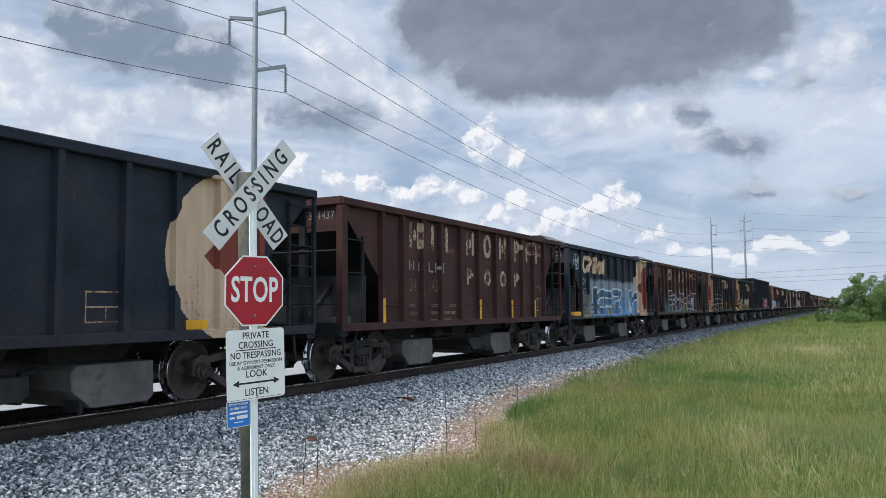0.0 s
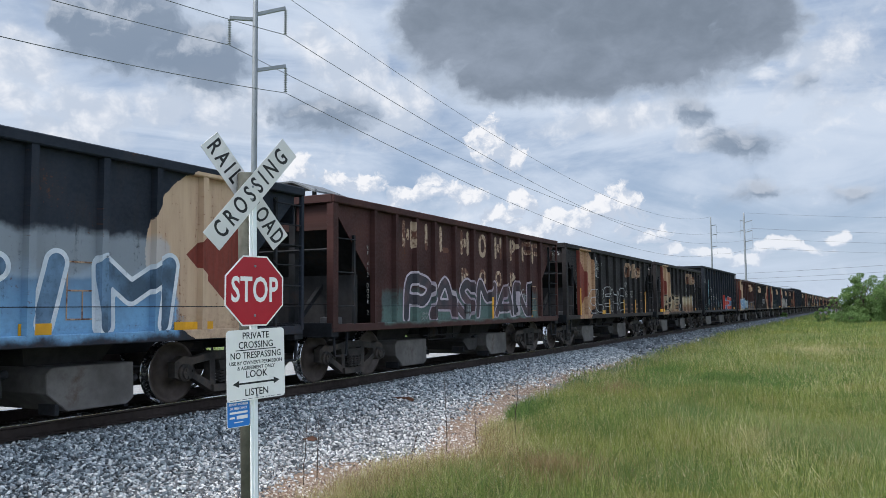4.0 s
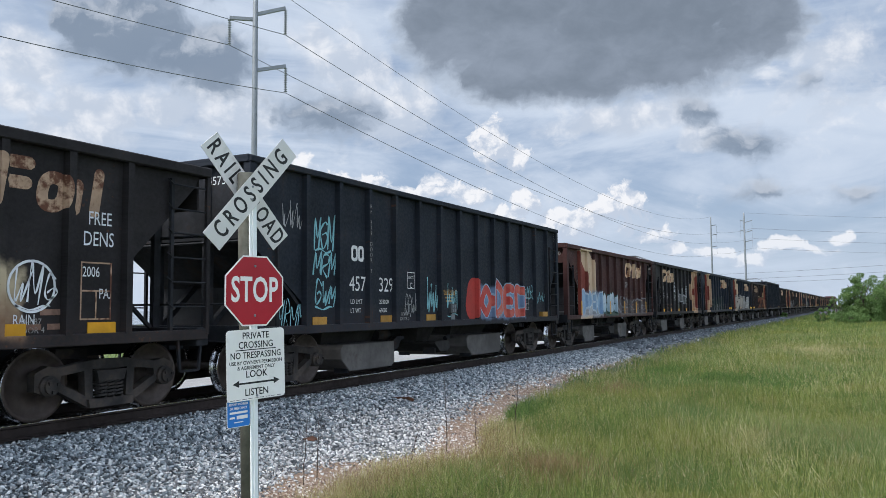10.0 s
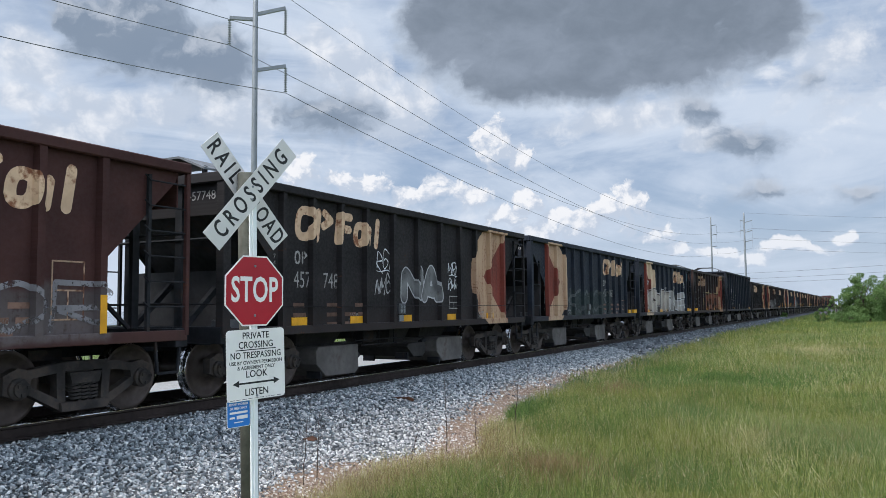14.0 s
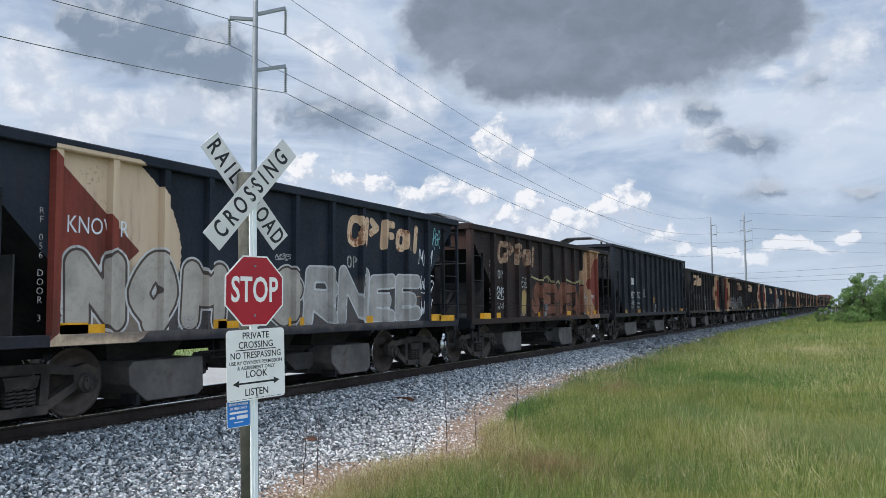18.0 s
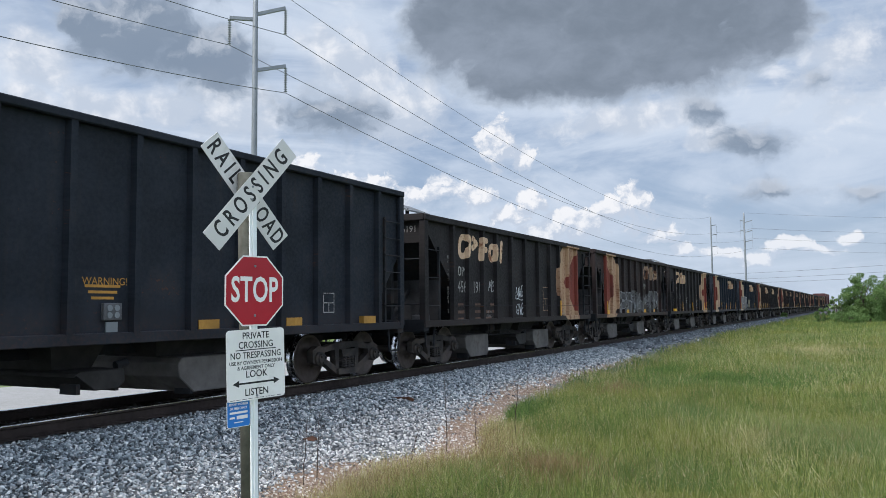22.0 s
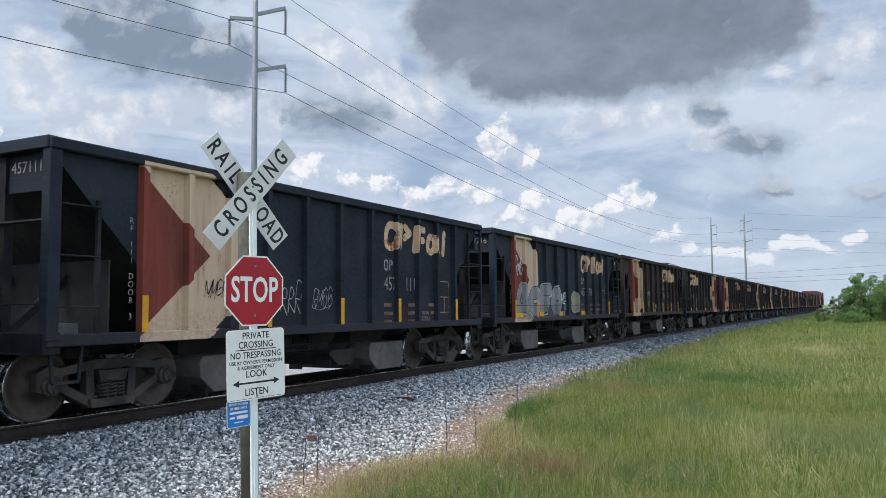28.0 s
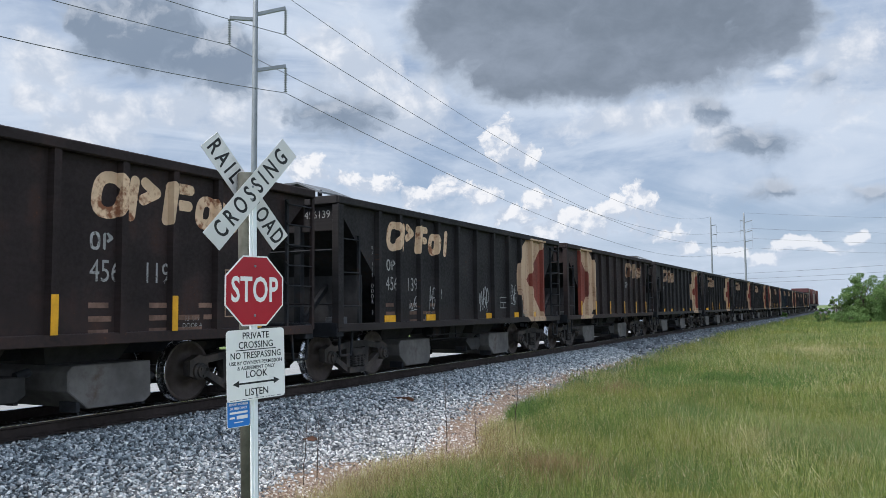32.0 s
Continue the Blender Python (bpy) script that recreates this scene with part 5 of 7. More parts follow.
# kind, base, mark, rust on the mark, washes, brand shapes at (y, z), number at (y, z, text), door text, yellow posts, yellow plates, label
CARS = [
    ("s", BLACK, "rear", 0.35, (), None, None, "", (), (9.4,), "black open hopper car with a cream and red rear mark"),
    ("s", BROWN, None, 0, (), "milw", (2.62, 1.85, "34 1437"), "", (0, 5, 7, 9), (), "rust-brown open hopper car with worn company lettering"),
    ("s", BLACK, "rear", 0.4, ((2.62, 9.4, 1.0, 1.95, (0.12, 0.2, 0.3), BLUE_S, 0.92), (2.62, 9.3, 1.75, 2.40, MIST, MIST, 0.55), (1.52, 2.7, 1.0, 1.85, (0.2, 0.19, 0.16), (0.30, 0.28, 0.2), 0.8)), BR_R, NUM_R + ("457 730",), "RF 730 DOOR 2", (), (5.0, 7.2), "black open hopper car with large white and blue spray paint"),
    ("s", BROWN, None, 0, ((1.75, 10.6, 1.05, 1.8, (0.06, 0.085, 0.085), (0.095, 0.165, 0.15), 0.8),), "milw", None, "RF 412 DOOR 2", (6, 9), (), "rust-brown open hopper car with grey and pink spray paint"),
    ("s", CHAR, "front", 0.75, (), BR_F, NUM_F + ("456 325",), "RF 325 DOOR 3", (0, 4, 6, 8, 10), (4.5,), "charcoal open hopper car with thin white scrawls"),
    ("s", CHAR, "front", 0.6, ((1.6, 5.9, 1.02, 1.98, (0.30, 0.26, 0.19), (0.22, 0.13, 0.08), 0.8), (6.55, 9.35, 1.02, 1.92, BEIGE_L, (0.22, 0.13, 0.08), 0.9)), BR_F, (7.62, 1.78, "456 087"), "RF 087 DOOR 3", (), (1.1, 1.85, 7.4, 9.1, 10.35), "charcoal open hopper car with beige spray paint"),
    ("l", LBLACK, None, 0, ((8.55, 11.75, 1.05, 1.95, (0.16, 0.24, 0.36), (0.14, 0.20, 0.30), 0.9),), None, (2.88, 1.83, "457 329"), "RF 329 DOOR 3", (), (1.95, 4.2, 6.1, 13.15), "tall black open hopper car with red and blue spray paint"),
    ("s", BROWN, "front", 0.3, ((1.5, 4.2, 1.0, 1.95, (0.2, 0.28, 0.38), (0.34, 0.36, 0.38), 0.85), (4.3, 6.3, 1.0, 1.5, (0.06, 0.12, 0.10), (0.05, 0.11, 0.09), 0.7), (6.4, 10.9, 1.0, 1.7, (0.09, 0.085, 0.085), (0.14, 0.13, 0.13), 0.6)), BR_F, NUM_F + ("457 040",), "RF 040 DOOR 3", (0, 4, 6, 8, 10), (), "rust-brown open hopper car with pale blue spray paint"),
    ("s", CHAR, "rear", 0.6, (), BR_R, NUM_R + ("457 748",), "RF 748 DOOR 2", (), (1.95, 3.7, 5.6, 7.7, 9.9), "charcoal open hopper car with cream company shapes near its front"),
    ("s", BLACK, "front", 0.5, ((3.5, 8.8, 1.05, 2.0, (0.028, 0.04, 0.036), (0.03, 0.052, 0.044), 0.5),), BR_F, NUM_F + ("457 060",), "RF 060 DOOR 3", (), (11.1, 12.0), "black open hopper car with ghosted grey scrawl"),
    ("s", BLACK, "front", 0.12, ((1.5, 10.5, 1.0, 2.0, (0.07, 0.065, 0.062), (0.10, 0.09, 0.085), 0.75),), BR_F, None, "RF 056 DOOR 3", (), (1.75, 4.2, 6.1, 8.3, 11.0), "black open hopper car with huge pale grey spray paint"),
    ("s", DBROWN, "rear", 0.8, ((4.2, 8.9, 1.05, 2.0, (0.06, 0.03, 0.022), (0.12, 0.05, 0.032), 0.85),), BR_R, None, "RF 011 DOOR 2", (), (0.9, 1.75, 5.0, 7.6, 9.9, 10.6), "dark brown open hopper car with orange spray outlines"),
    ("l", LBLACK, None, 0, (), None, (2.88, 1.83, "457 312"), "RF 312 DOOR 2", (), (1.95, 4.2, 8.9, 10.9, 13.1), "tall plain black open hopper car"),
    ("s", CHAR, "rear", 0.7, (), BR_R, NUM_R + ("456 191",), "RF 191 DOOR 2", (8,), (), "charcoal open hopper car with a cream and red rear mark"),
    ("s", DBROWN, "front", 0.65, ((4.2, 10.6, 1.0, 1.85, (0.05, 0.045, 0.045), (0.06, 0.055, 0.05), 0.5),), BR_F, None, "RF 193 DOOR 3", (0,), (1.8, 4.8, 7.7, 9.4, 10.9), "dark brown open hopper car with white spray letters"),
    ("s", CHAR, "rear", 0.5, (), BR_R, NUM_R + ("457 255",), "RF 255 DOOR 2", (2, 5, 9, 10), (1.2,), "charcoal open hopper car with yellow side strips"),
    ("s", BLACK, "front", 0.25, (), BR_F, NUM_F + ("457 111",), "RF 111 DOOR 3", (0, 3, 5, 7, 10), (), "black open hopper car with a bright cream and red front mark"),
    ("s", BLACK, "front", 0.2, ((1.5, 5.4, 1.0, 1.75, (0.08, 0.08, 0.085), (0.09, 0.085, 0.085), 0.6),), BR_F, NUM_F + ("457 716",), "RF 716 DOOR 3", (0, 2, 10), (3.75, 5.55, 7.8), "black open hopper car with grey bubble spray paint"),
    ("s", DBROWN, "front", 0.5, (), BR_F, NUM_F + ("456 119",), "RF 819 DOOR 3", (0, 2, 4, 6, 8, 10), (), "dark brown open hopper car with cream company shapes"),
    ("s", CHAR, "rear", 0.5, (), BR_R, NUM_R + ("456 139",), "RF 139 DOOR 2", (), (1.95, 3.7, 6.9, 8.8, 10.0), "charcoal open hopper car with scattered thin scrawls"),
]
# sprayed words: car, word, y from and to, z from and to, half stroke, seed, slant, soft, bands (from, to, paint)
PIECES = (
    (2, "KEZIM", 3.0, 9.25, 1.08, 2.08, 0.115, 3, 0.12, False, ((0.0, 0.115, (0.055, 0.085, 0.12), (0.12, 0.2, 0.3), 0.1), (0.115, 0.175, (0.60, 0.62, 0.64), (0.45, 0.5, 0.55), 0.2))),
    (3, "PASMAN", 2.7, 9.9, 1.12, 2.10, 0.105, 5, 0.1, True, ((0.0, 0.105, (0.045, 0.045, 0.052), (0.10, 0.065, 0.07), 0.15), (0.105, 0.155, (0.46, 0.40, 0.43), (0.32, 0.26, 0.30), 0.3))),
    (4, "OUEMO", 2.6, 7.45, 1.18, 2.06, 0.12, 7, 0.05, True, ((0.12, 0.145, (0.5, 0.5, 0.5), None, 0.3),)),
    (5, "ELEANER", 2.05, 5.6, 1.08, 1.92, 0.066, 2, 0.06, False, ((0.0, 0.066, (0.36, 0.29, 0.2), (0.27, 0.17, 0.1), 0.25), (0.066, 0.10, (0.03, 0.026, 0.022), None, 0.1))),
    (6, "I", 7.45, 9.15, 1.08, 2.12, 0.36, 1, 0.0, True, ((0.0, 0.36, (0.40, 0.05, 0.04), (0.33, 0.05, 0.04), 0.05),)),
    (6, "ODED", 8.75, 11.8, 1.12, 2.05, 0.11, 4, 0.0, True, ((0.0, 0.11, (0.40, 0.06, 0.05), (0.5, 0.14, 0.1), 0.1), (0.11, 0.14, (0.28, 0.4, 0.5), None, 0.2))),
    (7, "OP86", 1.6, 4.3, 1.12, 2.0, 0.16, 6, 0.0, True, ((0.0, 0.16, PALE_BLUE, (0.16, 0.25, 0.38), 0.12), (0.16, 0.20, (0.50, 0.56, 0.6), None, 0.2))),
    (7, "CSUS", 4.3, 6.35, 1.12, 1.92, 0.12, 8, 0.0, True, ((0.0, 0.12, (0.44, 0.50, 0.53), (0.3, 0.38, 0.44), 0.12), (0.12, 0.15, (0.04, 0.10, 0.09), None, 0.1))),
    (7, "SAKOR", 6.45, 10.9, 1.12, 1.78, 0.045, 9, 0.1, False, ((0.0, 0.035, (0.22, 0.21, 0.22), None, 0.6),)),
    (8, "NA", 5.4, 7.15, 1.5, 2.3, 0.12, 2, 0.12, True, ((0.0, 0.12, (0.17, 0.17, 0.17), (0.07, 0.07, 0.07), 0.3), (0.12, 0.15, (0.42, 0.42, 0.42), None, 0.3))),
    (9, "KAOS", 3.6, 8.6, 1.15, 2.0, 0.05, 3, 0.1, True, ((0.0, 0.05, (0.09, 0.10, 0.10), None, 0.5),)),
    (10, "NOMIS", 1.62, 6.25, 1.1, 2.16, 0.165, 3, 0.06, False, ((0.0, 0.165, SILVER, (0.30, 0.27, 0.24), 0.06), (0.165, 0.20, (0.09, 0.07, 0.06), None, 0.05), (0.20, 0.23, (0.52, 0.51, 0.5), None, 0.3))),
    (10, "RNEE", 6.3, 10.45, 1.1, 2.14, 0.125, 5, 0.08, False, ((0.0, 0.125, (0.36, 0.34, 0.32), (0.24, 0.23, 0.22), 0.12), (0.125, 0.16, (0.50, 0.5, 0.5), None, 0.25))),
    (11, "SEMEN", 4.2, 9.0, 1.14, 2.14, 0.14, 4, 0.1, False, ((0.0, 0.14, RUST_O, (0.2, 0.09, 0.06), 0.1), (0.14, 0.175, (0.035, 0.025, 0.022), None, 0.1), (0.175, 0.205, (0.12, 0.08, 0.05), (0.06, 0.04, 0.03), 0.75))),
    (11, "MWM", 4.1, 9.0, 2.0, 2.34, 0.03, 4, 0.0, False, ((0.0, 0.03, (0.36, 0.31, 0.17), None, 0.3),)),
    (11, "I", 3.35, 4.0, 1.1, 1.95, 0.17, 2, 0.1, True, ((0.0, 0.17, (0.40, 0.29, 0.12), (0.24, 0.13, 0.06), 0.3),)),
    (14, "OBRAMBA", 3.2, 10.2, 1.12, 2.04, 0.10, 6, 0.08, False, ((0.0, 0.10, (0.085, 0.082, 0.082), (0.15, 0.145, 0.145), 0.5), (0.10, 0.135, (0.30, 0.30, 0.30), None, 0.65))),
    (17, "ACFO", 1.62, 5.6, 1.1, 2.06, 0.16, 5, 0.04, True, ((0.0, 0.16, (0.26, 0.25, 0.25), (0.19, 0.185, 0.19), 0.12), (0.16, 0.185, (0.05, 0.05, 0.05), None, 0.1), (0.185, 0.215, (0.5, 0.5, 0.5), None, 0.35))),
    (17, "8", 6.4, 7.3, 1.15, 1.95, 0.11, 2, 0.0, True, ((0.0, 0.11, (0.30, 0.27, 0.2), None, 0.25), (0.11, 0.135, (0.44, 0.43, 0.4), None, 0.4))),
)
# quick one-line names: car, y, z, width, height, seed, paint, strokes, thickness
SCRAWLS = (
    (2, 0.8, 2.7, 0.7, 0.5, 21, WHITE_S, 4, 0.03), (2, 1.72, 1.2, 0.6, 0.6, 23, (0.05, 0.05, 0.05), 3, 0.035), (3, 9.0, 1.55, 0.9, 0.4, 25, GREY_S, 4, 0.022), (4, 3.5, 2.5, 0.8, 0.65, 27, GREY_S, 4, 0.045),
    (6, 1.75, 2.45, 0.6, 0.6, 31, CYAN_S, 3, 0.04), (6, 1.75, 1.95, 0.65, 0.5, 32, CYAN_S, 3, 0.04), (6, 1.75, 1.42, 0.65, 0.5, 33, CYAN_S, 3, 0.04), (6, 5.85, 1.3, 0.65, 0.8, 34, CYAN_S, 3, 0.045), (6, 6.85, 1.25, 0.75, 0.7, 35, CYAN_S, 3, 0.045),
    (6, 0.85, 2.75, 0.55, 0.5, 36, GREY_S, 3, 0.02), (6, 0.72, 1.08, 0.75, 0.42, 37, CYAN_S, 4, 0.02), (6, 4.9, 1.25, 0.6, 0.5, 38, GREY_S, 4, 0.02), (6, 11.6, 1.65, 0.8, 0.35, 39, CYAN_S, 3, 0.025), (6, 12.65, 1.5, 0.7, 0.35, 30, CYAN_S, 3, 0.025),
    (8, 4.35, 2.15, 0.75, 0.4, 41, WHITE_S, 3, 0.026), (8, 4.35, 1.66, 0.75, 0.4, 42, GREY_S, 4, 0.04), (8, 7.5, 2.15, 0.65, 0.35, 43, WHITE_S, 3, 0.026), (8, 7.5, 1.8, 0.65, 0.3, 44, WHITE_S, 4, 0.026),
    (10, 10.35, 2.3, 0.6, 0.45, 46, WHITE_S, 3, 0.035), (10, 10.4, 1.75, 0.6, 0.45, 47, WHITE_S, 3, 0.035), (10, 10.4, 1.2, 0.5, 0.45, 48, WHITE_S, 3, 0.035), (10, 5.5, 2.2, 0.4, 0.1, 49, GREY_S, 3, 0.02), (10, 11.0, 2.75, 0.35, 0.4, 50, CYAN_S, 3, 0.03),
    (11, 1.7, 1.62, 0.65, 0.3, 51, WHITE_S, 4, 0.028), (11, 1.7, 1.32, 0.6, 0.25, 52, GREY_S, 3, 0.028), (11, 3.45, 1.95, 0.7, 0.3, 53, GREY_S, 3, 0.025), (11, 9.75, 1.45, 0.5, 0.4, 54, GREY_S, 3, 0.025),
    (12, 3.0, 1.45, 0.5, 0.2, 55, GREY_S, 3, 0.02), (13, 3.55, 1.78, 0.55, 0.35, 56, GREY_S, 3, 0.03), (13, 5.4, 1.62, 0.75, 0.4, 57, WHITE_S, 4, 0.026), (13, 5.4, 1.15, 0.75, 0.38, 58, WHITE_S, 4, 0.03),
    (15, 7.2, 1.4, 0.8, 0.5, 61, GREY_S, 4, 0.024), (15, 4.2, 1.5, 0.7, 0.4, 62, GREY_S, 4, 0.02), (16, 3.55, 1.4, 0.5, 0.45, 63, GREY_S, 3, 0.022), (16, 4.3, 1.35, 0.6, 0.5, 64, GREY_S, 3, 0.02), (16, 5.2, 1.4, 0.6, 0.4, 65, GREY_S, 4, 0.015),
    (16, 2.6, 1.55, 0.5, 0.3, 66, INK, 4, 0.02), (17, 5.5, 1.5, 0.55, 0.4, 67, WHITE_S, 3, 0.035), (17, 1.65, 2.3, 0.5, 0.5, 68, WHITE_S, 3, 0.028), (17, 2.0, 1.5, 0.4, 0.35, 69, INK, 2, 0.04), (18, 4.3, 1.85, 0.55, 0.25, 70, GREY_S, 4, 0.016), (18, 4.3, 1.4, 0.5, 0.4, 71, GREY_S, 3, 0.016),
    (19, 3.6, 1.35, 0.6, 0.55, 72, GREY_S, 4, 0.022), (19, 2.7, 1.35, 0.6, 0.3, 73, GREY_S, 3, 0.018), (19, 6.2, 1.3, 0.6, 0.6, 74, GREY_S, 4, 0.03), (19, 8.3, 1.5, 0.4, 0.5, 75, GREY_S, 3, 0.02),
)
FRONTS = [-0.75, 12.20, 25.11, 38.11, 51.11, 64.11, 77.11, 92.44, 105.26, 117.96, 130.73, 143.59, 156.51, 171.86, 184.68, 197.51, 210.36, 223.28, 236.27, 249.14]
for k in range(11):
    FRONTS.append(262.07 + 12.92 * k)
    src = CARS[(18, 19, 15, 8, 13, 18, 9, 19, 14, 8, 15)[k]]
    CARS.append(src[:6] + (None, "") + src[8:])

LINE_PAINT = {c: plain("sprayed_line_paint", c, 0.7, 0, 0.15, 12, 0.0) for c in (WHITE_S, GREY_S, CYAN_S, INK, (0.05, 0.05, 0.05))}
PAINTS = {}
train = []
for idx, (kind, base, mark, chips, washes, brand, number, door, ypost, yplate, label) in enumerate(CARS):
    first = LONG if kind == "l" else SHORT
    car = copy_thing(first, pose(TRACK_X, FRONTS[idx], 0))
    posts = LONG_POSTS if kind == "l" else POSTS
    key = (kind, base, mark, chips, washes)
    if key not in PAINTS:
        PAINTS[key] = car_paint("car_paint_" + label.split()[0], base, mark if kind == "s" else None, washes, 0.5, (0.06, 0.026, 0.018) if base in (BROWN, DBROWN) else (0.03, 0.026, 0.025), chips)
    for o in car.children:
        if o.name.split(".")[0] in PAINTED:
            o.material_slots[0].link = "OBJECT"
            o.material_slots[0].material = PAINTS[key]
    tagged(car, label, "hopper car", "cars of the train")
    if brand == "milw":
        milw_blocks(car, posts, idx == 1)
    elif brand:
        brand_blocks(car, posts, brand[0], brand[1], M_CREAM_WORN if idx in (4, 5, 11, 14) or idx > 19 else M_CREAM)
    if number:
        mt = M_GHOST if base == BROWN else M_STENCIL_CLEAN if kind == "l" else M_STENCIL
        a, b = number[2].split()
        words_on_side(car, a, number[0], number[1], 0.40, mt, "car_number", squeeze=0.95 if kind == "l" else 0.80)
        words_on_side(car, b, number[0] + (1.04 if kind == "l" else 0.84), number[1], 0.40, mt, "car_number", squeeze=0.95 if kind == "l" else 0.80)
        end = letters(number[2].replace(" ", ""), 0.20, M_STENCIL_CLEAN if kind == "l" else M_STENCIL)
        eo = part("car_number", end, None, car)
        eo.matrix_basis = Matrix.Translation((0.98 if kind == "s" else 0.85, 0.094, 3.12 if kind == "s" else 3.45)) @ pose(0, 0, 0, 90, 0, 0)
        if kind == "l":
            for yy, zz, word in ((2.92, 1.50, "LD LMT"), (2.92, 1.33, "LT WT"), (3.94, 1.50, "203000"), (3.94, 1.33, "65000")):
                words_on_side(car, word, yy, zz, 0.12, M_STENCIL_CLEAN, "weight_lettering")
            for yy, w in ((3.06, 0.22), (3.28, 0.20)):
                bm = bm_new()
                frame_ring(bm, yy, 2.42, w, 0.30, 0.06, SHEET_X + 0.006)
                part("letter_block", bm, M_STENCIL_CLEAN, car)
            bm = bm_new()
            for a0, a1, b0, b1 in ((5.07, 5.37, 2.12, 2.135), (5.07, 5.37, 1.785, 1.80), (5.07, 5.085, 1.80, 2.12), (5.355, 5.37, 1.80, 2.12)):
                slab(bm, a0, a1, b0, b1, SHEET_X + 0.006)
            part("data_panel", bm, M_STENCIL_CLEAN, car, "small outlined stencil panel")
            words_on_side(car, "PLATE", 5.11, 2.02, 0.085, M_STENCIL_CLEAN, "plate_lettering", squeeze=0.9)
            words_on_side(car, "C", 5.22, 1.85, 0.16, M_STENCIL_CLEAN, "plate_lettering", align="CENTER")
        else:
            small_bars(car, number[0], number[1] - 0.42, ((0.3, -0.5, 0.45, -0.3, 0.35), (0.35, -0.45, 0.45, 0.4, 0.2), (0.3, -0.5, 0.4, 0.5)), M_GHOST)
    if door:
        for r, ch in enumerate(door):
            if ch != " ":
                words_on_side(car, ch, posts[2] if kind == "l" else posts[0] - 0.16, (3.35 if kind == "l" else 2.55) - r * 0.105, 0.115, M_STENCIL, "door_lettering", POST_X + 0.005 if kind == "l" else None, align="CENTER")
    for who, word, y0, y1, z0, z1, half, seed, slant, soft, bands in PIECES:
        if who == idx:
            for n, letter in enumerate(word_strokes(word, y0, y1, z0, z1, half, seed, slant, 0.28, soft)):
                sprayed(car, posts, letter, [(a, b, spray_paint(*c)) for a, b, *c in bands], "sprayed_letter", ("sprayed letter", "sprayed outline", "sprayed outer line"), 0.032 if half > 0.1 else 0.026, lift=0.004 + 0.0008 * n)
    for who, y, z, w, h, seed, paint, strokes, thick in SCRAWLS:
        if who == idx:
            scrawl(car, y, z, w, h, seed, LINE_PAINT[paint], strokes, thick)
    if idx < 20:
        flip = mark == "rear" or kind == "l"
        stencil_frame(car, 11.9 if kind == "l" else (posts[9] + posts[10]) / 2 if not flip else (posts[6] + posts[7]) / 2 + 0.25, *((1.48,) if kind == "l" else (1.42, 0.62, 0.40, M_CREAM_WORN) if idx in (0, 9) else (1.50, 0.48, 0.30, M_STENCIL) if idx in (8, 19) else (1.62, 0.46, 0.72, M_CREAM_WORN)))
        if idx % 3 != 1:
            tag_box(car, 7.15 if kind == "l" else posts[5] - 0.3 if not flip else posts[4] + 0.35)
        if door:
            tail = door.split(" ")
            for yy, n in ((posts[3] + 0.45, 2), (posts[8] + 0.5, 1)) if kind == "l" else ((posts[2] + 0.5, 1), (posts[8] + 0.42, 4)):
                words_on_side(car, tail[0] + "-" + tail[1], yy, 1.25, 0.10, M_STENCIL, "door_lettering", align="CENTER")
                words_on_side(car, "DOOR " + str(n), yy, 1.15, 0.10, M_STENCIL, "door_lettering", align="CENTER")
        bm = bm_new()
        bar(bm, (POST_X + 0.012, 1.4, 1.42), (POST_X + 0.012, posts[-1], 1.42), 0.012, sides=5)
        if idx in (1, 2, 3, 8, 9, 11, 13, 17):
            part("side_cable", bm, M_STEEL_DARK, car)
        else:
            bm.free()
    if idx in (2, 10, 17):
        for yy in ((0.85, 9.7) if idx == 2 else (1.9, 4.6, 11.5) if idx == 10 else (2.1,)):
            yellow_plate(car, yy, 1.14, 0.75, 0.13)
    for i in ypost:
        yellow_strip(car, posts[i], SILL_Z + 0.07, SILL_Z + (0.98 if (idx, i) in ((3, 9), (4, 0), (4, 10)) else 0.62 if idx in (3, 4) else 0.55))
    for yy in yplate:
        yellow_plate(car, yy, mt=M_OCHRE if kind == "l" else None)
    if idx in (6, 12):
        words_on_side(car, "WARNING!", 6.72, 1.74, 0.135, M_OCHRE, "warning_lettering")
        for r in range(3):
            bm = bm_new()
            slab(bm, 6.76 + 0.05 * r, 7.30 - 0.05 * r, 1.665 - r * 0.075, 1.70 - r * 0.075, SHEET_X + 0.006)
            part("warning_line", bm, M_OCHRE, car)
    if idx == 10:
        words_on_side(car, "KNOWR", 1.62, 2.42, 0.30, LINE_PAINT[WHITE_S], "sprayed_lettering", squeeze=0.8)
    if idx == 5:
        for word, yy, zz, size in (("FREE", 10.12, 2.52, 0.24), ("DENS", 10.05, 2.26, 0.26), ("2006", 10.05, 1.85, 0.18), ("PA.", 10.3, 1.58, 0.18), ("RAIN", 9.15, 1.27, 0.17)):
            words_on_side(car, word, yy, zz, size, LINE_PAINT[WHITE_S], "sprayed_lettering", squeeze=0.72)
        bm = bm_new()
        frame_ring(bm, 9.38, 1.66, 0.62, 0.62, 0.03, SHEET_X + 0.007, 0.0, 1.0, 28)
        part("sprayed_ring", bm, LINE_PAINT[WHITE_S], car)
        scrawl(car, 9.12, 1.45, 0.55, 0.5, 77, LINE_PAINT[WHITE_S], 3, 0.025)
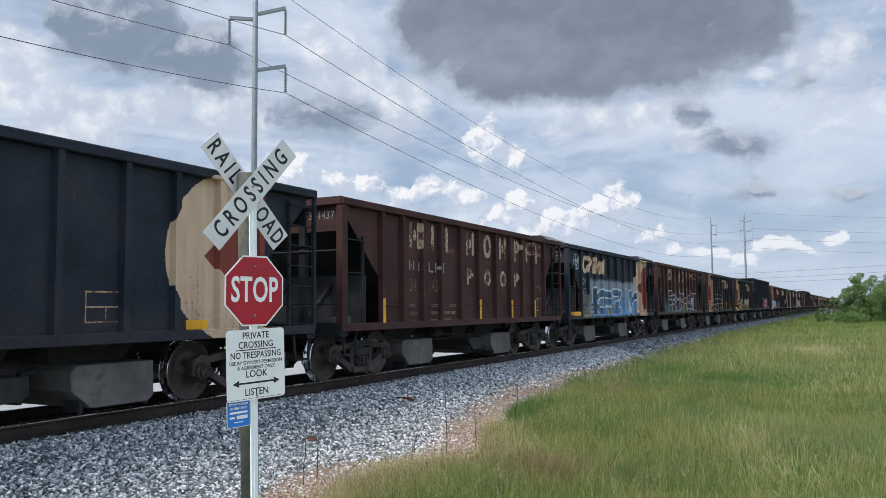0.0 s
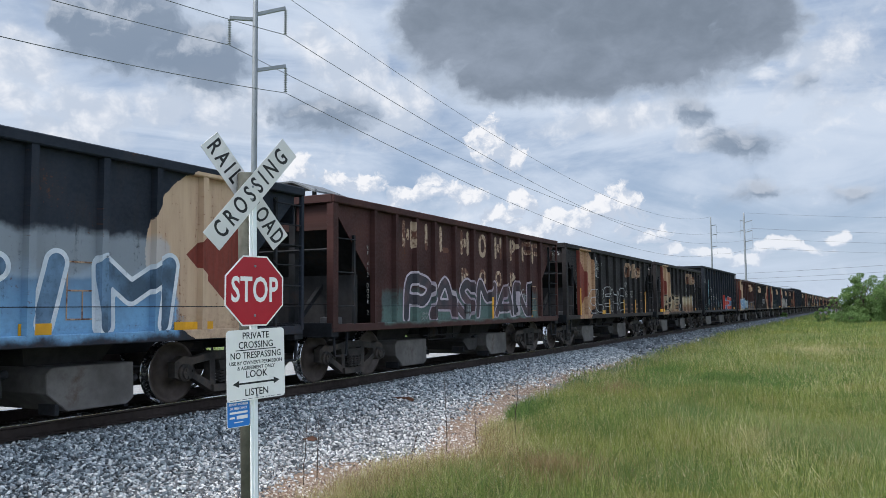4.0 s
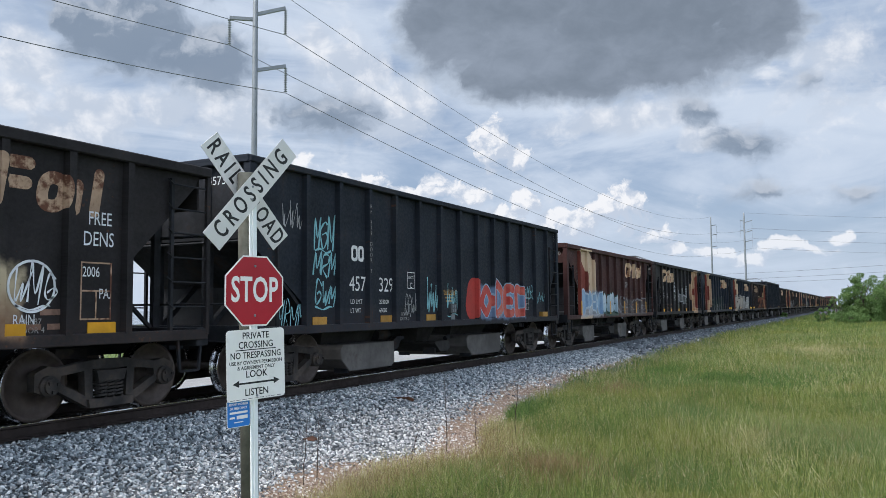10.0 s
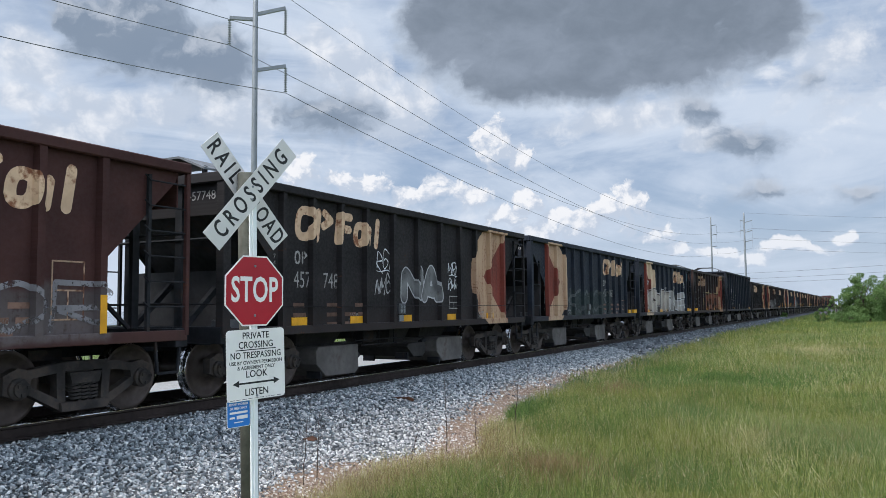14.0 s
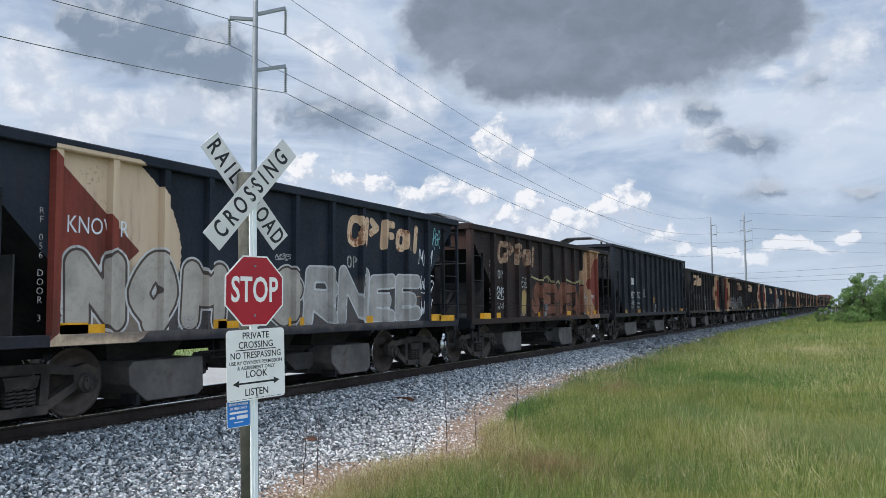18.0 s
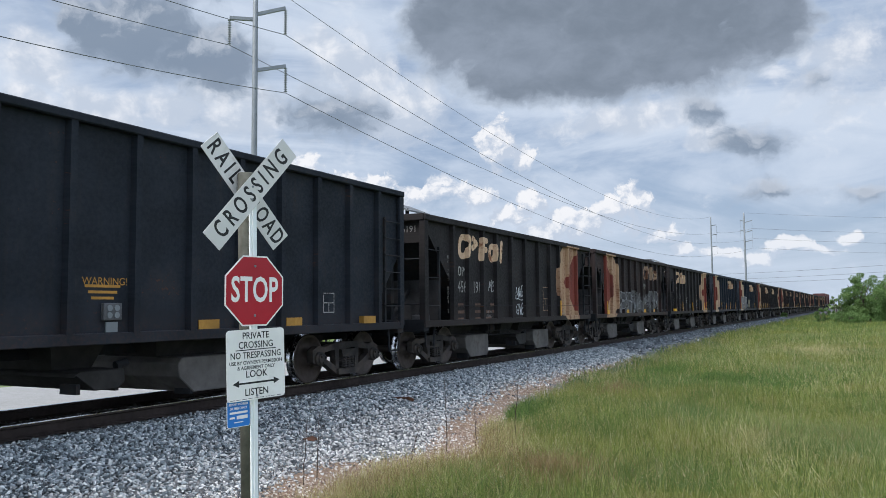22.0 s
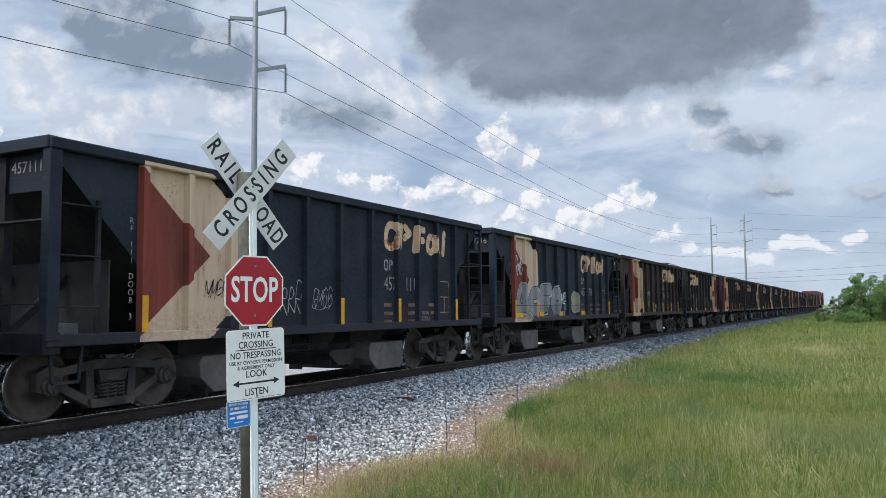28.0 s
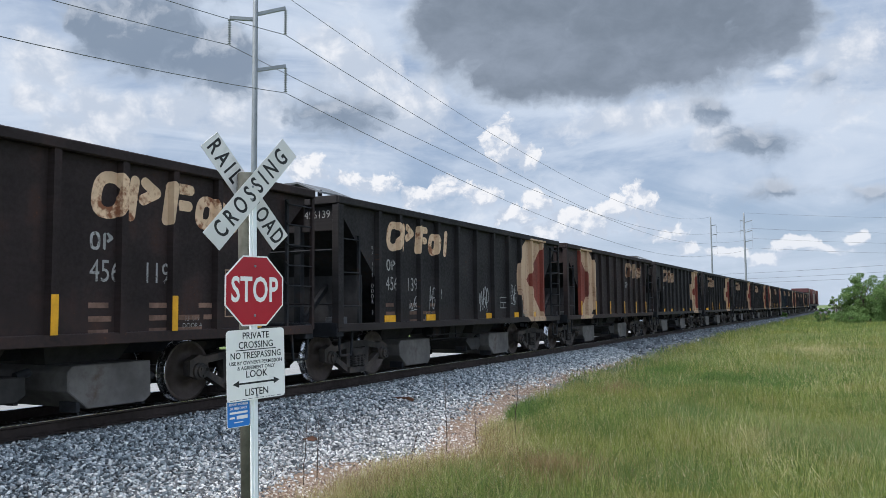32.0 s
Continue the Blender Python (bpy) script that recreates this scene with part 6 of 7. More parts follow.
    if idx == 11:
        words_on_side(car, "DEMO!", 10.05, 1.72, 0.17, LINE_PAINT[WHITE_S], "sprayed_lettering", squeeze=0.9)
        scrawl(car, 9.2, 1.5, 0.5, 0.45, 41, LINE_PAINT[GREY_S], 4, 0.02)
    if idx in (2, 5, 6, 8, 13, 20, 23):
        for o in car.children:
            if o.name.startswith("stone_load"):
                o.location.z = 0.15
    if idx in (2, 3, 8, 11, 12, 13, 15, 19, 21, 24):
        end_cover(car, 3.80 if kind == "l" else TOP_Z)
    train.append((car, FRONTS[idx]))
for proto in (SHORT, LONG):
    for o in list(proto.children_recursive) + [proto]:
        bpy.data.objects.remove(o)


# ---------------------------------------------------------------- engines at the far end
def engine(front):
    e = new("locomotive")
    L = 21.5
    bm = bm_new()
    box(bm, -1.4, 1.4, 0.2, L - 0.2, 1.15, 1.55)
    part("frame", bm, M_STEEL_DARK, e, bevel=0.03)
    bm = bm_new()
    box(bm, -0.95, 0.95, 1.6, 15.6, 1.55, 4.3)
    part("long_hood", bm, M_LOCO, e, bevel=0.12)
    bm = bm_new()
    box(bm, -1.5, 1.5, 15.8, 18.0, 1.55, 4.6)
    cab = part("cab", bm, M_LOCO, e, bevel=0.12)
    for s in (1, -1):
        bm = bm_new()
        box(bm, min(s * 1.48, s * 1.51), max(s * 1.48, s * 1.51), 16.2, 17.6, 3.3, 4.1)
        part("window", bm, M_GLASS, cab)
    bm = bm_new()
    box(bm, -0.9, 0.9, 18.0, 20.4, 1.55, 3.4)
    part("nose", bm, M_LOCO, e, bevel=0.15)
    bm = bm_new()
    box(bm, -1.55, 1.55, 0.4, 4.6, 3.7, 4.5)
    part("radiator", bm, M_LOCO, e, "flared red radiator housing", bevel=0.08)
    bm = bm_new()
    box(bm, -1.3, 1.3, 7.4, 13.2, 0.45, 1.15)
    part("fuel_tank", bm, M_STEEL_DARK, e, bevel=0.15)
    for y in (0.25, L - 0.25):
        for x in (-1.35, -0.5, 0.5, 1.35):
            bm = bm_new()
            bar(bm, (x, y, 1.5), (x, y, 2.5), 0.04, sides=6)
            part("handrail", bm, M_YELLOW, e)
    add_trucks(e, (2.3, 4.1, 17.2, 19.0))
    e.location = (TRACK_X, front, 0)
    return tagged(e, "red and dark diesel locomotive coupled in the train", "locomotive", "engines of the train")


last = FRONTS[-1] + 12.95
for k in range(2):
    train.append((engine(last + k * 22.3), last + k * 22.3))


# ---------------------------------------------------------------- sky backdrop (drifting clouds over the far fields)
def build_sky_backdrop():
    m = bpy.data.materials.new("cloudy_sky")
    m.use_nodes = True
    nt = m.node_tree
    nt.nodes.remove(nt.nodes["Principled BSDF"])
    em = N(nt, "ShaderNodeEmission")
    nt.links.new(sky_node(nt, COORD(nt)), em.inputs[0])
    em.inputs[1].default_value = 0.70
    nt.links.new(em.outputs[0], nt.nodes["Material Output"].inputs[0])
    verts, faces = [], []
    na, ne, rad = 48, 16, 3500.0
    for j in range(ne + 1):
        el = radians(-1.5 + 41.5 * j / ne)
        for i in range(na + 1):
            az = radians(-100 + 150 * i / na)
            verts.append((rad * math.cos(el) * math.sin(az), rad * math.cos(el) * math.cos(az), rad * math.sin(el)))
    for j in range(ne):
        for i in range(na):
            a = j * (na + 1) + i
            faces.append((a, a + na + 1, a + na + 2, a + 1))
    ob = new("sky_backdrop", quick_mesh("sky_backdrop", verts, faces, m))
    ob.location = EYE
    return tagged(smooth(ob), "broken grey and white clouds over pale blue sky", "sky", kind="structure")


sky_backdrop = build_sky_backdrop()

# ---------------------------------------------------------------- crossing sign
SIGN_AT = Vector((-4.694, 5.461, 1.531))
SIGN_R = Vector((0.2347, 0.9720, 0)).normalized()
SIGN_N = Vector((0.9720, -0.2347, 0)).normalized()
SIGN_POSE = Matrix(((SIGN_R.x, 0, SIGN_N.x, SIGN_AT.x), (SIGN_R.y, 0, SIGN_N.y, SIGN_AT.y), (0, 1, 0, SIGN_AT.z), (0, 0, 0, 1)))


def plate_part(name, pts, z0, z1, material, parent, m=Matrix(), label="", bevel=0.0):
    bm = bm_new()
    prism(bm, pts, "z", z0, z1)
    ob = part(name, bm, material, parent, label, bevel)
    ob.matrix_basis = m
    return ob


def rect(w, h, r=0.0, n=4):
    if not r:
        return [(-w / 2, -h / 2), (w / 2, -h / 2), (w / 2, h / 2), (-w / 2, h / 2)]
    out = []
    for cx, cy, a0 in ((w / 2 - r, -h / 2 + r, -90), (w / 2 - r, h / 2 - r, 0), (-w / 2 + r, h / 2 - r, 90), (-w / 2 + r, -h / 2 + r, 180)):
        for k in range(n + 1):
            a = radians(a0 + 90 * k / n)
            out.append((cx + r * math.cos(a), cy + r * math.sin(a)))
    return out


def octagon(r):
    return [(r / math.cos(math.pi / 8) * math.cos(math.pi / 8 + k * math.pi / 4), r / math.cos(math.pi / 8) * math.sin(math.pi / 8 + k * math.pi / 4)) for k in range(8)]


def words_on(parent, text, x, y, z, size, material, turn=0.0, bold=0.0, squeeze=1.0, spacing=1.0, name="lettering"):
    ob = part(name, letters(text, size, material, bold, spacing, "CENTER", squeeze), None, parent)
    ob.matrix_basis = pose(x, y, z, 0, 0, turn)
    return ob


def bolt(parent, x, y, z, r=0.011):
    bm = bm_new()
    lathe(bm, [(r, 0), (r, 0.005), (r * 0.6, 0.009)], "z", (x, y, z), 10)
    return part("bolt", bm, M_GALV, parent)


def crossing_sign():
    sign = new("crossing_sign")
    sign.matrix_basis = SIGN_POSE
    # sign space: x along the face, y up, z towards the road user
    bm = bm_new()
    lathe(bm, [(0.078, -2.55), (0.076, 1.042), (0.070, 1.052), (0.02, 1.054)], "y", (0, 0, 0), 22)
    wood = smooth(part("wooden_post", bm, M_WOOD_POST, sign, "weathered grey-green round timber post"))
    wood.matrix_basis = pose(0.032, 0, -0.118, 0, 0, 1.4)
    bm = bm_new()
    prism(bm, [(-0.035, -0.03), (0.035, -0.03), (0.035, -0.012), (0.012, -0.012), (0.012, 0.0), (-0.012, 0.0), (-0.012, -0.012), (-0.035, -0.012)], "y", -2.55, 0.98)
    wp = part("white_post", bm, M_WHITE_POST, sign, "slim white channel post")
    wp.matrix_basis = pose(0.022, 0, 0.0, 0, 0, 1.0)
    # crossbuck
    cx, cy = -0.025, 0.862
    turn = 48.3
    back = plate_part("crossbuck_blade", rect(1.163, 0.222), -0.206, -0.200, M_BLADE, sign, pose(0.067, 0.891, 0, 0, 0, -48.0), "white blade with black letters and clipped ends")
    words_on(back, "RAIL", -0.345, 0.0, -0.1992, 0.222, M_BLACK, 0, 0.0045, 0.66, 1.5)
    words_on(back, "ROAD", 0.325, 0.0, -0.1992, 0.222, M_BLACK, 0, 0.0045, 0.66, 1.3)
    front = plate_part("crossbuck_blade", rect(1.22, 0.215), 0.016, 0.020, M_BLADE, sign, pose(cx, cy, 0, 0, 0, turn), "white blade with black letters")
    words_on(front, "CROSSING", 0.0, 0.0, 0.0208, 0.215, M_BLACK, 0, 0.0045, 0.70, 1.6)
    bolt(front, 0.04, 0.03, 0.020)
    bolt(front, -0.05, -0.04, 0.020)
    # stop sign
    stop = plate_part("stop_plate", octagon(0.305), 0.020, 0.023, M_SIGN_WHITE, sign, pose(0.008, 0, 0), "red octagonal plate with a white border")
    plate_part("red_field", octagon(0.292), 0.0232, 0.0240, M_SIGN_RED, stop)
    words_on(stop, "STOP", 0.0, 0.0, 0.0246, 0.305, M_SIGN_WHITE, 0, 0.006, 0.66, 1.03)
    bolt(stop, 0.0, 0.215, 0.024)
    bolt(stop, 0.0, -0.215, 0.024)
    # white notice
    note = plate_part("notice_plate", rect(0.605, 0.605, 0.035), 0.020, 0.023, M_SIGN_WHITE, sign, pose(0.03, -0.634, 0, 0, 0, 1.8), "white notice plate with black print")
    for text, y, size, sq in (("PRIVATE", 0.247, 0.082, 0.92), ("CROSSING", 0.168, 0.082, 0.92), ("NO TRESPASSING", 0.080, 0.078, 0.86), ("USE BY OWNER'S PERMISSION", 0.018, 0.043, 0.95), ("& AGREEMENT ONLY", -0.026, 0.043, 0.95), ("LOOK", -0.082, 0.085, 0.95), ("LISTEN", -0.236, 0.085, 0.95)):
        words_on(note, text, 0.0, y, 0.0235, size, M_BLACK, 0, 0.001, sq)
    bm = bm_new()
    box(bm, -0.21, 0.21, 0.124, 0.132, 0.0232, 0.0236)
    part("rule", bm, M_BLACK, note)
    bm = bm_new()
    prism(bm, [(-0.245, -0.192), (-0.18, -0.222), (-0.18, -0.200), (0.18, -0.200), (0.18, -0.222), (0.245, -0.192), (0.18, -0.162), (0.18, -0.184), (-0.18, -0.184), (-0.18, -0.162)], "z", 0.0232, 0.0236)
    part("arrow", bm, M_BLACK, note, "black double-headed arrow").location.y = 0.036
    bm = bm_new()
    for k in range(9):
        box(bm, -0.27 + k * 0.06, -0.27 + k * 0.06 + 0.045, -0.291, -0.287, 0.0232, 0.0236)
    part("print_line", bm, M_BLACK, note)
    bolt(note, 0.0, 0.19, 0.0236)
    bolt(note, 0.0, -0.27, 0.0236)
    # blue emergency plate, writing as bars
    blue = plate_part("emergency_plate", rect(0.235, 0.235, 0.02), -0.028, -0.025, M_SIGN_WHITE, sign, pose(-0.114, -1.045, 0, 0, 0, 1.5), "blue emergency notice plate")
    plate_part("blue_field", rect(0.225, 0.225, 0.018), -0.0248, -0.0244, M_SIGN_BLUE, blue)
    words_on(blue, "REPORT PROBLEM", 0.0, 0.076, -0.0240, 0.028, M_SIGN_WHITE, 0, 0.0006, 0.85)
    words_on(blue, "OR EMERGENCY", 0.0, 0.042, -0.0240, 0.028, M_SIGN_WHITE, 0, 0.0006, 0.85)
    for y, w, h in ((0.006, 0.18, 0.018), (-0.075, 0.09, 0.008)):
        bm = bm_new()
        box(bm, -w / 2, w / 2, y - h / 2, y + h / 2, -0.0242, -0.0238)
        part("print_bar", bm, M_SIGN_WHITE, blue)
    bm = bm_new()
    box(bm, -0.09, -0.04, -0.043, -0.027, -0.0242, -0.0238)
    part("print_bar", bm, M_SIGN_WHITE, blue)
    bm = bm_new()
    box(bm, -0.02, 0.09, -0.05, -0.02, -0.0242, -0.0238)
    part("print_bar", bm, M_SIGN_WHITE, blue)
    return tagged(sign, "railroad crossbuck with stop plate and white notice on weathered posts", "road sign")


crossing_sign()


# ---------------------------------------------------------------- power line
def insulator(parent, top, length, r=0.12):
    bm = bm_new()
    prof, z, n = [], 0.0, 11
    for k in range(n):
        prof += [(0.03, z), (r, z - length / n * 0.35), (r, z - length / n * 0.5), (0.03, z - length / n * 0.7)]
        z -= length / n
    lathe(bm, prof, "z", top, 10)
    return part("insulator", bm, M_INSUL, parent)


def power_pole(base, top_z, arms, r0, r1, label):
    """A tapered steel pole. arms: (side, height at the pole, reach, rise)."""
    pole = new("power_pole")
    pole.location = base
    bm = bm_new()
    h = top_z - base[2]
    lathe(bm, [(r0, -0.02), (r0 * 0.97, 0.3), ((r0 + r1) / 2, h / 2), (r1, h - 0.05), (r1 * 0.8, h)], "z", (0, 0, 0), 14)
    smooth(part("shaft", bm, M_GALV, pole, "tapered grey steel shaft"))
    ends = []
    for dx, dy, z, rise in arms:
        bm = bm_new()
        bar(bm, (0, 0, z - base[2]), (dx, dy, z + rise - base[2]), 0.16, 0.2)
        arm = part("cross_arm", bm, M_GALV, pole)
        ln = 1.55 if base[1] < 100 else 1.9
        insulator(arm, (dx, dy, z + rise - base[2] - 0.1), ln, 0.11 if base[1] < 100 else 0.018)
        ends.append(Vector((base[0] + dx, base[1] + dy, z + rise - 0.1 - ln)))
    tagged(pole, label, "power pole", "steel poles of the power line")
    return ends


def wire(a, b, sag, r=0.021, label="thin power wire hanging between poles"):
    a, b = Vector(a), Vector(b)
    n = 40
    along = (b - a).normalized()
    side = along.cross(Vector((0, 0, 1))).normalized()
    verts, faces = [], []
    for k in range(n + 1):
        t = k / n
        p = a.lerp(b, t)
        p.z -= sag * 4 * t * (1 - t)
        for q in range(5):
            c, s = math.cos(q * math.tau / 5) * r, math.sin(q * math.tau / 5) * r
            verts.append(p + side * c + Vector((0, 0, s)))
    for k in range(n):
        for q in range(5):
            faces.append((k * 5 + q, k * 5 + (q + 1) % 5, k * 5 + 5 + (q + 1) % 5, k * 5 + 5 + q))
    me = quick_mesh("power_wire", verts, faces, M_WIRE)
    return tagged(new("power_wire", me), label, "wire", "wires of the power line")


P1 = (-31.291, 36.455, FIELD_Z)
P2 = (-32.599, 211.531, FIELD_Z)
P3 = (-24.813, 213.197, FIELD_Z)
e1 = power_pole(P1, 21.4, ((1.19, 1.34, 18.95, 0.62), (-1.18, -0.90, 18.65, 0.02), (1.05, 1.55, 15.55, 0.52)), 0.20, 0.15, "tall grey steel power pole with three arms and insulators")
e2 = power_pole(P2, 23.9, ((1.2, 0.9, 21.6, 0.25), (1.2, 0.9, 19.2, 0.25), (1.2, 0.9, 16.2, 0.25)), 0.26, 0.16, "tall grey steel power pole with arms on one side")
e3 = power_pole(P3, 24.6, ((1.8, 0.5, 22.1, 0.5), (1.8, 0.5, 19.6, 0.5), (1.8, 0.5, 17.2, 0.5), (-0.9, -0.2, 22.4, 0.4), (-0.9, -0.2, 19.9, 0.4)), 0.30, 0.18, "tall grey steel power pole with arms on both sides")
wire(e1[0], e2[1], 4.25)
wire(e1[1], e2[0], 4.0)
wire(e1[2], e2[2], 4.0)
wire(e1[0], e1[0] + Vector((3.85, -100, 5)), 5.0)
wire(e1[1], e1[1] + Vector((-1.81, -140, 7)), 6.0)
wire(e1[2], e1[2] + Vector((6.85, -100, 0)), 4.0)
wire((P1[0], P1[1], 21.4), (P2[0], P2[1], 23.9), 5.25, 0.018)
wire((P1[0], P1[1], 21.4), (P1[0] + 4.02, P1[1] - 120, 25.0), 4.0, 0.018)
for k in range(3):
    wire(e3[k], e3[k] + Vector((150, 45, -0.5)), 3.0, 0.025)
    wire(e2[k], e3[min(k, 2)], 0.4, 0.025)
wire((P3[0], P3[1], 24.6), (P3[0] + 150, P3[1] + 45, 23.5), 3.0, 0.02)
for z0, z1 in ((7.6, 9.6), (6.6, 8.4), (5.9, 7.4)):
    wire((-41.4, 169.7, z0), (38.8, 140.3, z1), 0.9, 0.022, "thin low power wire over the meadow")


# ---------------------------------------------------------------- loose stones
rng = np.random.default_rng(7)


def stones(name, centres, sizes, material, label):
    """Angular crushed stones, each a jittered eight-cornered block."""
    n = len(centres)
    cube = np.array([(-1, -1, -1), (1, -1, -1), (1, 1, -1), (-1, 1, -1), (-1, -1, 1), (1, -1, 1), (1, 1, 1), (-1, 1, 1)], float)
    tri = np.array([(0, 2, 1), (0, 3, 2), (4, 5, 6), (4, 6, 7), (0, 1, 5), (0, 5, 4), (1, 2, 6), (1, 6, 5), (2, 3, 7), (2, 7, 6), (3, 0, 4), (3, 4, 7)])
    pts = cube[None] * rng.uniform(0.3, 1.0, (n, 8, 3))
    pts *= np.stack([rng.uniform(0.8, 1.6, n), rng.uniform(0.6, 1.2, n), rng.uniform(0.3, 0.8, n)], 1)[:, None, :]
    q = rng.normal(size=(n, 4)) * np.array([1.0, 0.38, 0.38, 1.0])
    q /= np.linalg.norm(q, axis=1, keepdims=True)
    w, x, y, z = q.T
    R = np.stack([1 - 2 * (y * y + z * z), 2 * (x * y - z * w), 2 * (x * z + y * w), 2 * (x * y + z * w), 1 - 2 * (x * x + z * z), 2 * (y * z - x * w), 2 * (x * z - y * w), 2 * (y * z + x * w), 1 - 2 * (x * x + y * y)], 1).reshape(n, 3, 3)
    pts = np.einsum("nij,nkj->nki", R, pts) * sizes[:, None, None] + centres[:, None, :]
    tris = tri[None] + (np.arange(n) * 8)[:, None, None]
    ob = new(name, np_mesh(name, pts.reshape(-1, 3), tris.reshape(-1, 3), material))
    return tagged(ob, label, "gravel", kind="stuff")


def bed_np(x):
    d = np.abs(x - TRACK_X)
    return np.where(d < 1.55, -0.20, np.where(d < 3.75, -0.20 - (d - 1.55) * 0.53 / 2.2, -0.73 - (d - 3.75) * 0.02))


def scatter(n, x0, x1, y0, y1, power=1.0):
    x = rng.uniform(x0, x1, n)
    y = y0 + (y1 - y0) * rng.uniform(0, 1, n) ** power
    return x, y


toes = np.array([toe(-4 + 0.1 * k) for k in range(1700)])


def toe_np(y):
    return toes[np.clip(((y + 4) * 10).astype(int), 0, 1699)]


x, y = scatter(92000, 0.0, 1.0, 4.0, 30.0, 1.45)
edge = toe_np(y)
x = -8.95 + (edge + 0.25 + 8.95) * x
mix = (x - (-7.4)) + rng.normal(0, 0.8, len(x)) + 0.35 * np.sin(y * 0.7) - 0.06 * np.maximum(0, y - 14)
tan = x + rng.normal(0, 0.2, len(x)) > edge - 0.95 + 0.05 * np.maximum(0, y - 12)
inside = x < edge + rng.normal(0.05, 0.12, len(x))
size = rng.uniform(0.012, 0.029, len(x)) * (1 + 0.016 * y)
for sel, name, mt, lab, k in (((mix < 0) & inside & ~tan, "dark_stones", M_STONE_DARK, "fresh dark blue-grey crushed stone", 1.0), ((mix >= 0) & inside & ~tan, "pale_stones", M_STONE_LIGHT, "pale dusty crushed limestone", 0.9), (inside & tan, "tan_stones", M_STONE_TAN, "tan grit and small stones", 0.55)):
    sx, sy, ss = x[sel], y[sel], size[sel] * k
    low = np.array([FIELD_Z + lumps(px, py) for px, py in zip(sx, sy)]) if k == 0.55 else np.full(len(sx), FIELD_Z - 0.02)
    stones(name, np.stack([sx, sy, np.maximum(bed_np(sx), low + (0.01 if k == 0.55 else 0.0)) + ss * 0.35 + rng.uniform(0, 0.012, len(sx))], 1), ss, mt, lab)
x, y = scatter(26000, -8.95, -6.3, 30.0, 110.0, 1.4)
keep = x < toe_np(y) + 0.2
x, y = x[keep], y[keep]
ss = rng.uniform(0.04, 0.075, len(x)) * (1 + 0.004 * y)
light = rng.uniform(0, 1, len(x)) < 0.03
for sel, name, mt, lab in ((~light, "dark_stones", M_STONE_FAR, "fresh dark blue-grey crushed stone"), (light, "pale_stones", M_STONE_LIGHT, "pale dusty crushed limestone")):
    stones(name, np.stack([x[sel], y[sel], bed_np(x[sel]) + ss[sel] * 0.2], 1), ss[sel], mt, lab)
# between and behind the rails: stones coloured darker for the train's shade
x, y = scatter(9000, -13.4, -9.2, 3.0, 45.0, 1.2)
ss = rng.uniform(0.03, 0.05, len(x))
stones("dark_stones", np.stack([x, y, bed_np(x) + 0.012], 1), ss, M_STONE_SHADE, "crushed stone between the rails, coloured dark for the train's shade")


# ---------------------------------------------------------------- grass
def blades(name, x, y, base_z, height, width, lean, material, label):
    """Curved, tapered grass blades: three cross sections each."""
    n = len(x)
    a = rng.uniform(0, math.tau, n)
    dx, dy = np.cos(a), np.sin(a)
    f = rng.uniform(0, math.tau, n)
    wx, wy = np.cos(f) * width / 2, np.sin(f) * width / 2
    b = rng.uniform(0.05, 1.0, n) * lean
    v = np.zeros((n, 5, 3))
    for k, (t, ww) in enumerate(((0.0, 1.0), (0.55, 0.8))):
        cx, cy, cz = x + dx * b * height * t * t, y + dy * b * height * t * t, base_z + height * t * (1 - 0.25 * b * t)
        v[:, 2 * k] = np.stack([cx - wx * ww, cy - wy * ww, cz], 1)
        v[:, 2 * k + 1] = np.stack([cx + wx * ww, cy + wy * ww, cz], 1)
    v[:, 4] = np.stack([x + dx * b * height, y + dy * b * height, base_z + height * (1 - 0.42 * b * b)], 1)
    tri = np.array([(0, 1, 3), (0, 3, 2), (2, 3, 4)])
    tris = tri[None] + (np.arange(n) * 5)[:, None, None]
    ob = new(name, np_mesh(name, v.reshape(-1, 3), tris.reshape(-1, 3), material))
    return tagged(ob, label, "grass", kind="stuff")


def clumpy(x, y, s=0.9):
    return 0.5 + 0.25 * (np.sin(x * 1.7 * s + 0.6 * np.sin(y * 1.1 * s)) + np.sin(y * 1.3 * s + 1.7 * np.sin(x * 0.8 * s)))


def field(n, y0, y1, power, xr, height, width, lean, material, name, label, edge_shift=0.0):
    y = y0 + (y1 - y0) * rng.uniform(0, 1, n) ** power
    lo = toe_np(y) + edge_shift
    hi = 0.075 * y + xr
    x = lo + (hi - lo) * rng.uniform(0, 1, n)
    near = np.clip((x - lo) / 0.9, 0.0, 1.0)
    keep = rng.uniform(0, 1, n) < 0.25 + 0.75 * near
    x, y, near = x[keep], y[keep], near[keep]
    h = height * (0.55 + 0.45 * near) * rng.uniform(0.55, 1.25, len(x)) * (0.55 + 0.45 * clumpy(x, y) + 0.45 * clumpy(x + 9, y, 0.31))
    return blades(name, x, y, np.maximum(FIELD_Z, np.where(x < TRACK_X + 3.75, bed_np(x), -9.0)) - 0.03, h, width * rng.uniform(0.7, 1.3, len(x)), lean, material, label)


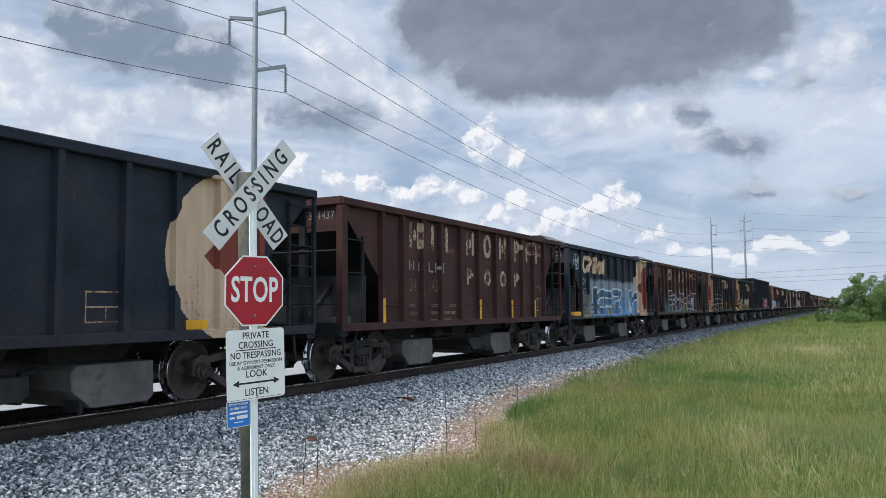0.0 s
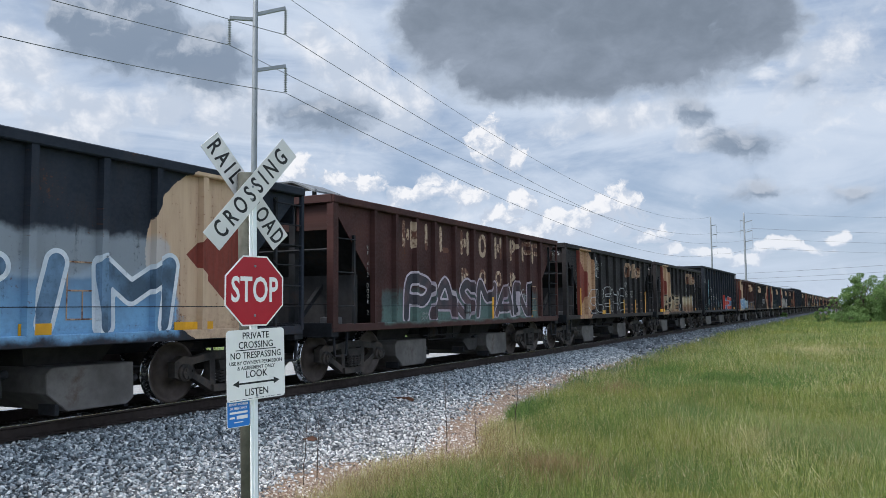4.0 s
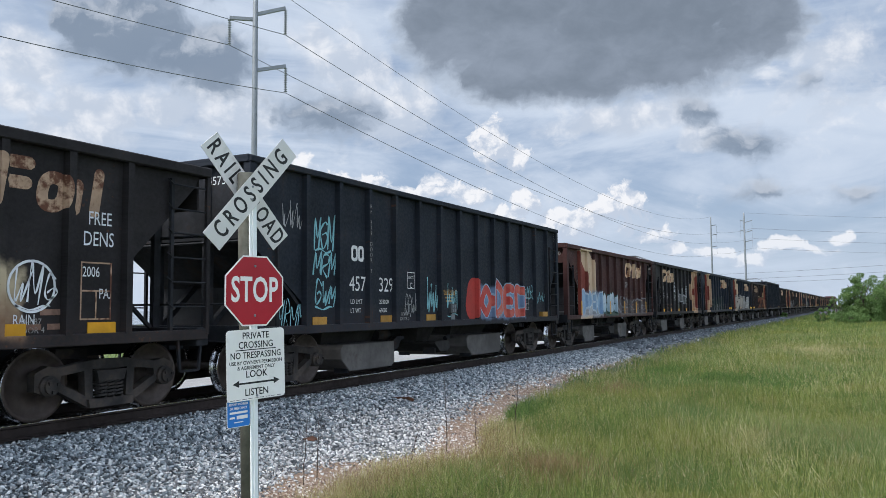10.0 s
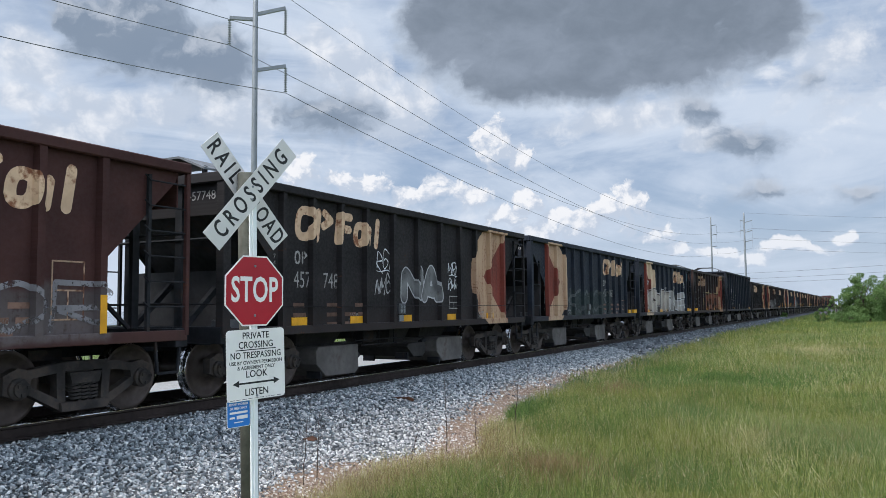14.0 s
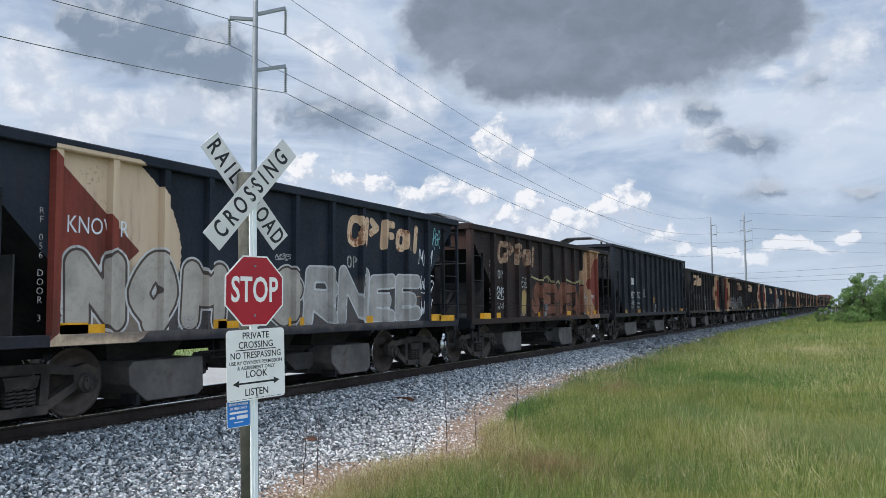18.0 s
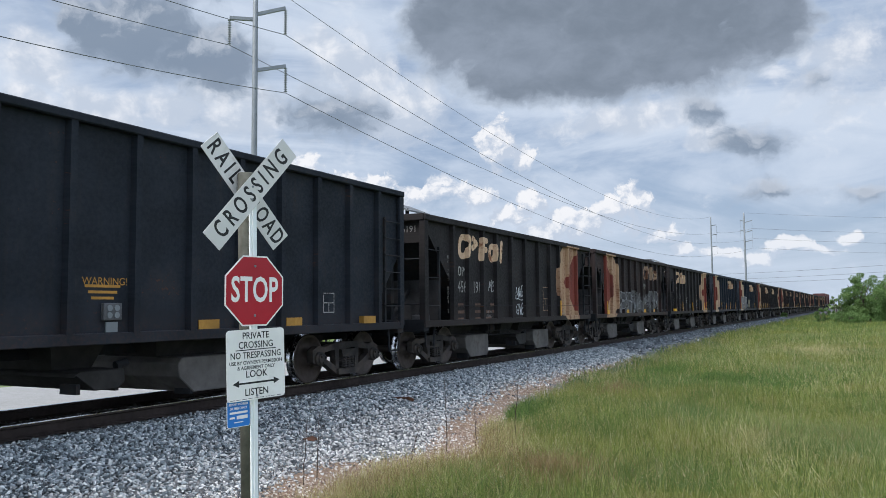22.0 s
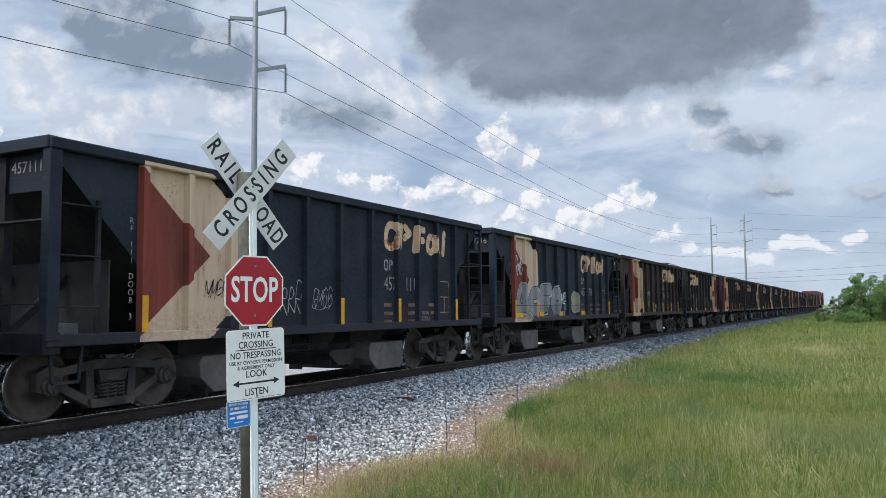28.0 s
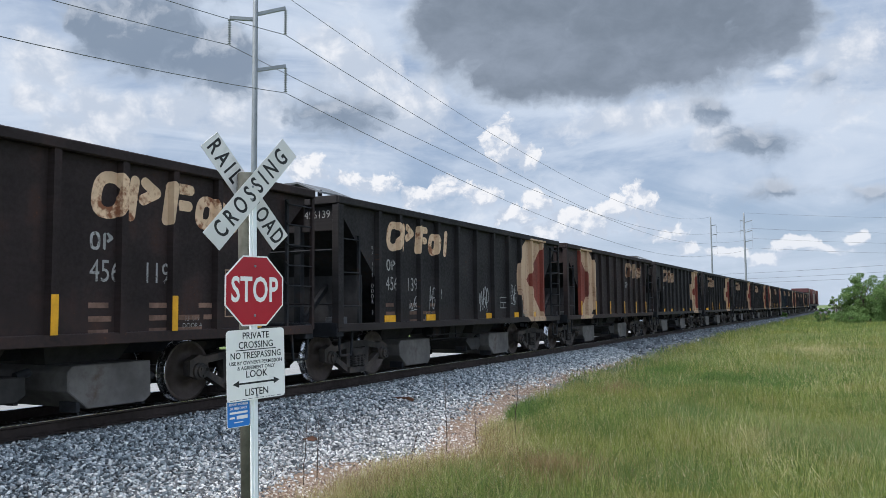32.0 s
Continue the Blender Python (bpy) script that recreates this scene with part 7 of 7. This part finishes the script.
field(190000, 5.5, 20.0, 1.25, 1.2, 0.34, 0.0052, 1.25, M_GRASS, "meadow_grass", "tall green meadow grass beside the gravel")
field(24000, 5.5, 24.0, 1.2, 1.2, 0.42, 0.0036, 1.5, M_DRY, "dry_grass", "thin pale seed stalks among the green grass")
field(105000, 19.0, 50.0, 1.3, 1.5, 0.35, 0.011, 1.2, M_GRASS, "meadow_grass", "tall green meadow grass")
field(22000, 20.0, 70.0, 1.3, 1.5, 0.43, 0.009, 1.3, M_DRY, "dry_grass", "thin pale seed stalks among the green grass")
field(80000, 49.0, 165.0, 1.4, 3.0, 0.38, 0.035, 0.9, M_GRASS, "meadow_grass", "green meadow grass farther along the track")


def grass_patch(n, cx, cy, rx, ry, height, width, lean, material, name, label):
    """A patch of one kind of grass in the meadow, thinning out towards its rim."""
    a, r = rng.uniform(0, math.tau, n), np.abs(rng.normal(0, 0.5, n))
    x, y = cx + rx * r * np.cos(a), cy + ry * r * np.sin(a)
    keep = x > toe_np(y) + 0.1
    x, y = x[keep], y[keep]
    h = height * rng.uniform(0.55, 1.2, len(x)) * (0.7 + 0.3 * clumpy(x, y, 2.0))
    return blades(name, x, y, np.maximum(FIELD_Z, np.where(x < TRACK_X + 3.75, bed_np(x), -9.0)) - 0.03, h, width * rng.uniform(0.7, 1.3, len(x)), lean, material, label)


grass_patch(16000, -3.4, 21.5, 2.4, 3.4, 0.46, 0.008, 1.0, M_GRASS_DEEP, "meadow_grass", "deep green clump of taller grass")
grass_patch(9000, -5.9, 14.2, 0.7, 2.2, 0.42, 0.006, 1.0, M_GRASS_DEEP, "meadow_grass", "deep green grass at the gravel edge")
grass_patch(9000, -5.2, 24.0, 1.2, 5.0, 0.40, 0.008, 1.0, M_GRASS_DEEP, "meadow_grass", "deep green grass along the gravel")
grass_patch(5000, -2.0, 38.0, 5.0, 9.0, 0.45, 0.011, 1.3, M_DRY, "dry_grass", "pale seeding grass in the sunlit meadow")
grass_patch(7000, -3.5, 9.3, 1.3, 1.2, 0.40, 0.005, 1.5, M_STRAW, "dry_grass", "brown straw among the meadow grass")
grass_patch(5000, -5.2, 19.0, 1.3, 2.2, 0.40, 0.006, 1.3, M_STRAW, "dry_grass", "brown seeding grass beside the gravel")
grass_patch(2200, -1.5, 12.5, 3.0, 4.0, 0.48, 0.006, 1.7, M_DRY, "dry_grass", "long pale bent stems among the grass")


def flower_heads(n):
    """Pale seed heads and small white flowers standing over the grass."""
    y = 6 + 50 * rng.uniform(0, 1, n) ** 1.5
    x = toe_np(y) + 0.5 + (0.075 * y + 1.2 - toe_np(y) - 0.5) * rng.uniform(0, 1, n)
    z = np.maximum(FIELD_Z, np.where(x < TRACK_X + 3.75, bed_np(x), -9.0)) + rng.uniform(0.25, 0.42, n)
    s = rng.uniform(0.002, 0.0055, n) * (1 + 0.02 * y)
    d = rng.normal(size=(n, 3, 3))
    v = np.stack([x, y, z], 1)[:, None, :] + d * s[:, None, None]
    ob = new("flower_heads", np_mesh("flower_heads", v.reshape(-1, 3), np.arange(n * 3).reshape(-1, 3), M_FLOWER))
    return tagged(ob, "tiny pale flowers and seed heads in the grass", "flowers", kind="stuff")


flower_heads(9000)
yb = rng.uniform(5.5, 13.0, 7000)
xb = toe_np(yb) + np.abs(rng.normal(0.0, 0.55, 7000)) - 0.12
blades("dry_grass", xb, yb, np.maximum(FIELD_Z, np.where(xb < TRACK_X + 3.75, bed_np(xb), -9.0)) - 0.02, rng.uniform(0.12, 0.42, 7000), np.full(7000, 0.005), 1.3, M_DRY, "dry straw at the edge of the gravel")
yb = 5.5 + 7.0 * rng.uniform(0, 1, 9000) ** 1.3
xb = toe_np(yb) + np.abs(rng.normal(0.0, 0.9, 9000)) - 0.2
keep = clumpy(xb, yb, 2.1) + rng.normal(0, 0.15, 9000) > 0.5
xb, yb = xb[keep], yb[keep]
blades("dry_grass", xb, yb, np.maximum(FIELD_Z, np.where(xb < TRACK_X + 3.75, bed_np(xb), -9.0)) - 0.02, rng.uniform(0.15, 0.40, len(xb)), np.full(len(xb), 0.0055), 1.3, M_STRAW, "brown straw and seed stems at the meadow edge")
yb = rng.uniform(-8, 60, 14000)
xb = rng.uniform(-34, -20.9, 14000)
blades("meadow_grass", xb, yb, np.full(14000, FIELD_Z - 0.03), rng.uniform(0.12, 0.3, 14000), np.full(14000, 0.03), 0.6, M_GRASS, "short green grass behind the service road")


# ---------------------------------------------------------------- stalks, scrap, bush
def stalk(x, y, h, lean_x, lean_y, label):
    weed = new("dead_weed")
    weed.location = (x, y, max(bed_height(x), FIELD_Z))
    line = [Vector((lean_x * (k / 6) ** 2 + random.uniform(-0.012, 0.012), lean_y * (k / 6) ** 2 + random.uniform(-0.012, 0.012), h * k / 6 - (0.03 if k == 0 else 0))) for k in range(7)]
    bm = bm_new()
    rings = []
    for k, c in enumerate(line):
        r = 0.0078 * (1 - 0.6 * k / 6)
        rings.append([bm.verts.new(c + Vector((math.cos(j * math.tau / 5) * r, math.sin(j * math.tau / 5) * r, 0))) for j in range(5)])
    for a, b in zip(rings, rings[1:]):
        for j in range(5):
            bm.faces.new((a[j], a[(j + 1) % 5], b[(j + 1) % 5], b[j]))
    bm.faces.new(rings[-1])
    part("stem", bm, M_STALK, weed)
    for c in line[3:]:
        bm = bm_new()
        bar(bm, c, c + Vector((random.uniform(-0.12, 0.12), random.uniform(-0.12, 0.12), random.uniform(0.02, 0.12))), 0.004, sides=4)
        part("twig", bm, M_STALK, weed)
    return tagged(weed, label, "weed", "dead weeds at the gravel edge")


for x, y, h, lx, ly in ((-5.369, 10.445, 1.15, -0.06, 0.05), (-4.799, 11.66, 1.05, 0.03, 0.12), (-5.969, 8.15, 0.75, 0.02, 0.02), (-5.947, 7.85, 0.8, 0.06, 0.0), (-6.849, 17.442, 0.85, 0.03, 0.03), (-5.279, 9.255, 0.5, 0.1, 0.02), (-5.092, 10.857, 0.55, -0.05, 0.08)):
    stalk(x, y, h, lx, ly, "thin dead brown weed stalk")


def scrap(x, y, kind):
    bm = bm_new()
    if kind == "bar":
        bar(bm, (-0.2, 0, 0.02), (0.12, 0.05, 0.05), 0.05, 0.03)
        bar(bm, (0.08, 0.04, 0.05), (0.2, -0.02, 0.03), 0.06, 0.05)
        lab = "short rusty steel track fastening on the gravel"
    else:
        prism(bm, [(-0.1, -0.06), (0.05, -0.08), (0.1, 0.02), (0.0, 0.09)], "z", 0.02, 0.035)
        lab = "small rusty steel plate on the gravel"
    ob = new("scrap_metal", mesh_of("scrap_metal", bm, M_RUSTY, 0.004))
    ob.matrix_basis = pose(x, y, bed_height(x) + 0.02, 12 if kind != "bar" else 0, 8 if kind != "bar" else 6, random.uniform(0, 60))
    return tagged(ob, lab, "scrap metal")


scrap(-7.662, 13.135, "bar")
scrap(-7.03, 9.441, "plate")


def bush(x, y, spread, height, n_clumps, leaf, seed, label):
    """Stems with limbs, and a crown of many small leaves in uneven clumps."""
    r = random.Random(seed)
    b = new("bush")
    b.location = (x, y, FIELD_Z)
    bm = bm_new()
    tips = []
    for k in range(7):
        a = k / 7 * math.tau + r.uniform(-0.3, 0.3)
        mid = Vector((math.cos(a) * spread * 0.18, math.sin(a) * spread * 0.18, height * 0.4))
        bar(bm, (math.cos(a) * 0.1, math.sin(a) * 0.1, -0.05), mid, 0.030 * spread, sides=6)
        for j in range(3):
            a2 = a + r.uniform(-0.8, 0.8)
            tip = Vector((math.cos(a2) * spread * r.uniform(0.25, 0.42), math.sin(a2) * spread * r.uniform(0.25, 0.42), height * r.uniform(0.5, 0.72)))
            bar(bm, mid, tip, 0.012 * spread, sides=5)
            tips.append(tip)
    part("branching_stem", bm, M_BARK, b)
    rs = np.random.default_rng(seed)
    cl = []
    for k in range(n_clumps):
        a, rad = rs.uniform(0, math.tau), math.sqrt(rs.uniform(0, 1)) * spread * 0.5
        zt = height * (1 - 0.45 * (rad / (spread * 0.5)) ** 2) * rs.uniform(0.82, 1.04)
        cl.append((math.cos(a) * rad, math.sin(a) * rad, rs.uniform(0.12, 1.0) * zt, rs.uniform(0.3, 0.62) * spread * 0.22))
    cl = np.array(cl)
    per = leaf[0]
    n = n_clumps * per
    c = np.repeat(cl, per, 0)
    d = rs.normal(size=(n, 3))
    d *= (rs.uniform(0.2, 1, n) ** 0.5 / np.linalg.norm(d, axis=1))[:, None]
    p = c[:, :3] + d * c[:, 3:4] * np.array([1, 1, 0.8])
    p[:, 2] = np.maximum(p[:, 2], 0.05)
    s = leaf[1] * rs.uniform(0.6, 1.3, n)
    u = rs.normal(size=(n, 3))
    u /= np.linalg.norm(u, axis=1)[:, None]
    w = np.cross(u, rs.normal(size=(n, 3)))
    w /= np.linalg.norm(w, axis=1)[:, None]
    v = np.stack([p - u * s[:, None], p + w * s[:, None] * 0.5, p + u * s[:, None], p - w * s[:, None] * 0.5], 1)
    tri = np.array([(0, 1, 2), (0, 2, 3)])
    tris = tri[None] + (np.arange(n) * 4)[:, None, None]
    crown = new("crown", np_mesh("crown", v.reshape(-1, 3), tris.reshape(-1, 3), M_LEAF))
    crown.parent = b
    return tagged(b, label, "bush", "bushes beside the track")


bush(0.85, 100.011, 5.4, 6.1, 150, (230, 0.085), 3, "dense green bush in the meadow by the track")
bush(4.299, 106.04, 6.0, 5.8, 130, (200, 0.085), 5, "dense green bush with an uneven crown")
bush(-2.141, 98.985, 1.9, 4.2, 26, (130, 0.075), 8, "slim open green bush by the track")
bush(-3.516, 95.974, 1.7, 2.3, 26, (120, 0.07), 9, "low yellow-green bush by the track")
bush(-1.207, 94.993, 3.2, 1.5, 40, (120, 0.07), 12, "low spreading green bush")
bush(-8.952, 111.928, 2.0, 1.3, 24, (100, 0.08), 11, "low weedy bush at the ballast edge")


# ---------------------------------------------------------------- movement
def travelled(t):
    return 6.42161 * t + 0.0328937 * t * t - 0.0000641787 * t ** 3


def motions():
    """The train rolls towards -Y, its wheels turn, the clouds drift."""
    times = [k * 1.0 for k in range(33)]
    for thing, start in train:
        walk(thing, [(t, pose(TRACK_X, start - travelled(t), 0)) for t in times])
    fine = [k / 15 for k in range(481)]
    turns = {}
    for thing, start in train:
        for o in thing.children:
            if not o.name.startswith("wheelset"):
                continue
            x, y, z = o.location
            key = round(y, 3)
            if key not in turns:
                walk(o, [(t, Matrix.Translation((x, y, z)) @ Matrix.Rotation(travelled(t) / WHEEL_R, 4, "X")) for t in fine])
                turns[key] = o.animation_data
            else:
                o.rotation_mode = "QUATERNION"
                data = o.animation_data_create()
                data.action = turns[key].action
                data.action_slot = turns[key].action_slot
    walk(sky_backdrop, [(0.0, Matrix.Translation(EYE) @ pose(0, 0, 0, 0, 0, 0.55)), (32.0, Matrix.Translation(EYE) @ pose(0, 0, 0, 0, 0, -0.65))])


motions()
